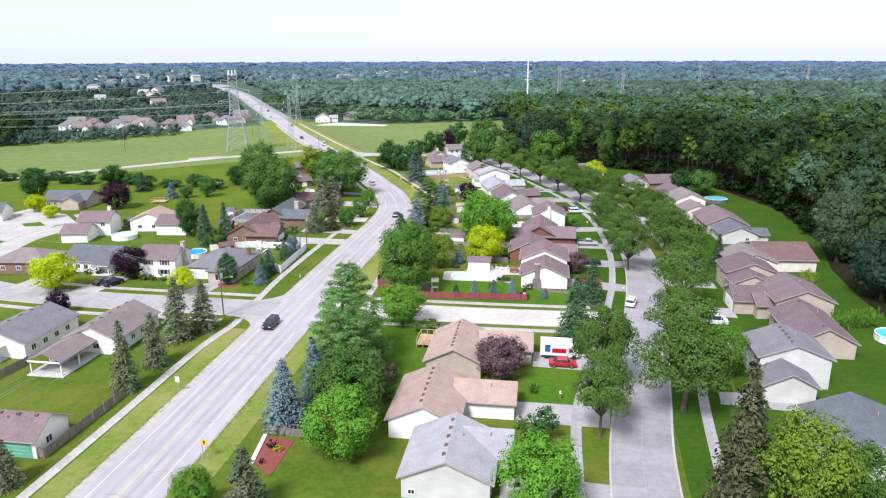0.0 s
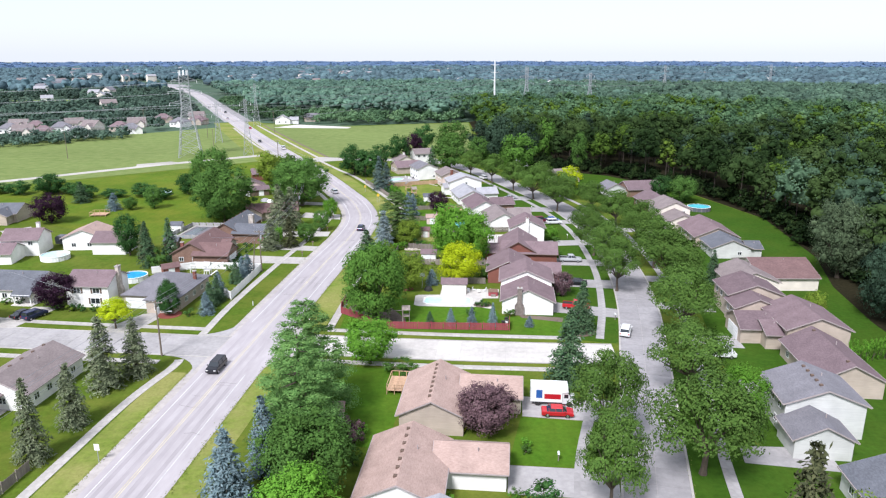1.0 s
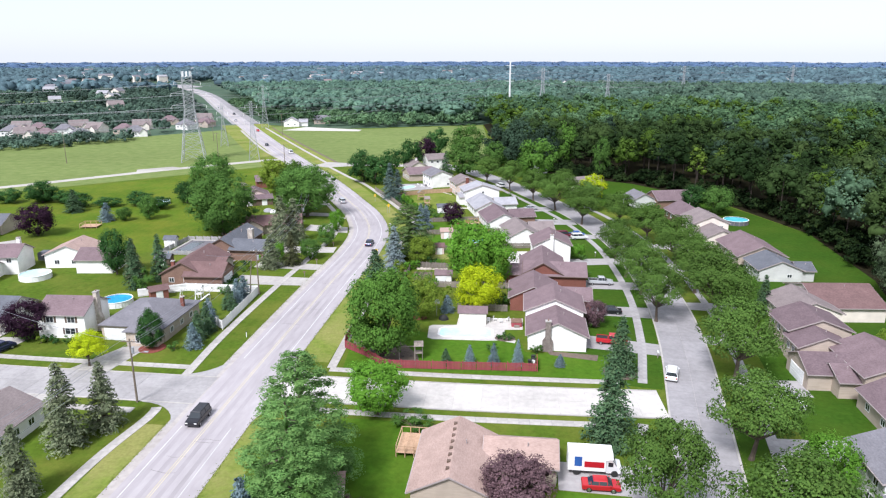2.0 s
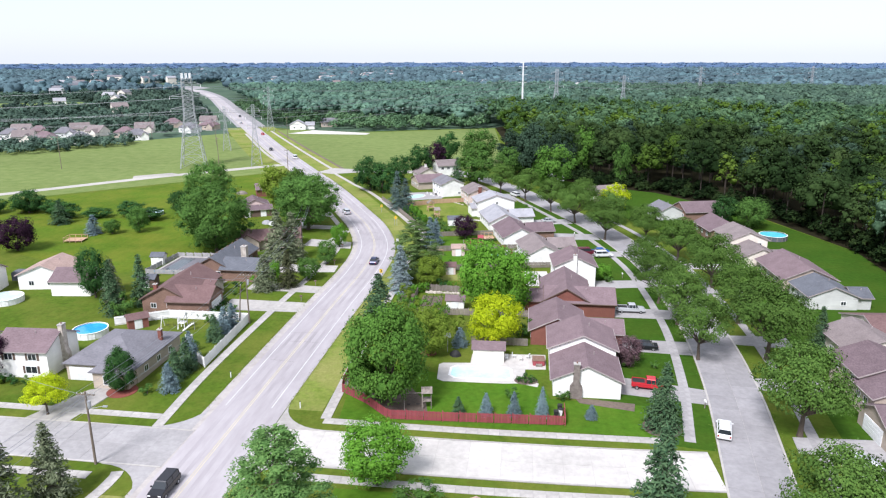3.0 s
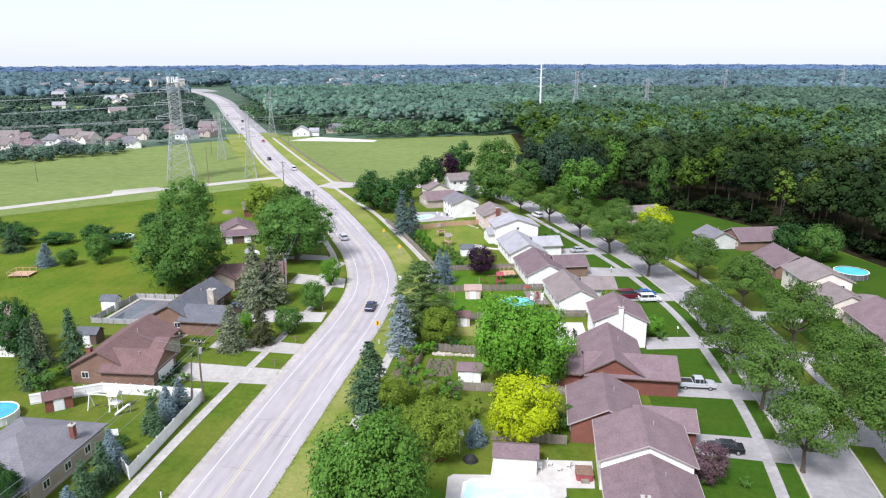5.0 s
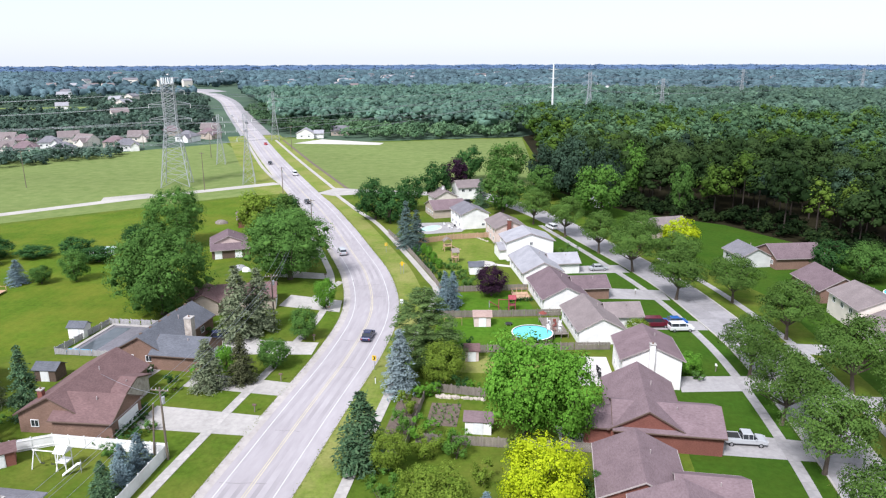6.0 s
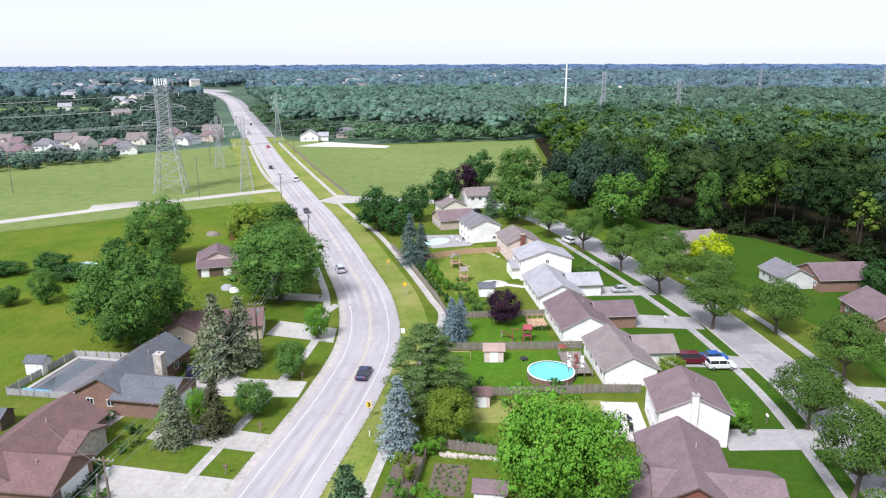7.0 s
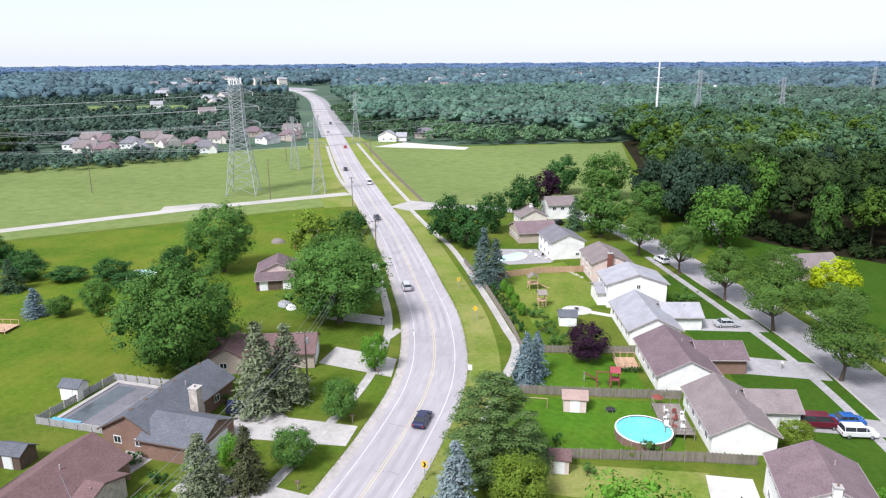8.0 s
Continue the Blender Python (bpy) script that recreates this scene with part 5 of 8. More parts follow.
def conifer(name, seed, leaf, kind="spruce"):
    """A conifer 10 m high and 2.5 m in radius: tiers of drooping boughs round a straight trunk."""
    rng = np.random.default_rng(seed)
    pts, dirs, sizes, tips = [], [], [], []
    tiers = 22 if kind == "spruce" else 15
    for i in range(tiers):
        f = i / (tiers - 1)
        z = 0.5 + 9.2 * f ** 0.9
        reach = 2.6 * (1 - f) ** (0.78 if kind == "spruce" else 0.55) + 0.14
        for k in range(int(17 - 9 * f) if kind == "spruce" else int(9 - 3 * f)):
            a = rng.uniform(0, 2 * math.pi)
            rr = reach * rng.uniform(0.72, 1.18) if kind == "spruce" else reach * rng.uniform(0.5, 1.1)
            droop = 0.32 if kind == "spruce" else -0.12
            tips.append((a, rr, z))
            m = 9 + int(13 * rr / 2.5)
            for j in range(m):
                u = 0.3 + 0.7 * (j + rng.random()) / m
                side = rng.normal(0, 0.22 if kind == "spruce" else 0.4) * (0.4 + u)
                pts.append((math.cos(a) * rr * u - math.sin(a) * side, math.sin(a) * rr * u + math.cos(a) * side, z - droop * rr * u * u + rng.normal(0, 0.07 if kind == "spruce" else 0.22)))
                dirs.append((math.cos(a) * 0.5, math.sin(a) * 0.5, 0.85))
                sizes.append(rng.uniform(0.12, 0.3))
    if kind == "pine":
        boughs = []
        for i in range(110):
            z = 0.6 + 8.9 * (i + rng.random()) / 110
            reach = 2.6 * (1 - (z / 10.4) ** 2.8)
            a, k = 2.4 * i + rng.uniform(-0.4, 0.4), rng.uniform(0.45, 0.86)
            s = 0.8 * (1 - z / 16) * rng.uniform(0.6, 1.2)
            boughs.append((math.cos(a) * reach * k, math.sin(a) * reach * k, z + 0.25 * k, s, s, s * 0.55))
        p, d, _ = on_lobes(np.array(boughs), 26000, rng, low=-0.4, ragged=(0.75, 1.25))
        pts, dirs, sizes = list(p), list(d + np.array((0, 0, 0.5))), list(rng.uniform(0.05, 0.105, 26000))
    for j in range(14):
        pts.append((rng.normal(0, 0.06), rng.normal(0, 0.06), 9.2 + 0.06 * j))
        dirs.append((rng.normal(), rng.normal(), 0.4))
        sizes.append(0.14)
    levels = 9
    lob = np.array([(0, 0, 0.6 + 8.6 * i / levels, 1.35 * (1 - i / levels) + 0.1, 1.35 * (1 - i / levels) + 0.1, 0.9) for i in range(levels)])
    if kind == "pine":
        lob = np.concatenate([lob, np.array(boughs)])
    ob = thing(name, Matrix(), "", "")
    part("crown", cards("crown", np.array(pts), np.array(dirs), np.array(sizes), rng, leaf, lumps(lob, 0.6), 0.4, 0.34, soft=0.45), leaf, ob)
    t = Geo().tube((0, 0, -0.3), (0, 0, 9.6), 0.2, 0.03, 8, False)
    for a, rr, z in tips[::3]:
        t.tube((0, 0, z), (math.cos(a) * rr * 0.7, math.sin(a) * rr * 0.7, z - 0.1 * rr), 0.04, 0.015, 4, False)
    part("trunk", t, BARK, ob, "brown bark")
    return ob


PLANTED = [0]


def plant(kind, x, y, h, r, leaf, label, category="tree", name="", variants=2, group=""):
    """Places a tree; alike trees share their meshes."""
    PLANTED[0] += 1
    if kind == "round" and y > 265:
        kind = "far"
    if kind in ("round", "far") and r >= 7 and y < 300:
        kind = "big"
    seed = PLANTED[0] % variants
    key = (kind, leaf.name, seed)
    base_h, base_r = 10.0, (2.5 if kind in ("spruce", "pine") else 5.0)
    spin = (PLANTED[0] * 137.5) % 360
    m = Matrix.LocRotScale((x, y, 0), Euler((0, 0, radians(spin))), (r / base_r, r / base_r, h / base_h))
    if key not in TREES:
        name = name or {"oval": "tree", "big": "tree", "round": "tree", "far": "tree", "umbrella": "street_tree", "low": "bush", "sprig": "vegetable_plant", "spruce": "spruce_tree", "pine": "pine_tree"}[kind]
        ob = conifer(name, seed + 11, leaf, kind) if kind in ("spruce", "pine") else broadleaf(name, seed + 31, leaf, kind)
        ob.matrix_basis = m
        TREES[key] = ob
    else:
        base = TREES[key]
        keep = base.matrix_basis.copy()
        base.matrix_basis = Matrix()
        ob = copy_thing(base, m)
        base.matrix_basis = keep
    return tagged(ob, label, category, group)


def maple(x, y, h, r, leaf=LEAF_MID, label="full round garden maple in mid green leaf"):
    return plant("round", x, y, h, r, leaf, label)


def locust(x, y, h=12.0, r=6.3):
    return plant("umbrella", x, y, 1.06 * h, r, LEAF_STREET, "spreading street tree with a flat airy crown", group="trees along the curving street")


def spruce(x, y, h, r, leaf=NEEDLE, label="dark green spruce with drooping boughs"):
    return plant("spruce", x, y, h, r, leaf, label)


def pine(x, y, h, r):
    return plant("pine", x, y, h, r, PINE_NEEDLE, "broad soft-needled pine tree")


def bush(x, y, h, r, leaf=LEAF_MID, label="rounded green garden bush"):
    return plant("low", x, y, h, r, leaf, label, "bush")


BLUE = "blue-grey spruce with stiff boughs"
OLD = "tall grey-green spruce thinning with age"
PURPLE = "round plum tree with dark purple leaves"

maple(-24.7, 76.2, 10, 4.9, LEAF_BRIGHT, "bright green maple on a back lawn")
maple(-26.6, 86.0, 11.2, 5.8, LEAF_MID, "dense green maple beside a back lawn")
spruce(-34.9, 83.4, 10, 3.3, NEEDLE_BLUE, BLUE)
spruce(-33.0, 90.5, 10.5, 2.4, NEEDLE_BLUE, BLUE)
pine(-29.6, 95.2, 16.8, 6.2)
pine(-31.2, 104.4, 18.0, 6.2)
spruce(-33.3, 96.5, 7.5, 2.4, NEEDLE_OLD, OLD)
maple(-26.2, 122.5, 8.6, 4.7, LEAF_BRIGHT, "bright green young maple by the street")
plant("oval", -29.4, 143.0, 16.2, 6.4, LEAF_LINDEN, "large dense green linden behind a red fence")
spruce(-32.1, 63.7, 8.7, 2.8, NEEDLE_OLD, OLD)
maple(-37.6, 62.1, 6.8, 2.6, LEAF_BRIGHT, "small bright green tree by the road")
maple(0.6, 68.4, 9.9, 4.9, LEAF_BRIGHT, "bright green maple in a front garden")
bush(0.3, 83.9, 5.0, 3.1, LEAF_DEEP, "large spreading dark shrub on a front lawn")
bush(-10.3, 85.8, 2.2, 1.2, LEAF_BRIGHT, "bright green shrub beside a garage")
bush(-9.5, 102.2, 1.2, 0.8, LEAF_LIME, "small yellow shrub before a house")
plant("round", -6.0, 102.2, 7.4, 4.3, LEAF_SMOKE, "small tree with dusty purple leaves", name="ornamental_tree")
bush(-23.3, 97.3, 4.2, 1.9, LEAF_SMOKE, "reddish purple shrub beside a house")
bush(-22.5, 92.8, 2.6, 1.4)
bush(-20.5, 119.5, 2.2, 3.0, LEAF_MID, "low clipped hedge beside a terrace")
spruce(6.3, 118.4, 12.6, 3.6)
spruce(10.4, 140.4, 9.9, 2.9)
spruce(22.8, 71.6, 18.8, 3.8, NEEDLE_BROWN, "tall dark brownish spruce by the street")
maple(29.0, 70.5, 14.0, 5.4, LEAF_OLIVE, "yellow-green tree with dense leaves")
maple(35.5, 73.4, 9.2, 4.1, LEAF_MID)
maple(29.5, 108.0, 9.0, 3.6, LEAF_BRIGHT, "bright green tree before a house")
maple(72.8, 178.9, 19.6, 7.2, LEAF_ASH, "tall pale grey-green oak at the wood's edge")
maple(71.0, 150.0, 18.0, 7.0, LEAF_OAK, "tall dark oak at the wood's edge")

# street trees on both verges
locust(8.6, 86.2, 12.4, 4.3)
locust(9.6, 101.0, 13.4, 5.2)
locust(21.0, 95.0, 13.4, 7.2)
locust(23.8, 116.5, 12.2, 5.9)
locust(28.6, 140.5, 13.2, 6.6)
locust(32.0, 166.0, 13.6, 7.2)
locust(31.8, 182.6, 12.4, 6.0)
locust(32.2, 204.5, 12.0, 6.2)
locust(28.6, 225.0, 11.0, 5.8)
locust(20.4, 164.3, 11.8, 5.2)
locust(20.0, 180.5, 11.6, 5.3)
locust(18.4, 192.5, 11.6, 5.4)
locust(18.0, 208.0, 10.4, 4.9)
locust(12.3, 244.6, 11.0, 5.9)
locust(23.6, 244.2, 10.2, 5.4)
locust(5.2, 264.0, 11.8, 6.2)
locust(-2.0, 279.4, 11.2, 5.4)
locust(-10.6, 296.0, 11.6, 5.2)
locust(-20.2, 310.4, 11.0, 5.6)
locust(15.0, 264.0, 10.0, 5.6)
locust(9.0, 285.0, 10.5, 5.6)
maple(-30.8, 326.4, 15.4, 7.6, LEAF_MID)
maple(0.6, 324.2, 17.6, 8.8, LEAF_LINDEN, "tall green maple with a bare trunk at the wood's edge")
maple(-7.0, 352.0, 24.0, 9.6, LEAF_OAK, "great dusky blue-green oak at the wood's corner")
maple(-17.0, 357.0, 20.0, 7.6, LEAF_OAK, "dusky blue-green oak at the wood's corner")
maple(3.0, 346.0, 21.0, 7.0, LEAF_OAK, "dusky blue-green oak at the wood's corner")
maple(12.0, 352.0, 22.0, 6.6, LEAF_LINDEN, "light green tree rising from dark woods")
maple(27.0, 332.0, 18.0, 4.2, LEAF_MID, "slender mid green tree standing before dark woods")
for gx, gy, tall in ((-47.6, 272.0, 3.2), (-45.4, 267.8, 3.6), (-43.4, 263.2, 3.4), (-41.4, 259.4, 2.8)):
    plant("oval", gx, gy, tall, 0.95, LEAF_BRIGHT, "narrow upright bright green shrub beside a fence", "bush", "columnar_shrub", 1)
bush(-38.6, 259.6, 2.6, 2.2, LEAF_MID)
maple(19.4, 285.4, 9.2, 5.1, LEAF_LIME, "round yellow-green tree beside a bungalow")
maple(57.0, 264.0, 9.5, 5.2, LEAF_MID)
maple(50.5, 268.0, 9.0, 4.6, LEAF_DEEP, "dark round tree before the woods")
maple(55.5, 149.0, 6.6, 2.3, LEAF_OLIVE, "small yellow-green tree behind a house")
spruce(42.6, 172.0, 8.0, 1.9)
bush(49.0, 127.5, 3.5, 2.0)

# back gardens between the road and the curving street
maple(-14.2, 166.9, 9.6, 5.0, LEAF_LIME, "round bright yellow-green tree")
maple(-17.2, 184.0, 15.3, 6.3, LEAF_BRIGHT, "tall bright green linden with upright boughs")
maple(-11.8, 183.4, 13.2, 5.0, LEAF_BRIGHT, "tall bright green linden with upright boughs")
maple(-25.4, 161.0, 8.6, 4.0, LEAF_OLIVE, "loose olive green tree beside a pool garden")
bush(-9.5, 171.0, 3.5, 2.4)
spruce(-37.0, 173.5, 10.4, 3.8, NEEDLE, "dark green spruce beside the road")
spruce(-36.6, 193.7, 10.6, 3.0, NEEDLE_PALE, "pale silver weeping spruce beside the road")
plant("pine", -34.8, 204.6, 13.8, 6.4, NEEDLE_MID, "broad rounded mid green pine beside the road")
maple(-30.5, 198.5, 7.0, 3.6, LEAF_OLIVE, "loose olive green tree")
maple(-33.5, 173.0, 5.5, 2.8, LEAF_OLIVE, "small olive green tree beside a spruce")
bush(-30.5, 181.0, 3.2, 2.4, LEAF_BRIGHT)
bush(-27.0, 180.0, 2.2, 1.8, LEAF_BRIGHT)
spruce(-35.3, 230.2, 8.6, 2.6, NEEDLE_BLUE, BLUE)
spruce(-34.2, 233.5, 7.6, 2.2, NEEDLE_BLUE, BLUE)
spruce(-53.4, 277.1, 13.2, 3.2, NEEDLE_DUSK, BLUE)
spruce(-50.2, 275.4, 11.2, 3.1, NEEDLE_DUSK, "grey green spruce with lifted skirts beside a fence")
plant("round", -26.9, 241.1, 7.0, 3.6, LEAF_PLUM, PURPLE, name="plum_tree")
bush(-33.0, 246.0, 3.4, 2.2)
maple(-70.5, 310, 13.7, 6.6, LEAF_DEEP, "dark green round tree by the road")
maple(-64.5, 305, 12.0, 5.6, LEAF_DEEP, "dark green round tree by the road")
maple(-61.9, 323.8, 12.2, 5.0, LEAF_DEEP, "dark green round tree")
maple(-57.1, 344.9, 14, 5.8, LEAF_DEEP, "dark green round tree")
plant("round", -53.5, 372.0, 12, 5.7, LEAF_PLUM, PURPLE, name="plum_tree")
maple(-49.6, 389, 15, 6.4, LEAF_DEEP, "dark green round tree")
spruce(-39.0, 333.1, 10.4, 3.2)
maple(-33.3, 383.7, 17.5, 9.0, LEAF_MID)
maple(-18.0, 350.0, 13.0, 7.0, LEAF_MID)
for i in range(4):
    spruce(-18.2 + 4.0 * i, 140.6 + 0.3 * i, (2.9, 3.6, 3.9, 4.7)[i], 1.1, (NEEDLE, NEEDLE_BLUE, NEEDLE_BLUE, NEEDLE_BLUE)[i], "small spruce planted along a red fence")
spruce(0.8, 141.8, 2.2, 1.0, NEEDLE_BLUE, "small blue spruce on a front lawn")
spruce(-20.5, 165.2, 3.6, 1.6, NEEDLE_BLUE, BLUE)
for i in range(6):
    bush(-40.2 - 1.9 * i, 250.5 + 4.1 * i, 2.8, 1.1, LEAF_DEEP, "columnar shrub along a fence")
for x, y in ((11.5, 143.0), (-3.0, 146.9), (6.8, 160.0), (9.5, 205.5), (9.0, 192.0), (2.0, 214.5), (-10.6, 146.8)):
    bush(x, y, 1.6, 1.3)
maple(8.0, 160.5, 5.5, 2.6, LEAF_SMOKE, "small reddish tree beside a house")
maple(8.4, 207.5, 3.8, 2.2, LEAF_BRIGHT, "small ornamental tree before a house")

# gardens west of the main road
spruce(-65.4, 109.8, 12.1, 3.1, NEEDLE_OLD, OLD)
spruce(-62.8, 114.5, 10.2, 2.7, NEEDLE_OLD, OLD)
spruce(-63.3, 89.8, 11.7, 2.4, NEEDLE_OLD, OLD)
spruce(-63.6, 98.6, 9.6, 2.4, NEEDLE_OLD, OLD)
spruce(-63.4, 64.5, 7.5, 2.3, NEEDLE_OLD, OLD)
plant("umbrella", -77.2, 133.2, 6.4, 3.3, LEAF_LIME, "small yellow-green street tree")
plant("round", -95.5, 143.0, 7.6, 4.4, LEAF_PLUM, PURPLE, name="plum_tree")
plant("round", -144.4, 213.7, 9.4, 5.4, LEAF_PLUM, PURPLE, name="plum_tree")
plant("round", -96.1, 118.6, 5.0, 2.4, LEAF_PLUM, PURPLE, name="plum_tree")
maple(-106.6, 131.9, 8.8, 5.0, LEAF_LIME, "broad yellow-green tree by the street")
plant("oval", -70.6, 141.3, 7.6, 2.3, LEAF_DEEP, "dense dark green tree in a red mulch ring")
spruce(-63.4, 142.3, 4.8, 1.7, NEEDLE_BLUE, BLUE)
spruce(-64.3, 146.2, 5.6, 1.8)
spruce(-64.2, 149.6, 6.0, 1.9)
spruce(-65.2, 153.0, 5.6, 1.8, NEEDLE_BLUE, BLUE)
spruce(-65.0, 162.0, 5.2, 1.8)
spruce(-64.8, 165.4, 5.4, 1.8, NEEDLE_BLUE, BLUE)
spruce(-64.6, 168.6, 5.0, 1.8, NEEDLE_BLUE, BLUE)
maple(-101, 181.4, 11.4, 3.5, LEAF_DEEP, "narrow dark green tree")
spruce(-91.2, 172.1, 11.6, 2.5)
spruce(-88.6, 178.6, 11.0, 2.6)
bush(-88.0, 171.0, 5.2, 2.6, LEAF_MID)
spruce(-95.5, 179.5, 9.5, 2.4, NEEDLE_OLD, OLD)
maple(-91.2, 219.8, 18.8, 10.0, LEAF_MID, "very large round maple in full leaf")
maple(-97.0, 226.4, 14.6, 5.4, LEAF_MID, "very large round maple in full leaf")
maple(-116.1, 269.2, 17.3, 8.0, LEAF_MID)
maple(-123.0, 262.0, 8.0, 4.2, LEAF_DEEP, "dark round tree in a garden")
maple(-74.6, 246.0, 17.5, 10.2, LEAF_MID, "very large round maple in full leaf")
maple(-80.5, 257.0, 15.0, 7.5, LEAF_MID, "large round maple beside the road")
maple(-97.0, 280.0, 14.5, 6.4, LEAF_OLIVE, "tall yellow-green maple beside a house")
maple(-90.5, 282.5, 13.0, 5.6, LEAF_STREET, "grey-green tree beside the road")
maple(-101.0, 312.0, 7.0, 4.5, LEAF_DEEP, "low dark tree beside the road")
maple(-123.1, 236.7, 8, 3.2, LEAF_MID)
spruce(-70.8, 210.8, 14, 4.2, NEEDLE_OLD, OLD)
spruce(-68.4, 214.4, 12.6, 3.8, NEEDLE_OLD, OLD)
maple(-59.9, 227.8, 6.8, 2.5, LEAF_BRIGHT, "slender bright green young tree")
maple(-58.5, 211.7, 6.4, 2.7, LEAF_MID, "young tree between path and road")
maple(-59.3, 198.9, 5.6, 2.9, LEAF_MID, "young tree between path and road")
spruce(-66.6, 190.6, 8.4, 3.1, NEEDLE_OLD, OLD)
spruce(-62.2, 193.3, 8.6, 2.5, NEEDLE_BROWN, OLD)
bush(-69.0, 193.0, 3.0, 2.2, LEAF_BRIGHT)
maple(-66.6, 196.6, 5.0, 1.6, LEAF_BRIGHT, "young bright green tree")
spruce(-135, 232.8, 5.9, 2.7, NEEDLE_BLUE, BLUE)
maple(-129.9, 234, 4.4, 2.6, LEAF_MID)
spruce(-153.1, 243.6, 7.5, 3.4)
maple(-184.2, 225.3, 11.6, 5.3, LEAF_DEEP, "dark green round tree")
maple(-173.8, 256.8, 7.9, 5.6, LEAF_DEEP, "dark green round tree")
maple(-168, 205, 6.0, 3.6, LEAF_LIME, "small yellow-green garden tree")
maple(-157, 197, 4.4, 2.6, LEAF_LIME, "small yellow-green garden tree")
for i, (x, y) in enumerate(((-70.2, 172.6), (-69.4, 175.0), (-68.6, 177.2), (-73.5, 191.5), (-70.5, 170.6), (-79.0, 194.0), (-88.5, 193.0), (-86.8, 193.6), (-66.3, 141.0), (-67.0, 157.5), (-84.0, 141.5), (-91.0, 141.8))):
    bush(x, y, 1.7, 1.3, LEAF_DEEP if i % 2 else LEAF_MID, "clipped shrub beside a house wall")
for i in range(12):
    plant("far", -128 - 9.5 * i, 252 + 1.0 * i + 4 * math.sin(i * 1.7), 4.4 + math.sin(i * 2.3), 4.6, LEAF_DEEP, "hedgerow shrub along the field", "bush", "hedgerow_shrub")
for i in range(9):
    bush(53.6 + 1.2 * i, 130.4 + 0.4 * i, 4.2, 0.85, LEAF_BRIGHT, "narrow upright hedge shrub")

# ---- fences ----
BOARD = shape("board", Geo().add([(0, -0.03, 0.06), (0.135, -0.03, 0.06), (0.135, 0, 0.06), (0, 0, 0.06), (0, -0.03, 0.94), (0.135, -0.03, 0.94), (0.135, 0, 0.94), (0, 0, 0.94), (0.0675, -0.03, 1.0), (0.0675, 0, 1.0)],
                                    [(3, 2, 1, 0), (0, 1, 5, 8, 4), (2, 3, 7, 9, 6), (1, 2, 6, 5), (3, 0, 4, 7), (4, 8, 9, 7), (8, 5, 6, 9)]))


def fence(points, h, mat, label, pitch=0.16, post=2.4, solid=False, each=False):
    """A board fence: posts, rails and upright boards; each: the boards are single parts."""
    ob = thing("fence", pose(points[0][0], points[0][1], 0), label, "fence")
    o = Vector((points[0][0], points[0][1]))
    rails, boards = Geo(), Geo()
    for a, b in zip(points, points[1:]):
        a, b = Vector(a) - o, Vector(b) - o
        d = b - a
        n = max(1, round(d.length / post))
        rot = math.atan2(d.y, d.x)
        w = d.length / n
        for i in range(n):
            m = Matrix.LocRotScale((*(a + d * i / n), 0), Euler((0, 0, rot)), None)
            part("post", Geo().box(-0.06, -0.06, -0.3, 0.06, 0.06, h + 0.12).moved(m), mat, ob)
            for z in (0.3, h - 0.35):
                part("rail", Geo().box(0.06, 0.0, z, w - 0.06, 0.05, z + 0.12).moved(m), mat, ob)
            if solid:
                part("panel", Geo().box(0.06, -0.03, 0.05, w - 0.06, 0.0, h).moved(m), mat, ob)
                continue
            for j in range(int((w - 0.12) / pitch)):
                x = 0.07 + j * pitch
                if each:
                    if not BOARD.materials:
                        BOARD.materials.append(mat)
                    q = new("board", BOARD)
                    q.parent = ob
                    q.matrix_basis = m @ Matrix.Translation((x, 0, 0)) @ Matrix.Diagonal((pitch / 0.16, 1, h - 0.03 * ((j * 7) % 3), 1))
                else:
                    boards.add([tuple(m @ Vector(v)) for v in ((x, -0.03, 0.06), (x + pitch * 0.86, -0.03, 0.06), (x + pitch * 0.86, 0, 0.06), (x, 0, 0.06), (x, -0.03, h - 0.04 * ((j * 7) % 3)), (x + pitch * 0.86, -0.03, h - 0.04 * ((j * 7) % 3)), (x + pitch * 0.86, 0, h - 0.04 * ((j * 7) % 3)), (x, 0, h - 0.04 * ((j * 7) % 3)))],
                               [(3, 2, 1, 0), (4, 5, 6, 7), (0, 1, 5, 4), (1, 2, 6, 5), (2, 3, 7, 6), (3, 0, 4, 7)])
    if boards.v:
        tagged(part("boarding", boards, mat, ob), kind="stuff")
    return ob


fence([(-37.0, 157.5), (-37.1, 147.5), (-36.6, 145.2), (-32.1, 142.0), (-28.0, 138.0), (-20.2, 138.3), (-3.0, 139.3), (-3.0, 143.5)], 1.6, WOOD_RED, "red stained board fence round a corner garden", pitch=0.2, each=True)
fence([(-61.8, 151.0), (-62.6, 171.8), (-79, 171.6), (-87.5, 166.5)], 1.8, VINYL, "white vinyl privacy fence", solid=True)
fence([(-61.8, 151.0), (-64.5, 153.4)], 1.8, VINYL, "white vinyl privacy fence", solid=True)
fence([(-35.6, 226.4), (-24, 228.6), (-11.9, 231.2)], 1.5, WOOD_GREY, "weathered grey board fence between gardens")
fence([(-34.6, 208.6), (-20, 212.0), (-9.6, 214.4), (-3.4, 215.4)], 1.5, WOOD_GREY, "weathered grey board fence between gardens")
fence([(-31.0, 194.8), (-20, 194.0), (-6, 194.6)], 1.5, WOOD_GREY, "weathered grey board fence between gardens")
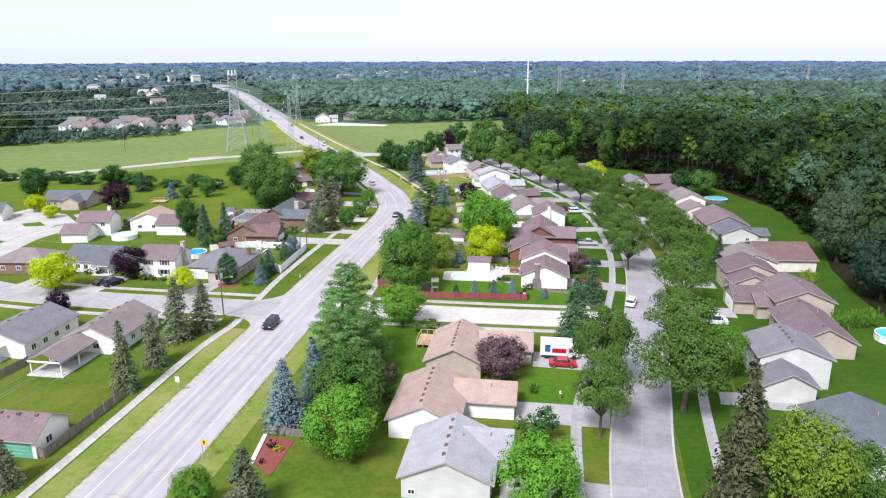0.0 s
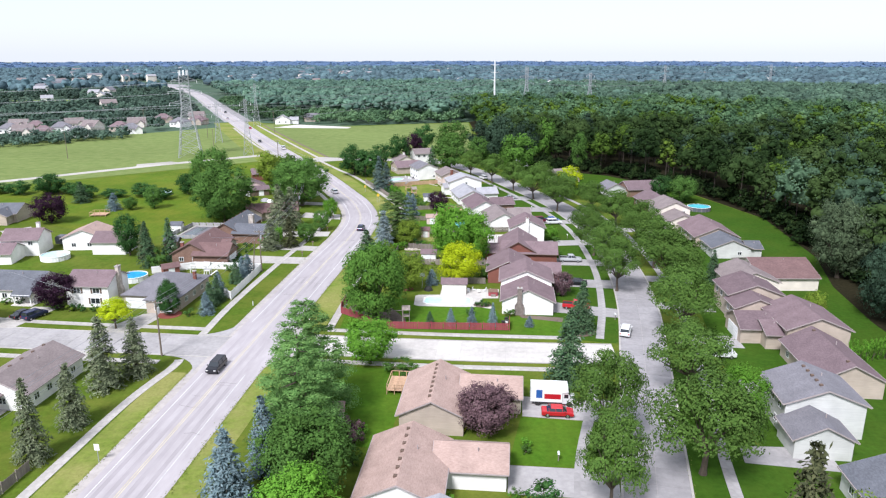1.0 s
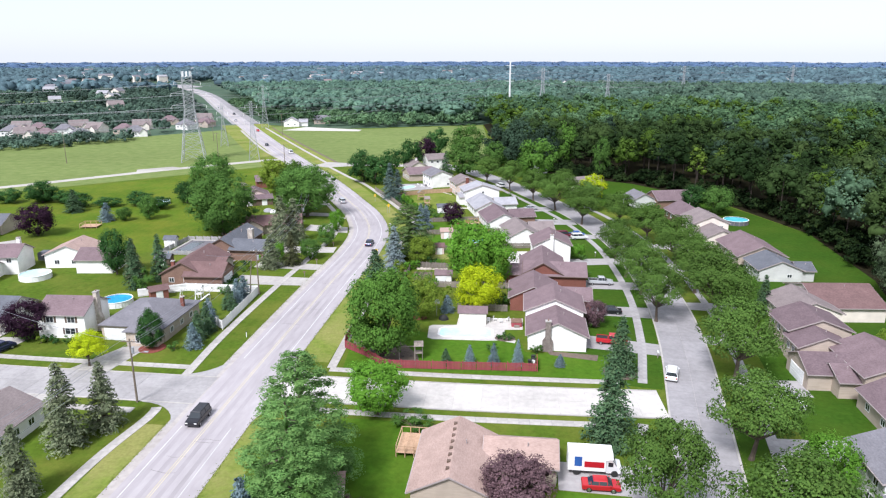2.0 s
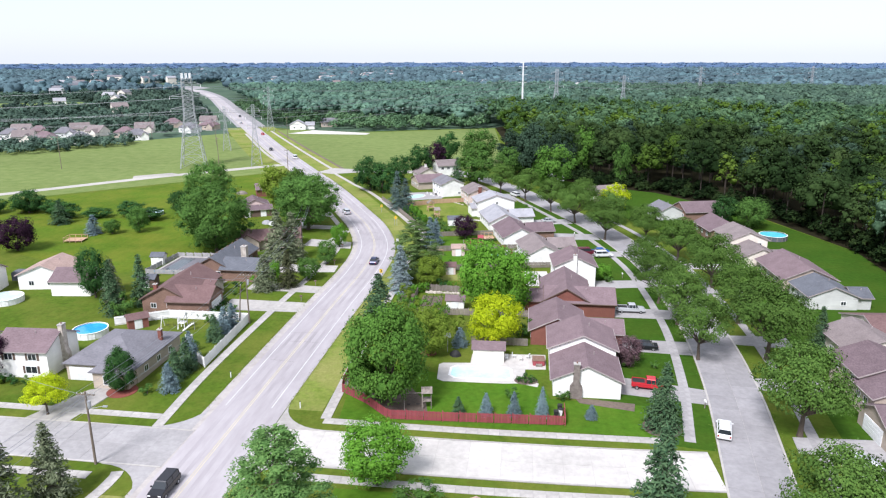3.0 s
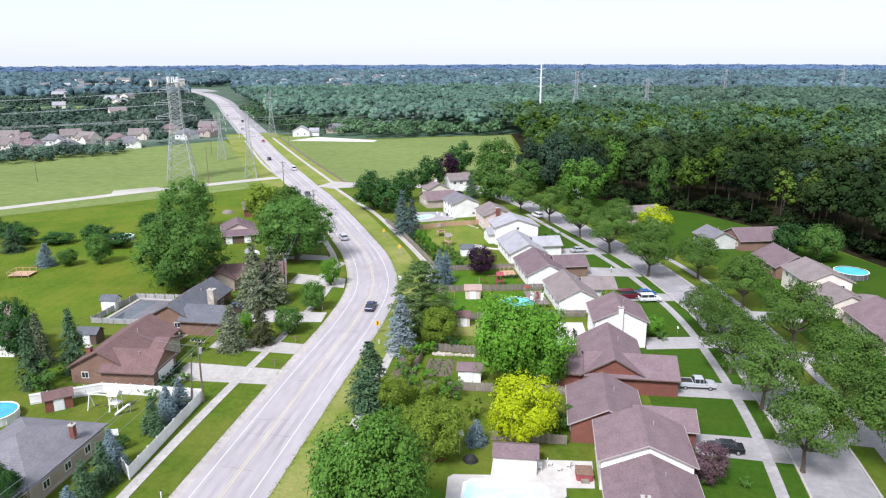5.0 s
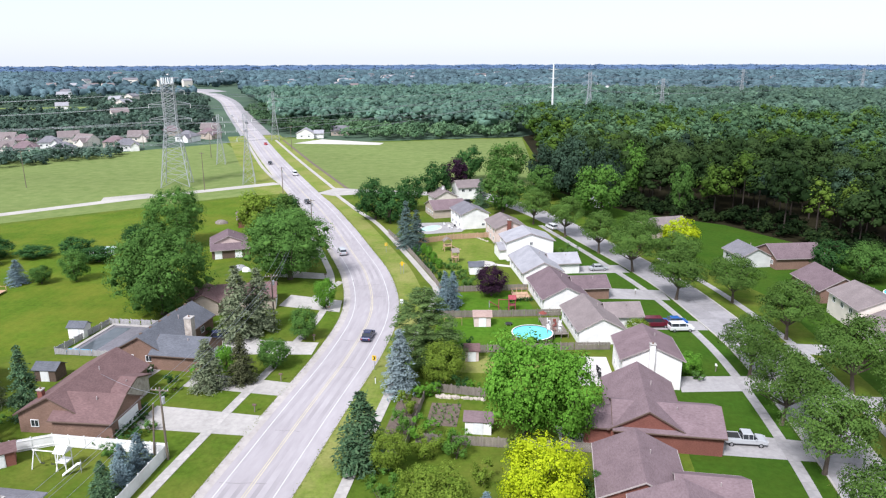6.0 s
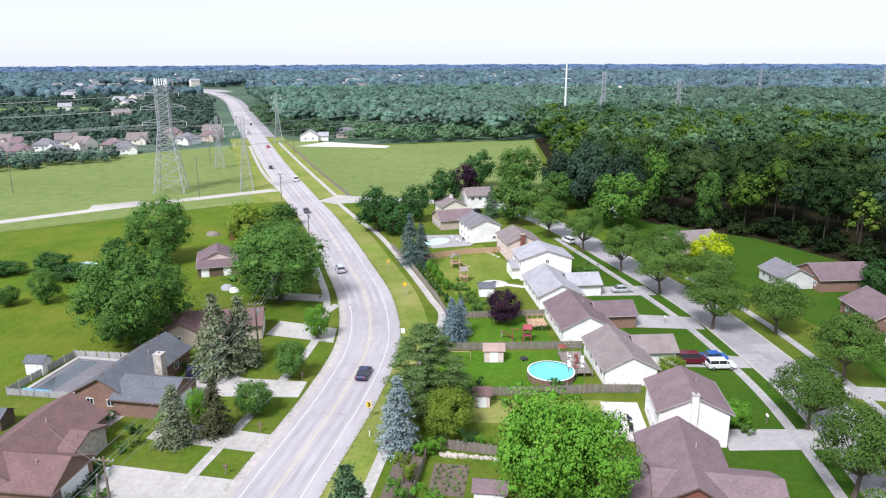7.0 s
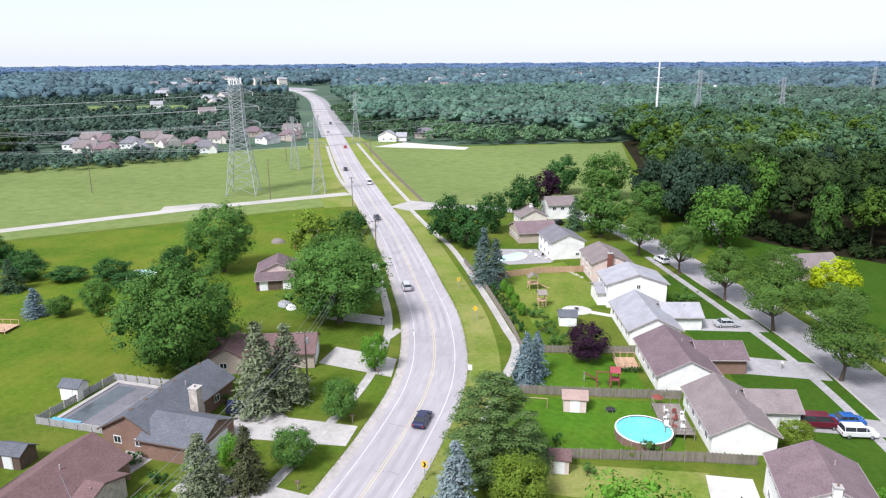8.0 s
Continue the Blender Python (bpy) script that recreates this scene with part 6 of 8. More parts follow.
fence([(-31.4, 179.9), (-20.4, 180.4), (-8.0, 181.0)], 1.5, WOOD_GREY, "weathered grey board fence between gardens")
fence([(-35.6, 242.3), (-28, 244.2), (-19.2, 246.4)], 1.4, WOOD_GREY, "weathered grey board fence between gardens")
fence([(-37.2, 226.4), (-37.9, 241.6), (-41.9, 251.6), (-52.0, 273.2), (-62, 292)], 1.5, WOOD_GREY, "weathered grey board fence along the footpath")
fence([(-36.4, 80.6), (-31.0, 80.2)], 1.3, WOOD_GREY, "weathered grey board fence behind a mulch bed")
fence([(-51.0, 281.5), (-42, 288), (-31.0, 292.5)], 1.6, WOOD_TAN, "new tan board fence between gardens")
fence([(-62.6, 70.6), (-62.4, 88.0)], 1.5, WOOD_GREY, "weathered dark board fence beside the footpath")
fence([(-86.6, 84.5), (-85.2, 96.4)], 1.5, WOOD_GREY, "weathered dark board fence between gardens")
fence([(-64.4, 70.8), (-62.7, 70.8)], 1.5, WOOD_GREY, "weathered dark board fence beside a house")
fence([(-18.6, 166.4), (-8.4, 166.6)], 1.5, WOOD_GREY, "weathered grey board fence beside a pool house")
fence([(-32.4, 178), (-32.6, 194)], 1.4, WOOD_GREY, "weathered grey board fence beside conifers")
fence([(-99.4, 198.6), (-87.6, 199.0)], 1.2, WOOD_PALE, "pale weathered picket fence round a covered pool", pitch=0.3)
fence([(-99.4, 198.6), (-98.6, 213), (-87.8, 213.6)], 1.3, WOOD_PALE, "pale weathered picket fence round a covered pool", pitch=0.3)

# ---- pools, sheds, decks ----
def round_pool(x, y, r, h, water, label, side=None):
    side = side or TRIM
    ob = thing("swimming_pool", pose(x, y, 0), label, "pool")
    n = 32
    circle = lambda w, z: [(math.cos(2 * math.pi * i / n) * w, math.sin(2 * math.pi * i / n) * w, z) for i in range(n)]
    part("wall", Geo().add(circle(r, -0.1) + circle(r, h) + circle(r - 0.05, h) + circle(r - 0.05, -0.1), [(k * n + i, k * n + (i + 1) % n, (k + 1) % 4 * n + (i + 1) % n, (k + 1) % 4 * n + i) for k in range(4) for i in range(n)]), side, ob, "upright pool wall")
    for i in range(0, n, 2):
        a = 2 * math.pi * i / n
        part("upright", Geo().box(-0.06, -0.04, -0.1, 0.06, 0.05, h).moved(pose(math.cos(a) * (r + 0.03), math.sin(a) * (r + 0.03), 0, 0, 0, math.degrees(a) + 90)), TRIM if side == TRIM else WOOD_GREY, ob)
    part("rim", Geo().add([(math.cos(2 * math.pi * i / n) * w, math.sin(2 * math.pi * i / n) * w, z) for w, z in ((r + 0.08, h), (r - 0.12, h), (r + 0.08, h + 0.06), (r - 0.12, h + 0.06)) for i in range(n)],
                          [(2 * n + i, 2 * n + (i + 1) % n, 3 * n + (i + 1) % n, 3 * n + i) for i in range(n)] + [(i, (i + 1) % n, 2 * n + (i + 1) % n, 2 * n + i) for i in range(n)]), TRIM, ob)
    part("water", Geo().prism([(math.cos(2 * math.pi * i / n) * (r - 0.06), math.sin(2 * math.pi * i / n) * (r - 0.06)) for i in range(n)], "z", 0.0, h - 0.12), water, ob, "turquoise pool water")
    return ob


round_pool(-17.3, 218.4, 3.75, 1.2, WATER, "round above-ground pool with turquoise water and brown sides", WALL_BROWN)
round_pool(-89.4, 162.0, 3.05, 1.2, WATER_BLUE, "round above-ground pool with blue water")
round_pool(-118.2, 176.4, 3.4, 1.2, WATER_PALE, "round above-ground pool with pale cover")
round_pool(-131.8, 259.6, 3.4, 1.0, WATER_PALE, "round above-ground pool in a back garden")


def bean_pool(x, y, rot, long, wide, label):
    """A sunk pool with a waisted outline, a raised coping ring and water just below it."""
    ob = thing("swimming_pool", pose(x, y, 0, 0, 0, rot), label, "pool")
    n = 40
    ring = lambda g: [((long + g) * math.cos(a), (wide + g) * math.sin(a) + 0.7 * math.cos(a) ** 2) for a in (2 * math.pi * i / n for i in range(n))]
    inner, outer = ring(0.0), ring(0.45)
    v = [(px, py, z) for z, line in ((0.02, outer), (0.14, outer), (0.14, inner), (0.02, inner)) for px, py in line]
    part("coping", Geo().add(v, [(k * n + i, k * n + (i + 1) % n, (k + 1) % 4 * n + (i + 1) % n, (k + 1) % 4 * n + i) for k in range(4) for i in range(n)]), PALE, ob, "pale stone coping")
    part("water", Geo().prism(inner, "z", 0.0, 0.09), WATER_PALE, ob, "pale turquoise pool water")
    for s in (-0.3, 0.3):
        part("ladder_rail", Geo().tube((long - 0.5, s, 0.05), (long - 0.5, s, 0.75), 0.035, 0.035, 6).tube((long - 0.5, s, 0.75), (long + 0.35, s, 0.75), 0.035, 0.035, 6).tube((long + 0.35, s, 0.75), (long + 0.35, s, 0.1), 0.035, 0.035, 6), CHROME, ob)
    return ob


bean_pool(-50.8, 299.6, 60, 4.6, 2.4, "sunk pale turquoise pool set in a concrete patio")
round_pool(59.6, 251.3, 3.7, 1.3, WATER, "round above-ground pool with dark sides before the woods", ROOF_SLATE)
round_pool(63.5, 127.2, 3.2, 1.2, WATER, "round above-ground pool with blue water")

pool = thing("swimming_pool", pose(0, 0, 0), "in-ground pool of pale water in a concrete surround", "pool")
part("water", Geo().prism([(-20.8, 153.4), (-20.0, 152.6), (-11.8, 152.8), (-11.1, 153.6), (-11.3, 156.2), (-12, 156.9), (-20.0, 156.7), (-20.8, 156)], "z", -0.1, 0.075), WATER_PALE, pool, "pale turquoise water")
part("coping", Geo().prism([(-21.2, 153.2), (-20.2, 152.2), (-11.6, 152.4), (-10.7, 153.4), (-10.9, 156.5), (-11.8, 157.3), (-20.2, 157.1), (-21.2, 156.2)], "z", -0.1, 0.066), TRIM, pool, "white pool edge")
cover = thing("swimming_pool", pose(-93.4, 206.0, 0), "covered pool with a blue tarpaulin edge", "pool")
part("cover", Geo().box(-3.6, -6.0, -0.1, 3.6, 6.0, 0.3), ROOF_GREY, cover, "grey pool cover")
for x0, y0, x1, y1 in ((-4.3, -6.7, -3.6, 6.7), (3.6, -6.7, 4.3, 6.7), (-3.6, 6.0, 3.6, 6.7), (-3.6, -6.7, 3.6, -6.0)):
    part("rim", Geo().box(x0, y0, -0.1, x1, y1, 0.42), CONCRETE, cover, "pale pool rim")
part("water", Geo().box(-2.8, -5.4, 0.2, 0.4, 5.2, 0.31), WATER_DARK, cover, "dark standing water on the cover")
part("tarpaulin", Geo().box(-4.4, -6.75, 0.2, 0.5, -5.9, 0.6), TARP, cover, "folded blue tarpaulin")


def shed(x, y, rot, w, d, h, roof, wall, label):
    ob = thing("garden_shed", pose(x, y, 0, 0, 0, rot), label, "shed")
    part("wall", wall_mesh(0, 0, w, d, h, 0.8, "x"), wall, ob)
    part("roof", roof_mesh("roof", 0, 0, w, d, h, 0.8, "x", 0.2, 0.1), roof, ob)
    door(ob, "s", w / 2, 1.2, 1.8, 0, 0, w, d, TRIM)
    return ob


shed(-17.6, 158.6, 2, 5.2, 3.4, 2.4, ROOF_BROWN, WALL_CREAM, "cream pool house with a brown roof")
shed(-28.5, 222.5, 9, 3.2, 2.6, 2.1, ROOF_TAN, PINK, "small pink garden shed with a tan roof")
shed(-28.2, 206.6, 8, 2.3, 2.2, 2.0, ROOF_RUST, PINK, "small pink garden shed with a red roof")
shed(-28.4, 102.0, 10, 2.4, 2.4, 2.2, ROOF_TAN, WALL_CREAM, "small cream garden shed with a tan roof")
shed(-101.8, 205.4, 5, 3.0, 2.4, 2.2, ROOF_SLATE, WALL_WHITE, "white garden shed with a grey roof")
shed(-25.2, 183.2, 2, 3.6, 2.6, 2.0, ROOF_BROWN, WALL_WHITE, "low white garden shed with a brown roof")
shed(-33.4, 255.6, 12, 3.2, 3.0, 2.0, ROOF_SLATE, WALL_WHITE, "white playhouse with a grey roof")
shed(-83.4, 164.6, 40, 3.6, 2.4, 2.0, ROOF_RUST, WALL_BRICK, "small brown garden shed")


def deck(x, y, rot, w, d, h, mat, label):
    """A raised timber deck of separate planks, with posts and a rail."""
    ob = thing("deck", pose(x, y, 0, 0, 0, rot), label, "deck")
    n = int(w / 0.3)
    for i in range(n):
        part("plank", Geo().box(i * w / n, 0, h - 0.06, (i + 0.94) * w / n, d, h), mat, ob)
    for i in range(4):
        for yy in (0.05, d - 0.05):
            part("post", Geo().box(i * (w - 0.1) / 3, yy - 0.05, -0.2, i * (w - 0.1) / 3 + 0.1, yy + 0.05, h + 0.9), mat, ob)
    for yy in (0.0, d - 0.08):
        part("rail", Geo().box(0, yy, h + 0.85, w, yy + 0.08, h + 0.93), mat, ob)
    part("rail", Geo().box(0, 0, h + 0.85, 0.08, d, h + 0.93), mat, ob)
    return ob


deck(-21.6, 112.0, 0, 3.6, 5.0, 0.7, WOOD_TAN, "raised timber deck beside a house")
deck(-14.6, 218.6, 12, 4.0, 8.6, 0.9, WOOD_GREY, "raised grey pool deck crowded with furniture")
deck(-21.8, 238.8, 13, 3.6, 4.4, 0.4, WOOD_TAN, "low tan timber deck behind a house")


def garden_chair(x, y, z, rot, mat):
    ob = thing("garden_chair", pose(x, y, z, 0, 0, rot), "light plastic garden chair on a deck or patio", "chair", "garden chairs")
    part("seat", Geo().box(-0.28, -0.28, 0.38, 0.28, 0.28, 0.44), mat, ob)
    part("backrest", Geo().box(-0.28, 0.24, 0.44, 0.28, 0.3, 0.95), mat, ob)
    for sx in (-0.24, 0.24):
        for sy in (-0.24, 0.24):
            part("leg", Geo().box(sx - 0.03, sy - 0.03, 0, sx + 0.03, sy + 0.03, 0.38), mat, ob)


for i in range(9):
    garden_chair(-14.4 + 1.1 * (i % 3), 220.4 + 2.1 * (i // 3), 0.9, i * 77, (TRIM, RED_MULCH, TRIM)[i % 3])
for i in range(3):
    garden_chair(-6.0, 203.2 + 1.6 * i, 0.06, i * 60, BLACK)
for i in range(5):
    garden_chair(-12.0 + 1.2 * i, 160.2 + (i % 2), 0.06, i * 80, TRIM)


def swing_set(x, y, rot, w, label, wood=None):
    wood = wood or WOOD_TAN
    ob = thing("swing_set", pose(x, y, 0, 0, 0, rot), label, "swing")
    for s in (-w / 2, w / 2):
        for t in (-1, 1):
            part("leg", Geo().tube((s, 0.8 * t, -0.1), (s, 0, 2.3), 0.07, 0.07, 6), wood, ob)
    part("beam", Geo().tube((-w / 2 - 0.2, 0, 2.3), (w / 2 + 0.2, 0, 2.3), 0.08, 0.08, 6), wood, ob)
    for s in (-0.7, 0.7):
        part("swing", Geo().box(s - 0.25, -0.1, 0.5, s + 0.25, 0.1, 0.55).tube((s - 0.2, 0, 0.55), (s - 0.2, 0, 2.3), 0.012, 0.012, 4).tube((s + 0.2, 0, 0.55), (s + 0.2, 0, 2.3), 0.012, 0.012, 4), BLACK, ob)
    part("platform", Geo().box(w / 2, -0.7, 1.2, w / 2 + 1.4, 0.7, 1.3), wood, ob)
    part("roof", Geo().prism([(-0.9, 2.6), (0.9, 2.6), (0, 3.3)], "x", w / 2 - 0.1, w / 2 + 1.5), wood, ob)
    for sx in (w / 2 + 0.08, w / 2 + 1.32):
        for sy in (-0.62, 0.62):
            part("post", Geo().box(sx - 0.05, sy - 0.05, 0, sx + 0.05, sy + 0.05, 2.66), wood, ob)


swing_set(-23.6, 232.6, 8, 2.0, "small red timber swing set by a fence", WOOD_RED)
swing_set(-25.0, 141.9, 10, 2.6, "small pale climbing frame near a red fence", WOOD_GREY)
swing_set(-76.2, 167.0, 0, 3.4, "light swing set behind a white fence", VINYL)



def play_tower(x, y, rot, wide, label):
    """A timber climbing tower: four posts, a deck, a pitched roof, a ladder and a slide."""
    ob = thing("play_tower", pose(x, y, 0, 0, 0, rot), label, "play tower")
    h = wide / 2
    for sx in (-h, h):
        for sy in (-h, h):
            part("post", Geo().box(sx - 0.06, sy - 0.06, -0.1, sx + 0.06, sy + 0.06, 2.7), WOOD_TAN, ob)
    part("platform", Geo().box(-h - 0.1, -h - 0.1, 1.3, h + 0.1, h + 0.1, 1.4), WOOD_TAN, ob)
    for sy in (-h, h):
        part("rail", Geo().box(-h, sy - 0.03, 2.0, h, sy + 0.03, 2.12), WOOD_TAN, ob)
    part("roof", Geo().prism([(-h - 0.25, 2.62), (0, 3.5), (h + 0.25, 2.62), (h + 0.25, 2.72), (0, 3.6), (-h - 0.25, 2.72)], "y", -h - 0.25, h + 0.25), WOOD_GREY, ob, "weathered pitched roof")
    part("slide", Geo().prism([(h + 0.1, 1.4), (h + 2.4, 0.15), (h + 2.8, 0.1), (h + 2.8, 0.0), (h + 2.3, 0.05), (h + 0.1, 1.3)], "y", -0.28, 0.28), WOOD_TAN, ob, "pale slide")
    for k in range(4):
        part("rung", Geo().box(-h - 0.1 - 0.1 * (3 - k), -0.3, 0.25 + 0.3 * k, -h - 0.1 * (3 - k), 0.3, 0.33 + 0.3 * k), WOOD_TAN, ob)


for gx, gy, turn in ((-45.4, 301.6, 20), (-43.8, 302.6, 200), (-44.4, 300.4, 110), (-42.4, 300.2, 300), (-47.2, 304.6, 60)):
    garden_chair(gx, gy, 0.04, turn, TRIM if turn % 40 else BLACK)
play_tower(-42.0, 276.4, 20, 1.9, "tall timber play tower on a back lawn")
play_tower(-38.4, 265.8, 110, 1.5, "small timber play tower on a back lawn")


def waste_bin(x, y, rot, mat, label):
    ob = thing("waste_bin", pose(x, y, 0, 0, 0, rot), label, "bin", "waste bins")
    v = [(-0.24, -0.28, 0.08), (0.24, -0.28, 0.08), (0.24, 0.28, 0.08), (-0.24, 0.28, 0.08), (-0.3, -0.34, 0.98), (0.3, -0.34, 0.98), (0.3, 0.34, 0.98), (-0.3, 0.34, 0.98)]
    part("body", Geo().add(v, [(3, 2, 1, 0), (4, 5, 6, 7), (0, 1, 5, 4), (1, 2, 6, 5), (2, 3, 7, 6), (3, 0, 4, 7)]), mat, ob)
    part("lid", Geo().prism([(-0.36, 0.98), (0.36, 0.98), (0.34, 1.04), (-0.3, 1.12), (-0.36, 1.06)], "x", -0.32, 0.32), BLACK, ob)
    for sx in (-0.22, 0.22):
        part("wheel", Geo().tube((sx - 0.03, 0.3, 0.1), (sx + 0.03, 0.3, 0.1), 0.1, 0.1, 10), BLACK, ob)


waste_bin(-4.2, 141.6, 10, BLACK, "black wheeled bin beside a red fence")
waste_bin(-3.5, 142.2, -15, TRIM, "pale wheeled bin beside a red fence")
waste_bin(-3.6, 143.4, 80, BLACK, "black wheeled bin beside a red fence")


def hot_tub(x, y, rot):
    ob = thing("hot_tub", pose(x, y, 0.06, 0, 0, rot), "brown boarded hot tub with a folded cover on a patio", "hot tub")
    part("body", Geo().prism([(-1.0, -0.85), (-0.85, -1.0), (0.85, -1.0), (1.0, -0.85), (1.0, 0.85), (0.85, 1.0), (-0.85, 1.0), (-1.0, 0.85)], "z", 0, 0.85), WOOD_RED, ob)
    part("cover", Geo().box(-1.03, -1.03, 0.85, 1.03, -0.02, 0.97).box(-1.03, 0.02, 0.85, 1.03, 1.03, 0.97), WALL_BROWN, ob, "brown padded cover")
    part("step", Geo().box(-0.5, -1.45, 0, 0.5, -1.0, 0.4), WOOD_GREY, ob)


hot_tub(-6.6, 159.4, 4)


def fire_pit(x, y):
    ob = thing("fire_pit", pose(x, y, 0.05), "small dark fire bowl on a round concrete pad", "fire pit")
    for k in range(3):
        a = 2.1 * k
        part("leg", Geo().tube((math.cos(a) * 0.35, math.sin(a) * 0.35, 0), (math.cos(a) * 0.2, math.sin(a) * 0.2, 0.25), 0.025, 0.025, 6), BLACK, ob)
    n = 14
    part("bowl", Geo().add([(math.cos(2 * math.pi * i / n) * r, math.sin(2 * math.pi * i / n) * r, z) for r, z in ((0.15, 0.2), (0.5, 0.42), (0.46, 0.42), (0.12, 0.26)) for i in range(n)], [(k * n + i, k * n + (i + 1) % n, (k + 1) * n + (i + 1) % n, (k + 1) * n + i) for k in range(3) for i in range(n)] + [tuple(range(n))[::-1], tuple(range(3 * n, 4 * n))]), BLACK, ob)


fire_pit(-31.2, 265.2)
patch("flower_bed", [(-8.6 + 1.9 * math.cos(2 * math.pi * i / 18), 152.6 + 1.4 * math.sin(2 * math.pi * i / 18)) for i in range(18)], SOIL, -0.1, 0.072, "oval planted bed beside a pool", "soil")
for i in range(7):
    bush(-8.6 + 1.2 * math.cos(0.9 * i), 152.6 + 0.8 * math.sin(0.9 * i), 0.7 + 0.2 * (i % 3), 0.6, (LEAF_DEEP, LEAF_MID)[i % 2], "low dark shrub in an oval bed")


def camper(x, y, rot):
    """A long covered camping trailer with rounded ends."""
    ob = thing("camping_trailer", pose(x, y, 0, 0, 0, rot), "long blue-grey covered camping trailer behind a house", "trailer")
    part("body", Geo().prism([(-4.4, 0.6), (4.2, 0.6), (4.5, 1.2), (4.2, 2.5), (3.8, 2.75), (-4.0, 2.75), (-4.4, 2.4)], "y", -1.15, 1.15), ROOF_SLATE, ob)
    for sx in (-0.6, 0.5):
        for sy in (-1.05, 1.05):
            part("wheel", Geo().tube((sx, sy - 0.1, 0.33), (sx, sy + 0.1, 0.33), 0.34, 0.34, 12), BLACK, ob)
    part("window", Geo().box(-3.0, -1.17, 1.5, -1.4, -1.13, 2.1), GLASS, ob)
    part("drawbar", Geo().tube((4.4, 0, 0.6), (5.6, 0, 0.45), 0.06, 0.05, 6), STEEL, ob)


camper(-121.6, 189.6, 6)
bush(-9.9, 276.6, 3.0, 2.8, LEAF_MID, "large round shrub beside a white house")
bush(-35.5, 251.6, 3.2, 2.0, LEAF_MID, "round green shrub beside a fence")
bush(-29.2, 208.4, 2.6, 1.4, LEAF_DEEP, "dark shrub beside a small shed")
for i in range(5):
    bush(-22.6 + 1.1 * i, 238.0 + 0.25 * i, 1.0, 0.75, LEAF_DEEP, "low dark shrub along a timber deck")
deck(-137.5, 222.5, 10, 5.0, 4.0, 0.5, WOOD_TAN, "low tan timber deck on a back lawn")
# hedgerow clumps and loose garden things
for x, y, r in ((-70.6, 141.3, 2.3), (-25.6, 161.4, 1.4)):
    n = 20
    patch("mulch_ring", [(x + r * math.cos(2 * math.pi * i / n), y + r * math.sin(2 * math.pi * i / n)) for i in range(n)], RED_MULCH, -0.1, 0.064, "ring of red mulch round a tree", "mulch")


for x, y, r in ((10.4, 140.4, 2.7), (-29.3, 95.2, 2.6)):
    patch("mulch_ring", [(x + r * math.cos(2 * math.pi * i / 20), y + r * math.sin(2 * math.pi * i / 20)) for i in range(20)], SOIL, -0.1, 0.066, "ring of dark mulch round a conifer", "mulch")


def soccer_goal(x, y, rot):
    ob = thing("goal_frame", pose(x, y, 0, 0, 0, rot), "small wooden goal frame on a lawn", "goal")
    for s in (-1.7, 1.7):
        part("post", Geo().tube((s, 0, -0.1), (s, 0, 1.6), 0.05, 0.05, 6), WOOD_TAN, ob)
        part("brace", Geo().tube((s, 0, 1.55), (s, 1.0, 0.0), 0.04, 0.04, 6), WOOD_TAN, ob)
    part("crossbar", Geo().tube((-1.75, 0, 1.6), (1.75, 0, 1.6), 0.05, 0.05, 6), WOOD_TAN, ob)


soccer_goal(-32.6, 222.6, 8)


def trampoline(x, y, r, label):
    ob = thing("trampoline", pose(x, y, 0), label, "trampoline")
    n = 20
    part("mat", Geo().prism([(math.cos(2 * math.pi * i / n) * r, math.sin(2 * math.pi * i / n) * r) for i in range(n)], "z", 0.32, 0.36), BLACK, ob, "black mat")
    for i in range(6):
        a = 2 * math.pi * i / 6
        part("leg", Geo().tube((math.cos(a) * r, math.sin(a) * r, -0.05), (math.cos(a) * r, math.sin(a) * r, 0.36), 0.03, 0.03, 6), STEEL, ob)


trampoline(-22.0, 224.6, 0.7, "small black trampoline on a lawn")


def parasol(x, y, z, mat, label):
    ob = thing("parasol", pose(x, y, z), label, "parasol")
    part("pole", Geo().tube((0, 0, 0), (0, 0, 2.2), 0.03, 0.03, 6), STEEL, ob)
    n = 8
    part("canopy", Geo().add([(math.cos(2 * math.pi * i / n) * 0.9, math.sin(2 * math.pi * i / n) * 0.9, 1.75) for i in range(n)] + [(0, 0, 2.25)], [(i, (i + 1) % n, n) for i in range(n)] + [tuple(range(n))[::-1]]), mat, ob)


parasol(-15.6, 227.4, 0.0, RED_MULCH, "folded red garden parasol on a deck")


def basketball_hoop(x, y, rot):
    ob = thing("basketball_hoop", pose(x, y, 0, 0, 0, rot), "basketball hoop with a white backboard on a pole", "hoop")
    part("pole", Geo().tube((0, 0, -0.1), (0, 0.4, 3.2), 0.06, 0.05, 6), STEEL, ob)
    part("backboard", Geo().box(-0.6, -0.12, 2.7, 0.6, -0.06, 3.6), TRIM, ob)
    part("ring", Geo().tube((0, -0.35, 2.85), (0, -0.35, 2.88), 0.22, 0.22, 10), RED_MULCH, ob)


basketball_hoop(-22.4, 162.4, 0)
basketball_hoop(-66.8, 156.0, 200)


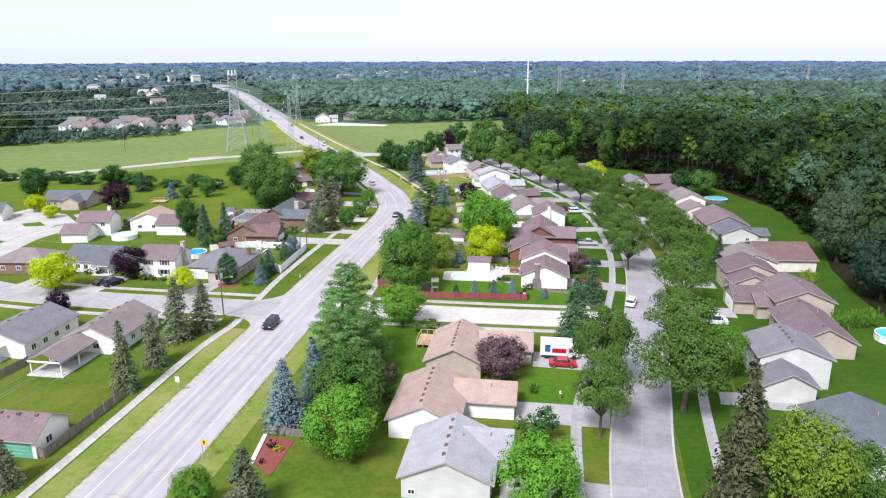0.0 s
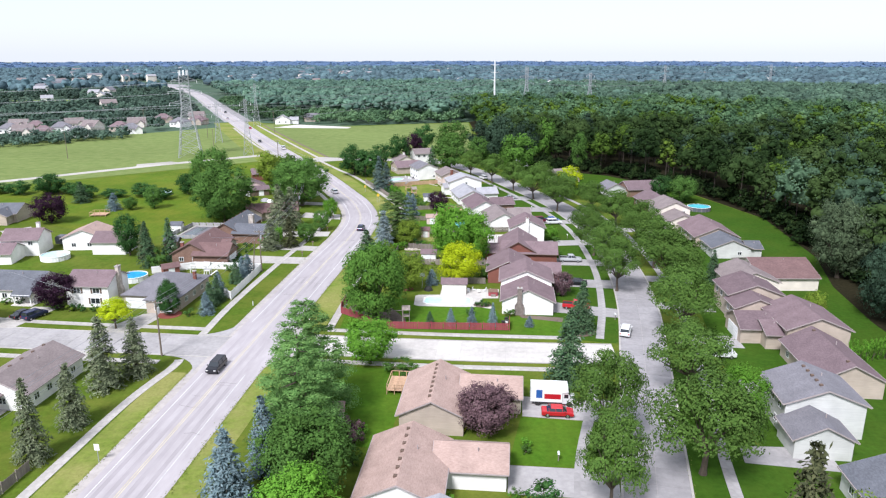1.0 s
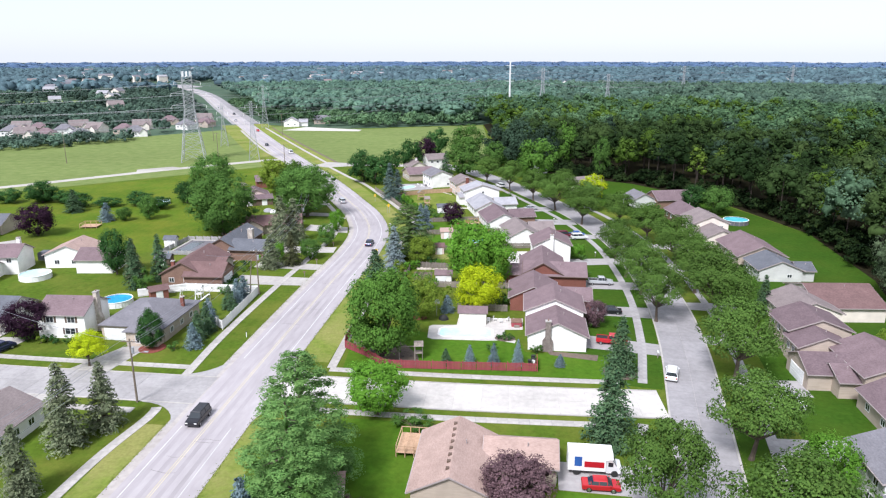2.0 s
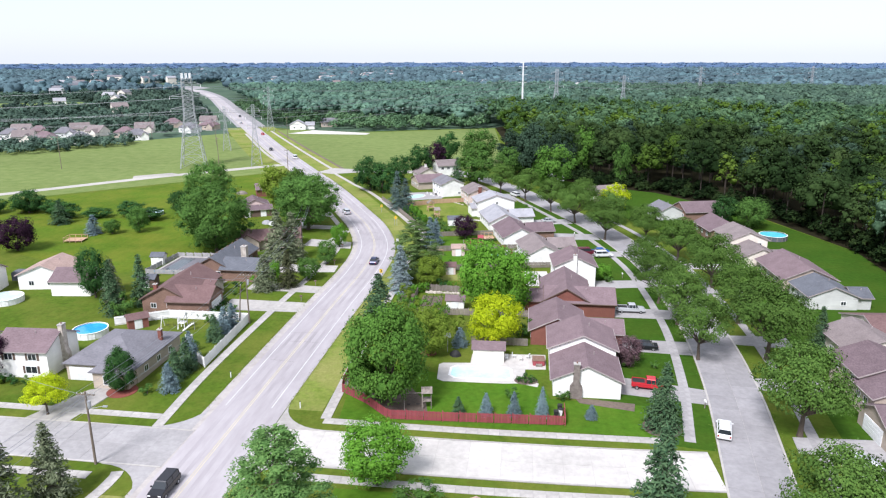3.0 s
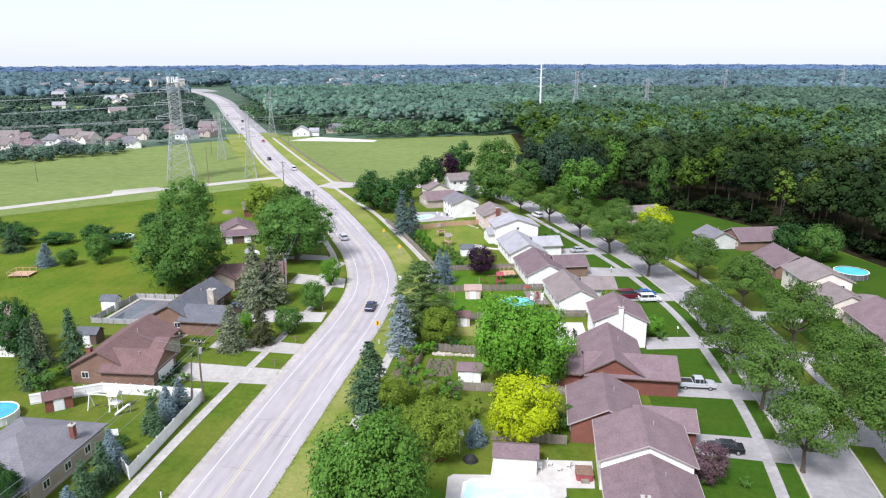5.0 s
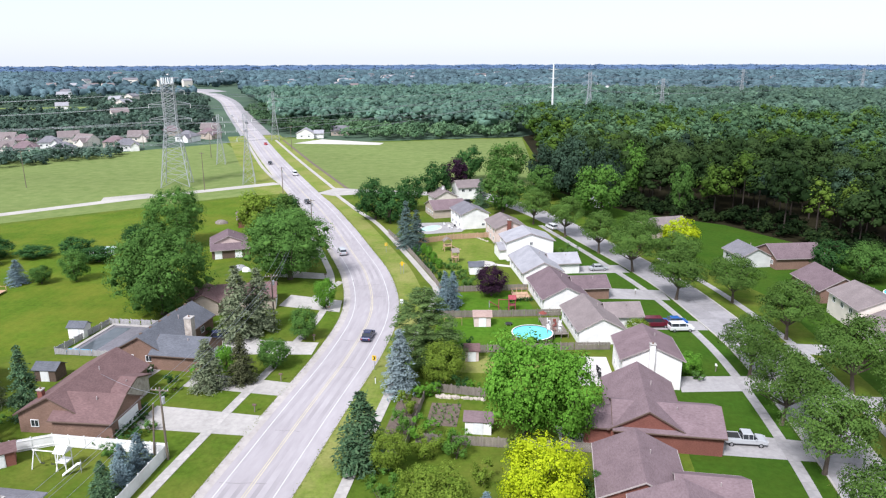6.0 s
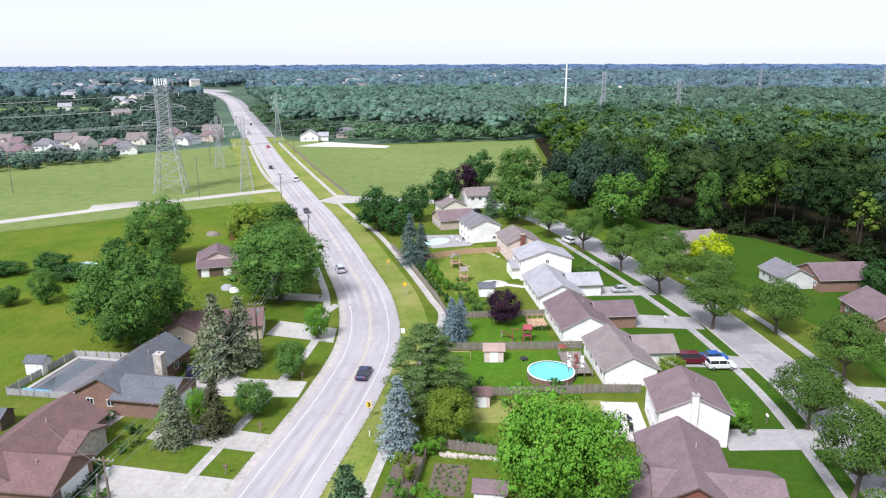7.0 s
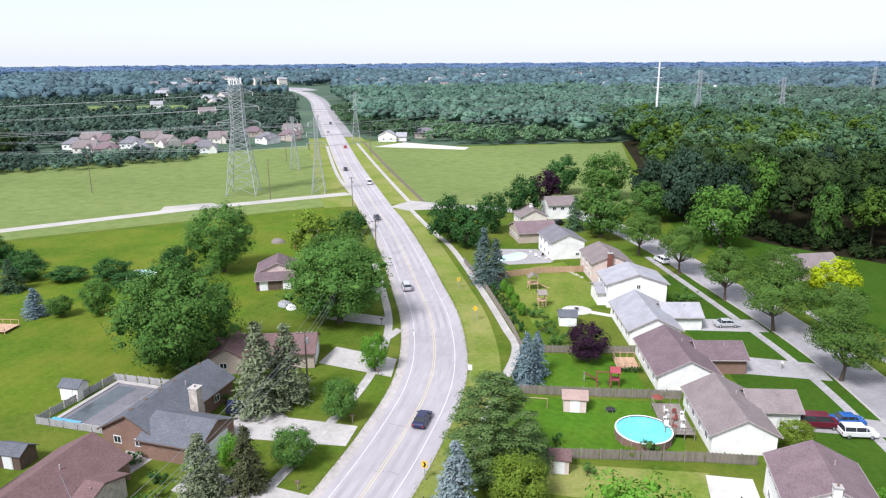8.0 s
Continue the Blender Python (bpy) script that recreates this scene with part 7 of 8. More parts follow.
def heap(x, y, r, mat, label, name="covered_heap"):
    """A low uneven heap under a sheet."""
    ob = tagged(new(name), label, "heap")
    ob.matrix_basis = pose(x, y, 0)
    v = [(math.cos(t) * r * k * (1 + 0.2 * math.sin(3 * t)), math.sin(t) * r * k * 0.7, z) for k, z in ((1.0, -0.05), (0.85, 0.5), (0.45, 0.85 + 0.1 * r)) for t in [2 * math.pi * i / 9 for i in range(9)]] + [(0.1, 0, 1.0 + 0.12 * r)]
    part("cover", Geo().add(v, [(9 * k + i, 9 * k + (i + 1) % 9, 9 * k + 9 + (i + 1) % 9, 9 * k + 9 + i) for k in range(2) for i in range(9)] + [(18 + i, 18 + (i + 1) % 9, 27) for i in range(9)]), mat, ob)


heap(-89.6, 251.6, 1.8, ROOF_SILVER, "silver grey sheet over garden clutter")
heap(-87.4, 250.2, 1.2, TRIM, "white sheet over garden clutter")
shed(-95.4, 188.6, 5, 3.6, 2.8, 2.0, ROOF_SLATE, DARK_TRIM, "low dark garden shed behind a brick house")
heap(-20.8, 160.8, 1.0, BLACK, "black covered grill beside a hoop")
heap(-117.0, 297.0, 2.2, WOOD_GREY, "heap of weathered timber")

# planting and small garden things
bush(-34.6, 77.4, 1.1, 0.8, LEAF_PLUM, "small maroon shrub in red mulch")
bush(-33.4, 76.6, 0.8, 0.65, LEAF_LIME, "small yellow shrub in red mulch")
bush(-34.4, 73.6, 0.7, 0.5, LEAF_PLUM, "small maroon shrub in red mulch")
plant("round", 1.6, 221.0, 4.2, 2.4, LEAF_OLIVE, "weeping olive green shrub beside a house", "bush", "weeping_shrub")
bush(-79.8, 98.9, 1.0, 0.9, LEAF_MID, "clipped shrub beside a porch")
bush(-78.2, 99.4, 0.9, 0.8, LEAF_LIME, "clipped yellow shrub beside a porch")
for i, (px, py) in enumerate(((-0.8, 97.6), (-0.6, 99.4), (-2.0, 88.0), (-2.4, 86.8), (12.6, 160.2), (-22.8, 100.4))):
    bush(px, py, 1.3, 0.9, LEAF_BRIGHT if i % 2 else LEAF_MID, "clipped shrub beside a house wall")

rng_r = random.Random(9)
ROCK = shape("stone", Geo().add([(a * 0.5 * q, b * 0.5 * q, z) for q, z in ((1, 0), (0.9, 0.3), (0.45, 0.46)) for a, b in ((1, 0.2), (0.4, 0.9), (-0.6, 0.8), (-1, -0.1), (-0.3, -0.9), (0.7, -0.7))],
                              [tuple(range(6))[::-1], tuple(range(12, 18))] + [(6 * k + i, 6 * k + (i + 1) % 6, 6 * k + 6 + (i + 1) % 6, 6 * k + 6 + i) for k in range(2) for i in range(6)]))
ROCK.materials.append(STONE)


def rock_row(x0, y0, x1, y1, n, size, label):
    """A low row of loose field stones."""
    ob = thing("stone_row", pose(x0, y0, 0), label, "stones")
    for i in range(n):
        u = i / max(1, n - 1)
        q = new("stone", ROCK)
        q.parent = ob
        s = size * rng_r.uniform(0.7, 1.3)
        q.matrix_basis = Matrix.LocRotScale(((x1 - x0) * u + rng_r.uniform(-0.15, 0.15), (y1 - y0) * u + rng_r.uniform(-0.15, 0.15), -0.03), Euler((0, 0, rng_r.uniform(0, 6))), (s, s * rng_r.uniform(0.7, 1), s))


rock_row(-36.6, 292.0, -32.2, 287.0, 12, 0.7, "curved row of pale stones before a pink house")
rock_row(-30.6, 193.2, -23.8, 193.4, 16, 0.9, "low row of field stones below a fence")
patch("vegetable_bed", [(-31, 184.6), (-26.6, 184.8), (-26.8, 191.4), (-31.2, 191.2)], SOIL, -0.1, 0.05, "dug vegetable bed of dark soil", "soil")
for i in range(5):
    for j in range(6):
        plant("sprig", -30.5 + 0.85 * i + 0.3 * math.sin(i * 5 + j * 3), 185.4 + 1.05 * j + 0.35 * math.sin(j * 7 + i), 0.5 + 0.25 * ((i + j) % 2), 0.36, LEAF_BRIGHT if i % 2 else LEAF_MID, "leafy vegetable plant in a dug bed", "plant")


def slide(x, y, rot, mat, label):
    ob = thing("garden_slide", pose(x, y, 0, 0, 0, rot), label, "slide")
    part("chute", Geo().prism([(0, 0.1), (1.8, 1.3), (2.2, 1.3), (2.2, 1.2), (1.85, 1.2), (0.05, 0.0)], "y", -0.25, 0.25), mat, ob)
    for s in (-0.22, 0.22):
        part("leg", Geo().tube((2.15, s, -0.05), (2.15, s, 1.6), 0.04, 0.04, 6), STEEL, ob)
    for k in range(4):
        part("rung", Geo().tube((2.15, -0.22, 0.25 + 0.28 * k), (2.15, 0.22, 0.25 + 0.28 * k), 0.025, 0.025, 5), STEEL, ob)


slide(-73.2, 165.6, 30, TRIM, "white garden slide behind a fence")
slide(-24.6, 234.2, 200, RED_MULCH, "small red slide on a back lawn")
shed(-106.4, 183.9, 5, 3.2, 2.6, 2.1, ROOF_SLATE, WALL_GREY, "grey garden shed with a dark roof")
patch("footway", [(-65.2, 234.6), (-63.4, 234.2), (-61.4, 245.4), (-63.0, 246.2)], CONCRETE, -0.1, 0.03, "short curved strip of concrete path", "path")

for gx, gy, tall, wide in ((-77.6, 189.6, 1.5, 1.3), (-71.4, 179.8, 1.3, 1.1), (-71.2, 177.6, 1.4, 1.2), (-71.8, 175.2, 1.6, 1.3), (-72.6, 172.4, 1.4, 1.2), (-73.0, 182.6, 1.2, 1.0)):
    bush(gx, gy, tall, wide, LEAF_DEEP, "round clipped dark shrub before a brick house")
patch("patio", [(-82.6, 191.0), (-78.2, 190.8), (-77.4, 197.2), (-82.2, 197.6)], CONCRETE, -0.1, 0.035, "square concrete patio between two houses", "patio")
prop = thing("utility_pole", pose(-64.6, 171.7, 0), "leaning wooden prop pole beside a utility pole", "pole", "utility poles")
part("pole", Geo().tube((0, 0, -0.4), (1.0, -0.3, 7.6), 0.14, 0.1, 8), POLE_WOOD, prop)
part("cap", Geo().tube((1.0, -0.3, 7.6), (1.01, -0.3, 7.68), 0.115, 0.115, 8), STEEL, prop)

rng_g = random.Random(44)
for i in range(26):
    gx, gy = rng_g.uniform(-33.5, -9.5), rng_g.choice((179.2, 181.2, 193.2, 195.6, 207.6, 213.6)) + rng_g.uniform(-0.5, 0.5)
    bush(gx, gy, rng_g.uniform(1.2, 3.0), rng_g.uniform(0.8, 1.7), (LEAF_MID, LEAF_BRIGHT, LEAF_DEEP, LEAF_OLIVE)[i % 4], "loose garden shrub beside a board fence")
for i, (gx, gy, gh, gr) in enumerate(((-34.2, 186.5, 4.5, 1.8), (-33.8, 182.0, 4.0, 1.7), (-29.6, 176.5, 4.2, 2.2), (-25.5, 177.0, 3.6, 1.9), (-21.4, 171.8, 3.4, 1.8), (-32.4, 165.2, 4.6, 2.4), (-29.4, 168.8, 4.2, 2.2))):
    bush(gx, gy, gh, gr, (LEAF_OLIVE, LEAF_LINDEN)[i % 2], "tall loose shrub at the end of a garden")
for i, (gx, gy) in enumerate(((-94.6, 141.6), (-91.6, 141.2), (-89.0, 141.4), (-86.8, 141.8), (-74.4, 156.4), (-71.4, 180.4), (-72.2, 186.8), (-71.4, 188.8), (-78.6, 208.8), (-77.2, 211.6), (-69.4, 222.0), (-104.6, 144.2), (-107.4, 144.0), (-110.6, 144.0))):
    bush(gx, gy, 1.5, 1.1, (LEAF_MID, LEAF_OLIVE, LEAF_DEEP)[i % 3], "clipped shrub beside a house wall")

# ---- vehicles ----
def car_paint(name, colour):
    return plain(name, colour, 0.25, 0.2, 0.6)


RED, MAROON, NAVY, SILVER, WHITE, DARK, BLUEP = (car_paint(n, c) for n, c in (("red paint", (0.5, 0.02, 0.03)), ("maroon paint", (0.13, 0.012, 0.03)), ("navy paint", (0.02, 0.025, 0.075)), ("silver paint", (0.5, 0.51, 0.53)), ("white paint", (0.78, 0.78, 0.78)), ("black paint", (0.02, 0.02, 0.025)), ("blue paint", (0.03, 0.12, 0.4))))


def vehicle(x, y, rot, paint, kind, label):
    """A car along local x, nose at +x, with cabin, glass, wheels and lights."""
    L, W = {"sedan": (4.6, 1.8), "suv": (4.7, 1.9), "pickup": (5.5, 1.95), "van": (5.2, 2.0)}[kind]
    low, belt, top = {"sedan": (0.28, 0.92, 1.45), "suv": (0.34, 1.08, 1.74), "pickup": (0.42, 1.1, 1.82), "van": (0.32, 1.15, 2.0)}[kind]
    ob = thing({"sedan": "car", "suv": "car", "pickup": "pickup_truck", "van": "van"}[kind], pose(x, y, 0.05, 0, 0, rot), label, "car", "vehicles")
    h, w = L / 2, W / 2
    hood = 0.22 * L
    prof = [(-h, low + 0.12), (-h + 0.12, low), (h - 0.12, low), (h, low + 0.14), (h - 0.04, belt - 0.22), (h - hood * 0.3, belt - 0.1), (h - hood, belt), (-h + 0.1, belt), (-h, belt - 0.16)]
    me = shape("body", Geo().prism(prof, "y", -w, w))
    bm = bmesh.new()
    bm.from_mesh(me)
    bmesh.ops.bevel(bm, geom=[e for e in bm.edges if abs(e.verts[0].co.y) > w - 0.01 and abs(e.verts[1].co.y - e.verts[0].co.y) < 0.01], offset=0.09, segments=2, affect="EDGES", profile=0.5)
    bm.to_mesh(me)
    bm.free()
    part("body", me, paint, ob)
    a, b = {"sedan": (-h + 0.75, h - hood), "suv": (-h + 0.12, h - hood), "pickup": (-h + 2.1, h - hood - 0.1), "van": (-h + 0.08, h - hood * 0.75)}[kind]
    slope_r = {"sedan": 0.75, "suv": 0.25, "pickup": 0.2, "van": 0.1}[kind]
    def cabin(z0, z1, inset0, inset1, grow):
        f = lambda z: (z - belt) / (top - belt)
        out = []
        for z, ins in ((z0, inset0), (z1, inset1)):
            t = f(z)
            xa, xb = a + slope_r * t - grow, b - 0.75 * t + grow
            out += [(xa, -w + ins, z), (xb, -w + ins, z), (xb, w - ins, z), (xa, w - ins, z)]
        return Geo().add(out, [(3, 2, 1, 0), (4, 5, 6, 7), (0, 1, 5, 4), (1, 2, 6, 5), (2, 3, 7, 6), (3, 0, 4, 7)])
    part("glass", cabin(belt - 0.02, top - 0.08, 0.08, 0.24, 0.0), GLASS, ob, "dark car windows")
    part("roof", cabin(top - 0.09, top, 0.22, 0.3, 0.06), paint, ob)
    for fx in (a + slope_r * 0.3 + 0.1, (a + b) / 2 - 0.15, b - 0.62):
        for s in (-1, 1):
            part("pillar", Geo().tube((fx, s * (w - 0.09), belt - 0.03), (fx - 0.06, s * (w - 0.23), top - 0.05), 0.05, 0.045, 4), paint, ob)
    if kind == "pickup":
        part("cargo_bed", Geo().box(-h + 0.12, -w + 0.14, belt - 0.02, -h + 2.0, w - 0.14, belt + 0.012), BLACK, ob, "dark open cargo bed")
        for s in (-1, 1):
            part("bed_rail", Geo().box(-h + 0.06, s * (w - 0.1) - 0.05, belt, -h + 2.05, s * (w - 0.1) + 0.05, belt + 0.1), paint, ob)
    for sx in (-h + 0.85, h - 0.9):
        for s in (-1, 1):
            wheel = part("wheel", Geo().tube((sx, s * (w - 0.2), 0.28), (sx, s * (w + 0.01), 0.28), 0.33, 0.33, 14), BLACK, ob, "black tyre")
            part("rim", Geo().tube((sx, s * (w + 0.005), 0.28), (sx, s * (w + 0.025), 0.28), 0.2, 0.18, 10), CHROME, wheel)
    for s in (-1, 1):
        part("headlight", Geo().box(h - 0.1, s * (w - 0.3) - 0.18, belt - 0.36, h + 0.01, s * (w - 0.3) + 0.18, belt - 0.22), LAMP_CLEAR, ob)
        part("tail_light", Geo().box(-h - 0.01, s * (w - 0.2) - 0.1, belt - 0.4, -h + 0.08, s * (w - 0.2) + 0.1, belt - 0.12), LAMP_RED, ob)
        part("mirror", Geo().box(b - 0.35, s * (w + 0.08) - 0.1, belt, b - 0.2, s * (w + 0.08) + 0.1, belt + 0.16), paint, ob)
    return ob


vehicle(-47.2, 214.0, 92, NAVY, "sedan", "dark blue car driving on the main road")
vehicle(-68.9, 268.5, 118, SILVER, "suv", "pale silver car on the bend of the main road")
vehicle(-51.0, 118.0, -90, DARK, "suv", "dark car driving on the main road")
vehicle(-101.0, 331.0, -62, DARK, "sedan", "dark car on the far straight")
vehicle(-128.0, 390.0, 118, WHITE, "van", "white van on the far straight")
vehicle(-152.0, 420.0, -62, DARK, "sedan", "dark car on the far straight")
vehicle(-186.0, 495.0, -62, RED, "sedan", "small red car on the far straight")
vehicle(-232.0, 568.0, 118, SILVER, "sedan", "small pale car on the far straight")
vehicle(-258.0, 627.0, -62, DARK, "suv", "small dark car on the far straight")
vehicle(-301.0, 691.0, 118, WHITE, "suv", "small white car on the far straight")
vehicle(10.3, 226.6, 12, WHITE, "suv", "white car parked on a driveway")
vehicle(5.8, 228.0, 10, MAROON, "van", "maroon minivan parked on a driveway")
vehicle(9.8, 230.0, 12, BLUEP, "sedan", "blue car parked on a driveway")
vehicle(12.0, 186.4, 2, SILVER, "pickup", "silver pickup truck parked on a driveway")
vehicle(10.5, 152.4, -8, RED, "pickup", "red pickup truck parked on a driveway")
vehicle(12.0, 168.0, 178, DARK, "sedan", "dark car parked on a driveway")
vehicle(18.5, 139.8, 76, WHITE, "suv", "white car parked beside the street")
vehicle(4.0, 108.0, 0, RED, "sedan", "red hatchback parked on a driveway")
vehicle(-3.0, 264.0, 18, SILVER, "sedan", "silver car parked on a driveway")
vehicle(-14.5, 305.0, 120, WHITE, "suv", "white car parked beside the street")
vehicle(-99.0, 137.5, 72, DARK, "sedan", "dark car parked under a plum tree")
vehicle(-96.3, 137.2, 72, NAVY, "suv", "dark blue car parked under a plum tree")
vehicle(-73.2, 209.6, 30, NAVY, "suv", "dark blue car parked beside a spruce")
vehicle(33.0, 131.0, 0, WHITE, "van", "white van parked on a driveway")
vehicle(33.5, 134.0, 0, SILVER, "sedan", "silver car parked on a driveway")
vehicle(-44.5, 338.0, 60, DARK, "suv", "dark car parked between houses")
vehicle(-76.5, 256.5, 20, WHITE, "van", "white van parked beside trees")

truck = thing("box_truck", pose(3.4, 111.6, 0.05, 0, 0, 0), "white rental box truck with red and blue side panels", "truck", "vehicles")
part("cargo_box", Geo().box(-3.2, -1.15, 0.7, 1.4, 1.15, 3.1), TRIM, truck, "white cargo box")
part("cab", Geo().prism([(1.45, 0.45), (3.2, 0.45), (3.3, 1.2), (2.7, 1.35), (2.25, 2.1), (1.45, 2.15)], "y", -1.0, 1.0), WHITE, truck)
part("overhang", Geo().prism([(1.4, 2.2), (2.3, 2.35), (2.2, 3.1), (1.4, 3.1)], "y", -1.12, 1.12), TRIM, truck)
part("windscreen", Geo().prism([(2.76, 1.36), (2.34, 2.08), (2.3, 2.06), (2.7, 1.36)], "y", -0.85, 0.85).box(1.7, -1.02, 1.35, 2.3, 1.02, 1.95), GLASS, truck, "dark glass")
for s in (-1, 1):
    part("side_panel", Geo().box(-1.2, s * 1.155 - 0.006, 1.2, 1.2, s * 1.155 + 0.006, 2.0), RED, truck, "red printed panel")
    part("side_panel", Geo().box(-2.4, s * 1.155 - 0.006, 1.3, -1.5, s * 1.155 + 0.006, 2.6), BLUEP, truck, "blue printed panel")
    for sx in (-2.1, 2.5):
        part("wheel", Geo().tube((sx, s * 0.8, 0.4), (sx, s * 1.08, 0.4), 0.43, 0.43, 14), BLACK, truck, "black tyre")

# ---- poles, pylons, wires, signs ----
def wire(points, sag, name="power_line", label="thin sagging power line", r=0.025, parent=None):
    """A hanging line as a thin tube from mast to mast."""
    line, k = [], 12
    for a, b in zip(points, points[1:]):
        a, b = Vector(a), Vector(b)
        line += [a.lerp(b, i / k) - Vector((0, 0, sag * 4 * (i / k) * (1 - i / k))) for i in range(k)]
    g = Geo().pipe(line + [Vector(points[-1])], r)
    ob = part(name, g, WIRE, parent)
    return tagged(ob, label, "cable") if parent is None else ob


def utility_pole(x, y, h, rot, lamp=False):
    ob = thing("utility_pole", pose(x, y, 0, 0, 0, rot), "weathered wooden utility pole with a crossarm", "pole", "utility poles")
    part("pole", Geo().tube((0, 0, -0.5), (0, 0, h), 0.17, 0.11, 8), POLE_WOOD, ob)
    part("crossarm", Geo().box(-1.2, -0.06, h - 0.5, 1.2, 0.06, h - 0.36), POLE_WOOD, ob)
    for s in (-1.1, -0.5, 0.5, 1.1):
        part("insulator", Geo().tube((s, 0, h - 0.36), (s, 0, h - 0.16), 0.05, 0.035, 6), TRIM, ob)
    part("transformer", Geo().tube((0.32, 0, h - 2.2), (0.32, 0, h - 1.3), 0.22, 0.22, 10), STEEL, ob)
    if lamp:
        part("lamp_arm", Geo().tube((0, 0, h - 2.4), (2.2, 0, h - 1.9), 0.04, 0.03, 6).box(2.1, -0.12, h - 1.98, 2.7, 0.12, h - 1.84), STEEL, ob)


POLES = [(-62.6, 122.2), (-62.2, 171.0), (-67.0, 218.0), (-77.0, 256.0), (-84.4, 289.4), (-116.8, 348)]
for i, (x, y) in enumerate(POLES):
    utility_pole(x, y, 10.2, 0 if i < 2 else 25, lamp=i == 0)
for off in (-1.1, 0.5, 1.1):
    wire([(-72.0 + off, 30, 9.3)] + [(x + off, y, 10.0) for x, y in POLES], 0.9)
wire([(-72.0, 30, 7.2)] + [(x, y, 7.6) for x, y in POLES], 1.1)
wire([(-62.4, 122.2, 9.6), (-100, 138, 9.0), (-140, 150, 9)], 0.9)
wire([(-62.6, 171.0, 9.2), (-80, 184, 4.6)], 0.4)


def pylon(x, y, h, rot, base, label, shaft=0.13):
    """A lattice steel tower: four legs, bracing in bays, three pairs of arms."""
    ob = thing("pylon", pose(x, y, 0, 0, 0, rot), label, "pylon", "power pylons")
    waist, thin = 0.62 * h, 1.2 * min(1.0, base / 11 + 0.12)
    def half(z):
        return base / 2 + (base * shaft - base / 2) * (z / waist) if z < waist else base * shaft
    corners = ((-1, -1), (1, -1), (1, 1), (-1, 1))
    levels = [waist * (1 - 0.84 ** i) / (1 - 0.84 ** 9) for i in range(10)] + [waist + (h - waist) * i / 8 for i in range(1, 9)]
    for sx, sy in corners:
        part("leg", Geo().tube((sx * half(0), sy * half(0), -0.3), (sx * half(waist), sy * half(waist), waist), 0.17 * thin, 0.13 * thin, 5).tube((sx * half(waist), sy * half(waist), waist), (sx * half(h), sy * half(h), h), 0.13 * thin, 0.1 * thin, 5), STEEL, ob)
    g = Geo()
    for k in range(4):
        (ax, ay), (bx, by) = corners[k], corners[(k + 1) % 4]
        for z0, z1 in zip(levels, levels[1:]):
            p, q = half(z0), half(z1)
            g.tube((ax * p, ay * p, z0), (bx * q, by * q, z1), 0.07 * thin, 0.07 * thin, 4, False)
            g.tube((bx * p, by * p, z0), (ax * q, ay * q, z1), 0.07 * thin, 0.07 * thin, 4, False)
            g.tube((ax * q, ay * q, z1), (bx * q, by * q, z1), 0.06 * thin, 0.06 * thin, 4, False)
    tagged(part("bracing", g, STEEL, ob), kind="stuff")
    for z in (0.66 * h, 0.8 * h, 0.93 * h):
        for s in (-1, 1):
            reach = base * (0.72 if z < 0.9 * h else 0.55)
            g = Geo()
            for t in (-1, 1):
                g.tube((s * half(z), t * half(z), z), (s * reach, 0, z + 0.1), 0.08 * thin, 0.06 * thin, 4).tube((s * half(z), t * half(z), z + 1.3), (s * reach, 0, z + 0.15), 0.07 * thin, 0.05 * thin, 4)
            part("arm", g, STEEL, ob)
            part("insulator", Geo().tube((s * reach, 0, z), (s * reach, 0, z - 1.4), 0.09, 0.09, 6), TRIM, ob)
    return ob


BIG = pylon(-166.5, 359.0, 40.5, 20, 11.0, "tall lattice steel pylon carrying phone antennas", 0.2)
for i in range(8):
    a = 2 * math.pi * i / 8
    part("antenna", Geo().box(-0.18, -0.1, 0, 0.18, 0.1, 2.6).moved(pose(math.cos(a) * 2.2, math.sin(a) * 2.2, 40.2, 0, 0, math.degrees(a) + 90)), TRIM, BIG, "white antenna panel")
part("antenna_ring", Geo().tube((0, 0, 40.3), (0, 0, 40.6), 2.3, 2.3, 16), STEEL, BIG)
pylon(-138.9, 366.8, 28.4, 20, 5.0, "slender lattice steel pylon beside a path")
pylon(-176, 417, 24, 20, 4.2, "slender lattice steel pylon in a field")
pylon(-190, 520, 30, 20, 5.0, "slender lattice steel pylon beside the road")
pylon(9.3, 640, 40, 10, 8.0, "tall lattice steel pylon above the woods")
pylon(69, 690, 34, 10, 7.0, "tall lattice steel pylon above the woods")
pylon(180, 900, 38, 10, 7.0, "far lattice steel pylon above the woods")
pylon(330, 980, 38, 10, 7.0, "far lattice steel pylon above the woods")
mono = thing("steel_pole", pose(-17.5, 602, 0), "tall pale tapered steel power pole", "pole", "power pylons")
part("pole", Geo().tube((0, 0, -0.5), (0, 0, 46), 0.95, 0.5, 12), TRIM, mono)
for z in (30, 36, 42):
    for s in (-1, 1):
        part("arm", Geo().tube((0, 0, z), (s * 3.4, 0, z + 0.6), 0.16, 0.09, 6), TRIM, mono)
for i, (x, y, h) in enumerate(((-224, 344.5, 15), (-150, 350, 15), (-192, 438, 14), (-160, 470, 14), (-250, 470, 15))):
    pole = thing("field_pole", pose(x, y, 0), "thin pale wooden pole in a mown field", "pole", "utility poles")
    part("pole", Geo().tube((0, 0, -0.5), (0, 0, h), 0.16, 0.1, 7), POLE_WOOD, pole)
    part("crossarm", Geo().box(-1.0, -0.06, h - 0.6, 1.0, 0.06, h - 0.46), POLE_WOOD, pole)
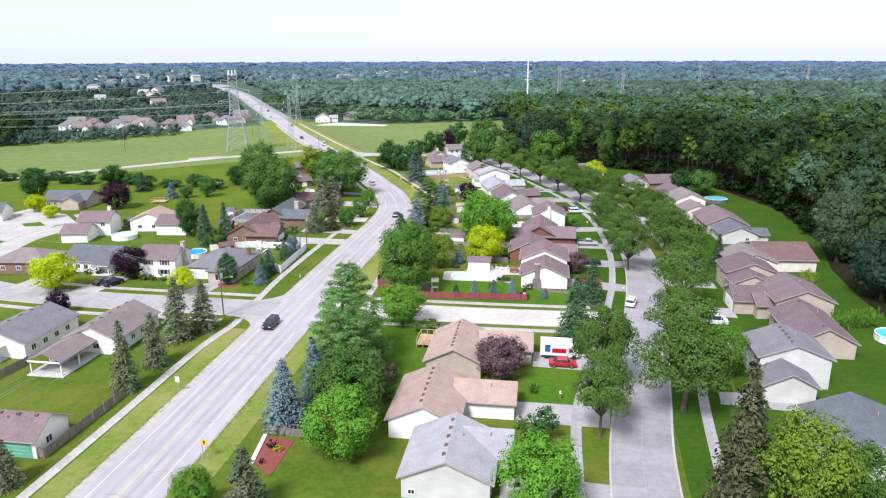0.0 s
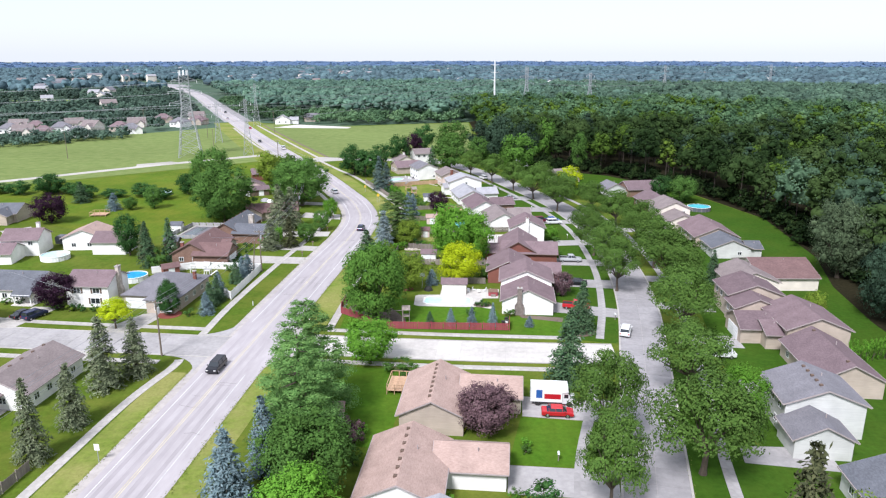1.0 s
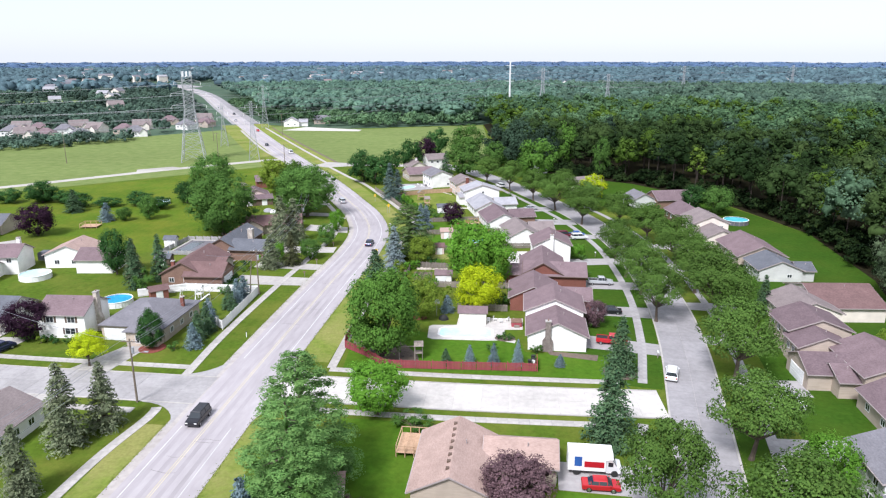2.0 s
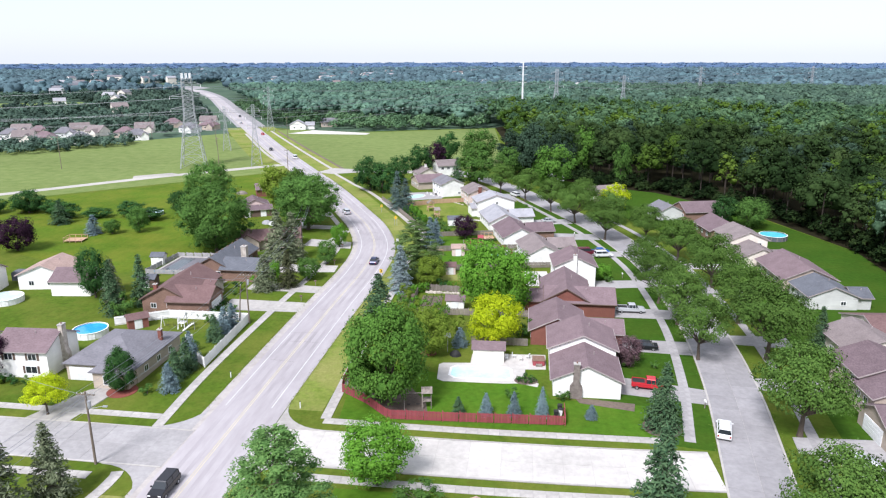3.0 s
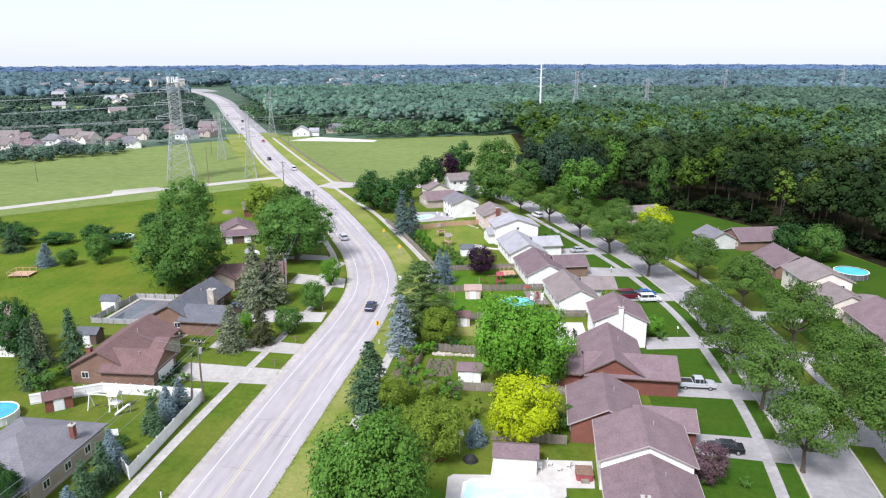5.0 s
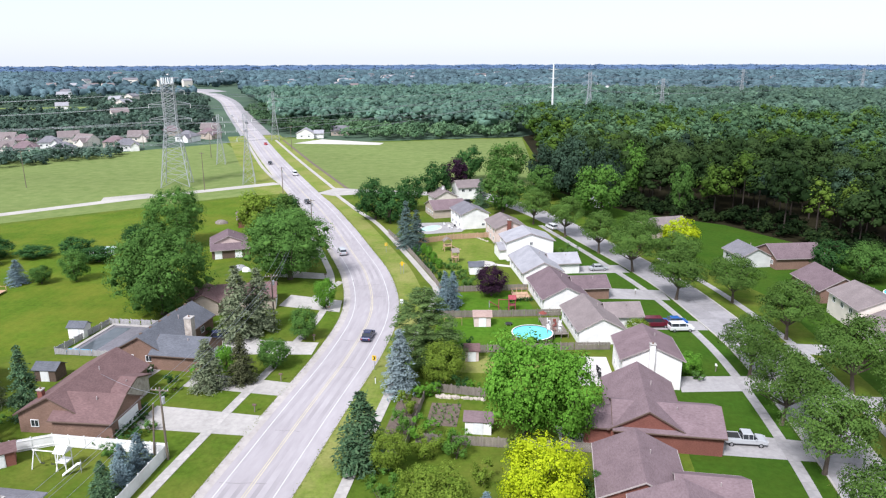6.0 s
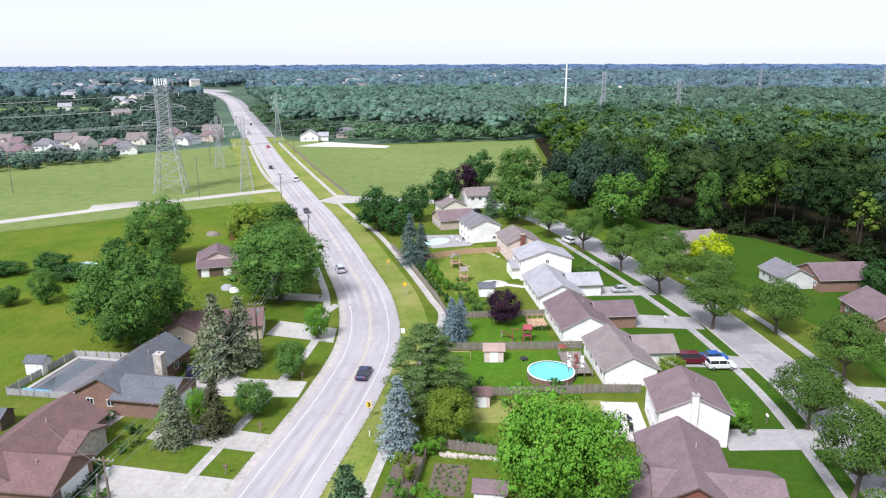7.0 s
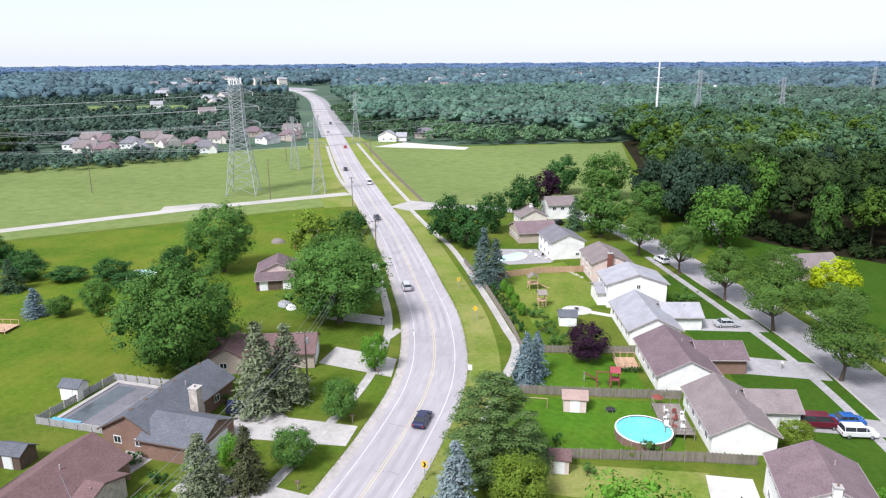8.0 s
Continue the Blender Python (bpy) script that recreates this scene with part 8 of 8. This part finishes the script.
for k, z in enumerate((26.0, 31.8, 37.0)):
    for s in (-1, 1):
        wire([(-620, 250 + s * 6, z), (-166.5 + s * 2.0, 359 + s * 5.6, z), (9.3, 640 + s * 5, z), (330, 980, z)], 7.0, r=0.045)
for k, z in enumerate((17.5, 21.5, 25.5)):
    for s in (-1, 1):
        wire([(-600, 300 + s * 3, z), (-138.9 + s, 366.8 + s * 3.2, z), (-17.5, 602 + s * 3, z + 14), (180, 900, z)], 5.0, r=0.04)


def road_sign(x, y, rot, label, kind="diamond", twin=False):
    ob = thing("road_sign", pose(x, y, 0, 0, 0, rot), label, "sign", "road signs")
    for px in ((-0.35, 0.35) if twin else (0,)):
        part("post", Geo().tube((px, 0, -0.2), (px, 0, 2.6), 0.05, 0.05, 6), STEEL, ob)
    if kind == "diamond":
        part("plate", Geo().prism([(-0.62, 2.5), (0, 1.88), (0.62, 2.5), (0, 3.12)], "y", -0.06, -0.03), SIGN_YELLOW, ob, "yellow warning plate")
        part("symbol", Geo().prism([(-0.08, 2.2), (0.08, 2.2), (0.08, 2.55), (0.25, 2.55), (0, 2.85), (-0.25, 2.55), (-0.08, 2.55)], "y", -0.075, -0.055), BLACK, ob, "black bend arrow")
    else:
        part("plate", Geo().box(-0.35, -0.06, 1.7, 0.35, -0.03, 2.6), SIGN_YELLOW if kind == "chevron" else TRIM, ob, "yellow plate" if kind == "chevron" else "white plate")
        if kind == "chevron":
            part("symbol", Geo().prism([(-0.2, 1.8), (0.05, 1.8), (0.25, 2.15), (0.05, 2.5), (-0.2, 2.5), (0.0, 2.15)], "y", -0.075, -0.055), BLACK, ob, "black chevron")


road_sign(-41.9, 73.4, 0, "yellow diamond bend warning sign on two posts", twin=True)
road_sign(-49.5, 254.0, 200, "yellow diamond warning sign on two posts", twin=True)
road_sign(-57.8, 272.0, 205, "small yellow chevron sign on the verge", "chevron")
road_sign(-42.6, 201.0, 0, "yellow chevron sign on the outside of a bend", "chevron")
road_sign(-44.1, 228.9, 0, "small white sign on the outside of a bend", "plate")
road_sign(-54.9, 90.4, 0, "small white sign on the verge", "plate")


def mailbox(x, y, rot):
    ob = thing("mailbox", pose(x, y, 0, 0, 0, rot), "small kerbside mailbox on a post", "mailbox", "mailboxes")
    part("post", Geo().box(-0.06, -0.06, -0.2, 0.06, 0.06, 1.05), WOOD_GREY, ob)
    out = [(-0.14 + 0.0, 1.05), (0.14, 1.05), (0.14, 1.22), (0.08, 1.31), (-0.08, 1.31), (-0.14, 1.22)]
    part("box", Geo().prism(out, "y", -0.28, 0.28), DARK_TRIM if rot else TRIM, ob)


for x, y, r in ((3.4, 96.2, 0), (-56.4, 194.8, 90), (-56.6, 211.2, 90), (-58.6, 226.0, 100), (-56.3, 184.5, 90), (4.0, 246.6, 0), (13.0, 209.0, 0), (17.6, 147.0, 0), (-66.4, 247.2, 110)):
    mailbox(x, y, r)


def marker_post(x, y):
    ob = thing("marker_post", pose(x, y, 0), "short white marker post on the verge", "post", "verge posts")
    part("post", Geo().box(-0.06, -0.06, -0.2, 0.06, 0.06, 1.0), TRIM, ob)
    part("cap", Geo().box(-0.07, -0.07, 1.0, 0.07, 0.07, 1.12), BLACK, ob, "black cap")


for x, y in ((-55.9, 148.0), (-41.5, 139.6), (-41.2, 196.2), (-58.6, 243.5)):
    marker_post(x, y)

# ---- woods: one mass of crowns, finer near the houses ----
def inside(x, y, poly):
    hit = np.zeros(len(x), bool)
    for (x0, y0), (x1, y1) in zip(poly, poly[1:] + poly[:1]):
        if y0 != y1:
            cross = (y0 > y) != (y1 > y)
            hit ^= cross & (x < (x1 - x0) * (y - y0) / (y1 - y0) + x0)
    return hit


def scatter(rng, poly, spacing, near, far):
    xs, ys = [p[0] for p in poly], [p[1] for p in poly]
    gx, gy = np.meshgrid(np.arange(min(xs), max(xs), spacing), np.arange(min(ys), max(ys), spacing))
    x = gx.ravel() + rng.uniform(-0.42, 0.42, gx.size) * spacing
    y = gy.ravel() + rng.uniform(-0.42, 0.42, gx.size) * spacing
    d = np.hypot(x + 10, y - 60)
    wedge = np.abs(np.arctan2(x + 10, y - 30)) < radians(46)
    keep = inside(x, y, poly) & (d >= near) & (d < far) & wedge
    return x[keep], y[keep]


def woods(name, label, mat, rng, x, y, height, radius, lobes_each, leaves_each, leaf, depth=0.55, lift=0.25, core=0.66, vary=0.24):
    """Domed crowns of leaf clumps over the given places, as one mass; depth: the share of its height that a crown takes."""
    lobes, hubs = [], []
    for a, b in zip(x, y):
        h = rng.uniform(*height)
        r = radius * rng.uniform(0.72, 1.28)
        low, tall = h * (1 - depth), h * depth
        hub = (a, b, low + 0.38 * tall)
        turn = rng.uniform(0, 6.28)
        for i in range(lobes_each):
            # spread evenly from the crown's top down its flanks
            f = (i + 0.5) / lobes_each
            up = 1 - 1.45 * f
            ring = math.sqrt(max(0.0, 1 - up * up)) * rng.uniform(0.55, 0.82)
            t = turn + 2.4 * i + rng.uniform(-0.4, 0.4)
            s = r * rng.uniform(0.3, 0.56)
            lobes.append((a + math.cos(t) * r * ring, b + math.sin(t) * r * ring, hub[2] + up * tall * 0.5 * rng.uniform(0.75, 1.1), s * rng.uniform(0.8, 1.25), s * rng.uniform(0.8, 1.25), s * rng.uniform(0.65, 1.0)))
            hubs.append(hub)
    lobes, hubs = np.array(lobes), np.array(hubs)
    n = len(x) * leaves_each
    p, d, pick = on_lobes(lobes, n, rng, low=-0.5, hubs=hubs, ragged=(0.8, 1.12))
    tone = np.repeat(np.clip(rng.normal(0, vary, len(x)), -0.42, 0.7), lobes_each)
    ob = part(name, cards(name, p, d + np.array((0, 0, lift)), rng.uniform(0.5, 1.25, n) * leaf, rng, mat, lumps(lobes, core), 0.34, soft=0.78, tones=(tone[pick], np.repeat(tone, 12))), mat)
    return tagged(ob, label, "woods", kind="stuff")


def mixed(rng, x, y, shares):
    """Splits places by chance into kinds of tree."""
    u, lo = rng.random(len(x)), 0.0
    for share in shares:
        k = (u >= lo) & (u < lo + share)
        lo += share
        yield x[k], y[k]


rngw = np.random.default_rng(3)
WOOD = [(82, 80), (76, 150), (78, 200), (80, 240), (66, 284), (41, 321), (15, 337), (1, 354), (-18, 380), (-24, 470), (-34, 562), (-60, 600), (200, 1000), (700, 1000), (700, 80)]
x, y = scatter(rngw, WOOD, 9.8, 0, 345)
kinds = list(mixed(rngw, x, y, (0.74, 0.14, 0.12)))
woods("woods", "dense dark deciduous woods behind the gardens", LEAF_WOODS, rngw, *kinds[0], (13, 25), 5.7, 15, 760, 0.36, 0.64)
woods("woods", "lighter green trees within dark woods", LEAF_SUNNY, rngw, *kinds[1], (15, 24), 5.4, 15, 760, 0.36, 0.72)
woods("woods", "silver-green oaks within dark woods", LEAF_OAK, rngw, *kinds[2], (16, 25), 6.2, 16, 820, 0.36, 0.72)
patch("woodland_floor", [(70, 60), (67, 150), (69, 172), (75, 196), (77, 240), (63, 284), (38, 318), (12, 332), (-2, 350), (-20, 378), (-25, 470), (-36, 562), (200, 1000), (900, 1000), (900, 60)], LITTER, -0.1, 0.02, "leaf litter coloured dark for shade under the woods", "woodland floor")
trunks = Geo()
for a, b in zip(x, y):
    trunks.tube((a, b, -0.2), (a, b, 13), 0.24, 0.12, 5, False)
tagged(part("woodland_trunks", trunks, SHADE_BARK), "bare trunks coloured for shade inside the woods", "trunks", kind="stuff")
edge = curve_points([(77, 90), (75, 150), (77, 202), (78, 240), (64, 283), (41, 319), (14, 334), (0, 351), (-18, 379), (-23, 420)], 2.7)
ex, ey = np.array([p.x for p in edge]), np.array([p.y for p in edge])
woods("undergrowth", "undergrowth coloured dark for shade at the wood's edge", LEAF_UNDER, rngw, np.concatenate([ex + rngw.uniform(-1.5, 3.5, len(ex)), ex + rngw.uniform(3, 8, len(ex))]), np.concatenate([ey + rngw.uniform(-1, 2, len(ex)), ey + rngw.uniform(1, 5, len(ex))]), (2.5, 7), 2.6, 7, 170, 0.36, 0.95)
x, y = scatter(rngw, WOOD, 10.4, 345, 560)
kinds = list(mixed(rngw, x, y, (0.7, 0.3)))
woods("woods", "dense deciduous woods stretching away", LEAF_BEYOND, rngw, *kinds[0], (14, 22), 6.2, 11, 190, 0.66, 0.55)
woods("woods", "lighter deciduous woods stretching away", LEAF_SUNNY, rngw, *kinds[1], (14, 22), 6.2, 11, 190, 0.66, 0.55)
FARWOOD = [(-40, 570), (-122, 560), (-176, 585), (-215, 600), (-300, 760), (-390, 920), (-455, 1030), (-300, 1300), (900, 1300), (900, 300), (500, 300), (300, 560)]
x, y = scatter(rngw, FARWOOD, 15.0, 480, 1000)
# the western half gets the leaf colour with more haze in it
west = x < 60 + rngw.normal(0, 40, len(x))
woods("woods", "far woods with leaves paled for haze", LEAF_HAZED_WEST, rngw, x[west], y[west], (13, 18), 8.8, 8, 52, 1.15, 0.45, 0.9, 0.78, 0.16)
woods("woods", "wide woods tinted for haze, reaching to the horizon", LEAF_FAR, rngw, x[~west], y[~west], (13, 18), 8.8, 8, 52, 1.15, 0.45, 0.9, 0.78, 0.16)


def clear_of_bend(x, y):
    keep = ~inside(x, y, [(-412, 860), (-520, 1010), (-680, 1120), (-840, 1190), (-840, 1340), (-600, 1320), (-470, 1120), (-385, 890)])
    return x[keep], y[keep]


def clear_of_houses(x, y, r):
    keep = np.ones(len(x), bool)
    for fx, fy in FAR_HOUSES:
        keep &= (np.hypot(x - fx - 6, y - fy - 4) > r + 2) & (np.hypot(x - fx - 12, y - fy + 9) > r) & (np.hypot(x - fx - 18, y - fy + 22) > r)
    keep &= ~inside(x, y, [(-520, 645), (-420, 700), (-520, 800), (-620, 760)])
    return x[keep], y[keep]


x, y = scatter(rngw, [(-150, 536), (-110, 524), (-38, 556), (-60, 600), (-122, 565), (-170, 590)], 8.5, 0, 900)
woods("woods", "small bright trees behind a roadside car park", LEAF_YOUNG, rngw, x, y, (6, 12), 4.6, 8, 110, 0.7, 0.8)
x, y = scatter(rngw, [(-203, 556), (-176, 548), (-150, 540), (-170, 590), (-215, 600), (-300, 760), (-310, 742), (-238, 612)], 8.0, 0, 900)
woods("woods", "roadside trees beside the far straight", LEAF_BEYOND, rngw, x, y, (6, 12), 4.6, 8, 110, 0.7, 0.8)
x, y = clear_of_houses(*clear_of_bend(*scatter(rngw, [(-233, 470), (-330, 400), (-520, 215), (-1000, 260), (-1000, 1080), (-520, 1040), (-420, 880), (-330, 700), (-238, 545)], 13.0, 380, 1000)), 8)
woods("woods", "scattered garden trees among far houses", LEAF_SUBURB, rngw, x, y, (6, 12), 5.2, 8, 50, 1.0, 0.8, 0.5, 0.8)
x, y = scatter(rngw, [(-300, 372), (-345, 330), (-500, 215), (-640, 300), (-440, 470), (-345, 428)], 11.0, 0, 900)
woods("woods", "dark woods on the far side of the field", LEAF_WOODS, rngw, x, y, (9, 16), 5.6, 9, 130, 0.8, 0.75)
x, y = scatter(rngw, [(-243, 428), (-272, 392), (-300, 366), (-345, 328), (-365, 345), (-318, 398), (-285, 420), (-250, 446)], 6.4, 0, 900)
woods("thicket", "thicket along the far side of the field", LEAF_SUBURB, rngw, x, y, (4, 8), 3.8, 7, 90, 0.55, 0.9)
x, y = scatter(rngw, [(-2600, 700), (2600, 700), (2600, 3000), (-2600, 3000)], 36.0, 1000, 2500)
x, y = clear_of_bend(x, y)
woods("woods", "distant woods coloured with blue haze below the horizon", LEAF_FARTHER, rngw, x, y, (11, 14), 18.0, 4, 10, 3.2, 0.6, 1.1, 0.95, 0.14)

# far tree line that closes the horizon; the blue of its haze is painted in
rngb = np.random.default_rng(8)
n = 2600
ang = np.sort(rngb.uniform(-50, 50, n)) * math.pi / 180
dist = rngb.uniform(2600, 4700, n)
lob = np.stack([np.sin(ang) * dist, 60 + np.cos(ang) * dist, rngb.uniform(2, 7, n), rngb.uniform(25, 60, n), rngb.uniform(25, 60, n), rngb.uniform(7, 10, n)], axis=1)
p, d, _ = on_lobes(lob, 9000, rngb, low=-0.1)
HAZE = foliage("haze-blue tree line", (0.085, 0.135, 0.23), (0.11, 0.17, 0.275), 0.1)
tagged(part("backdrop", cards("backdrop", p, d, rngb.uniform(3, 7, 9000), rngb, HAZE, lumps(lob, 1.0)), HAZE), "tree line on the horizon coloured with blue haze", "tree line", kind="structure")
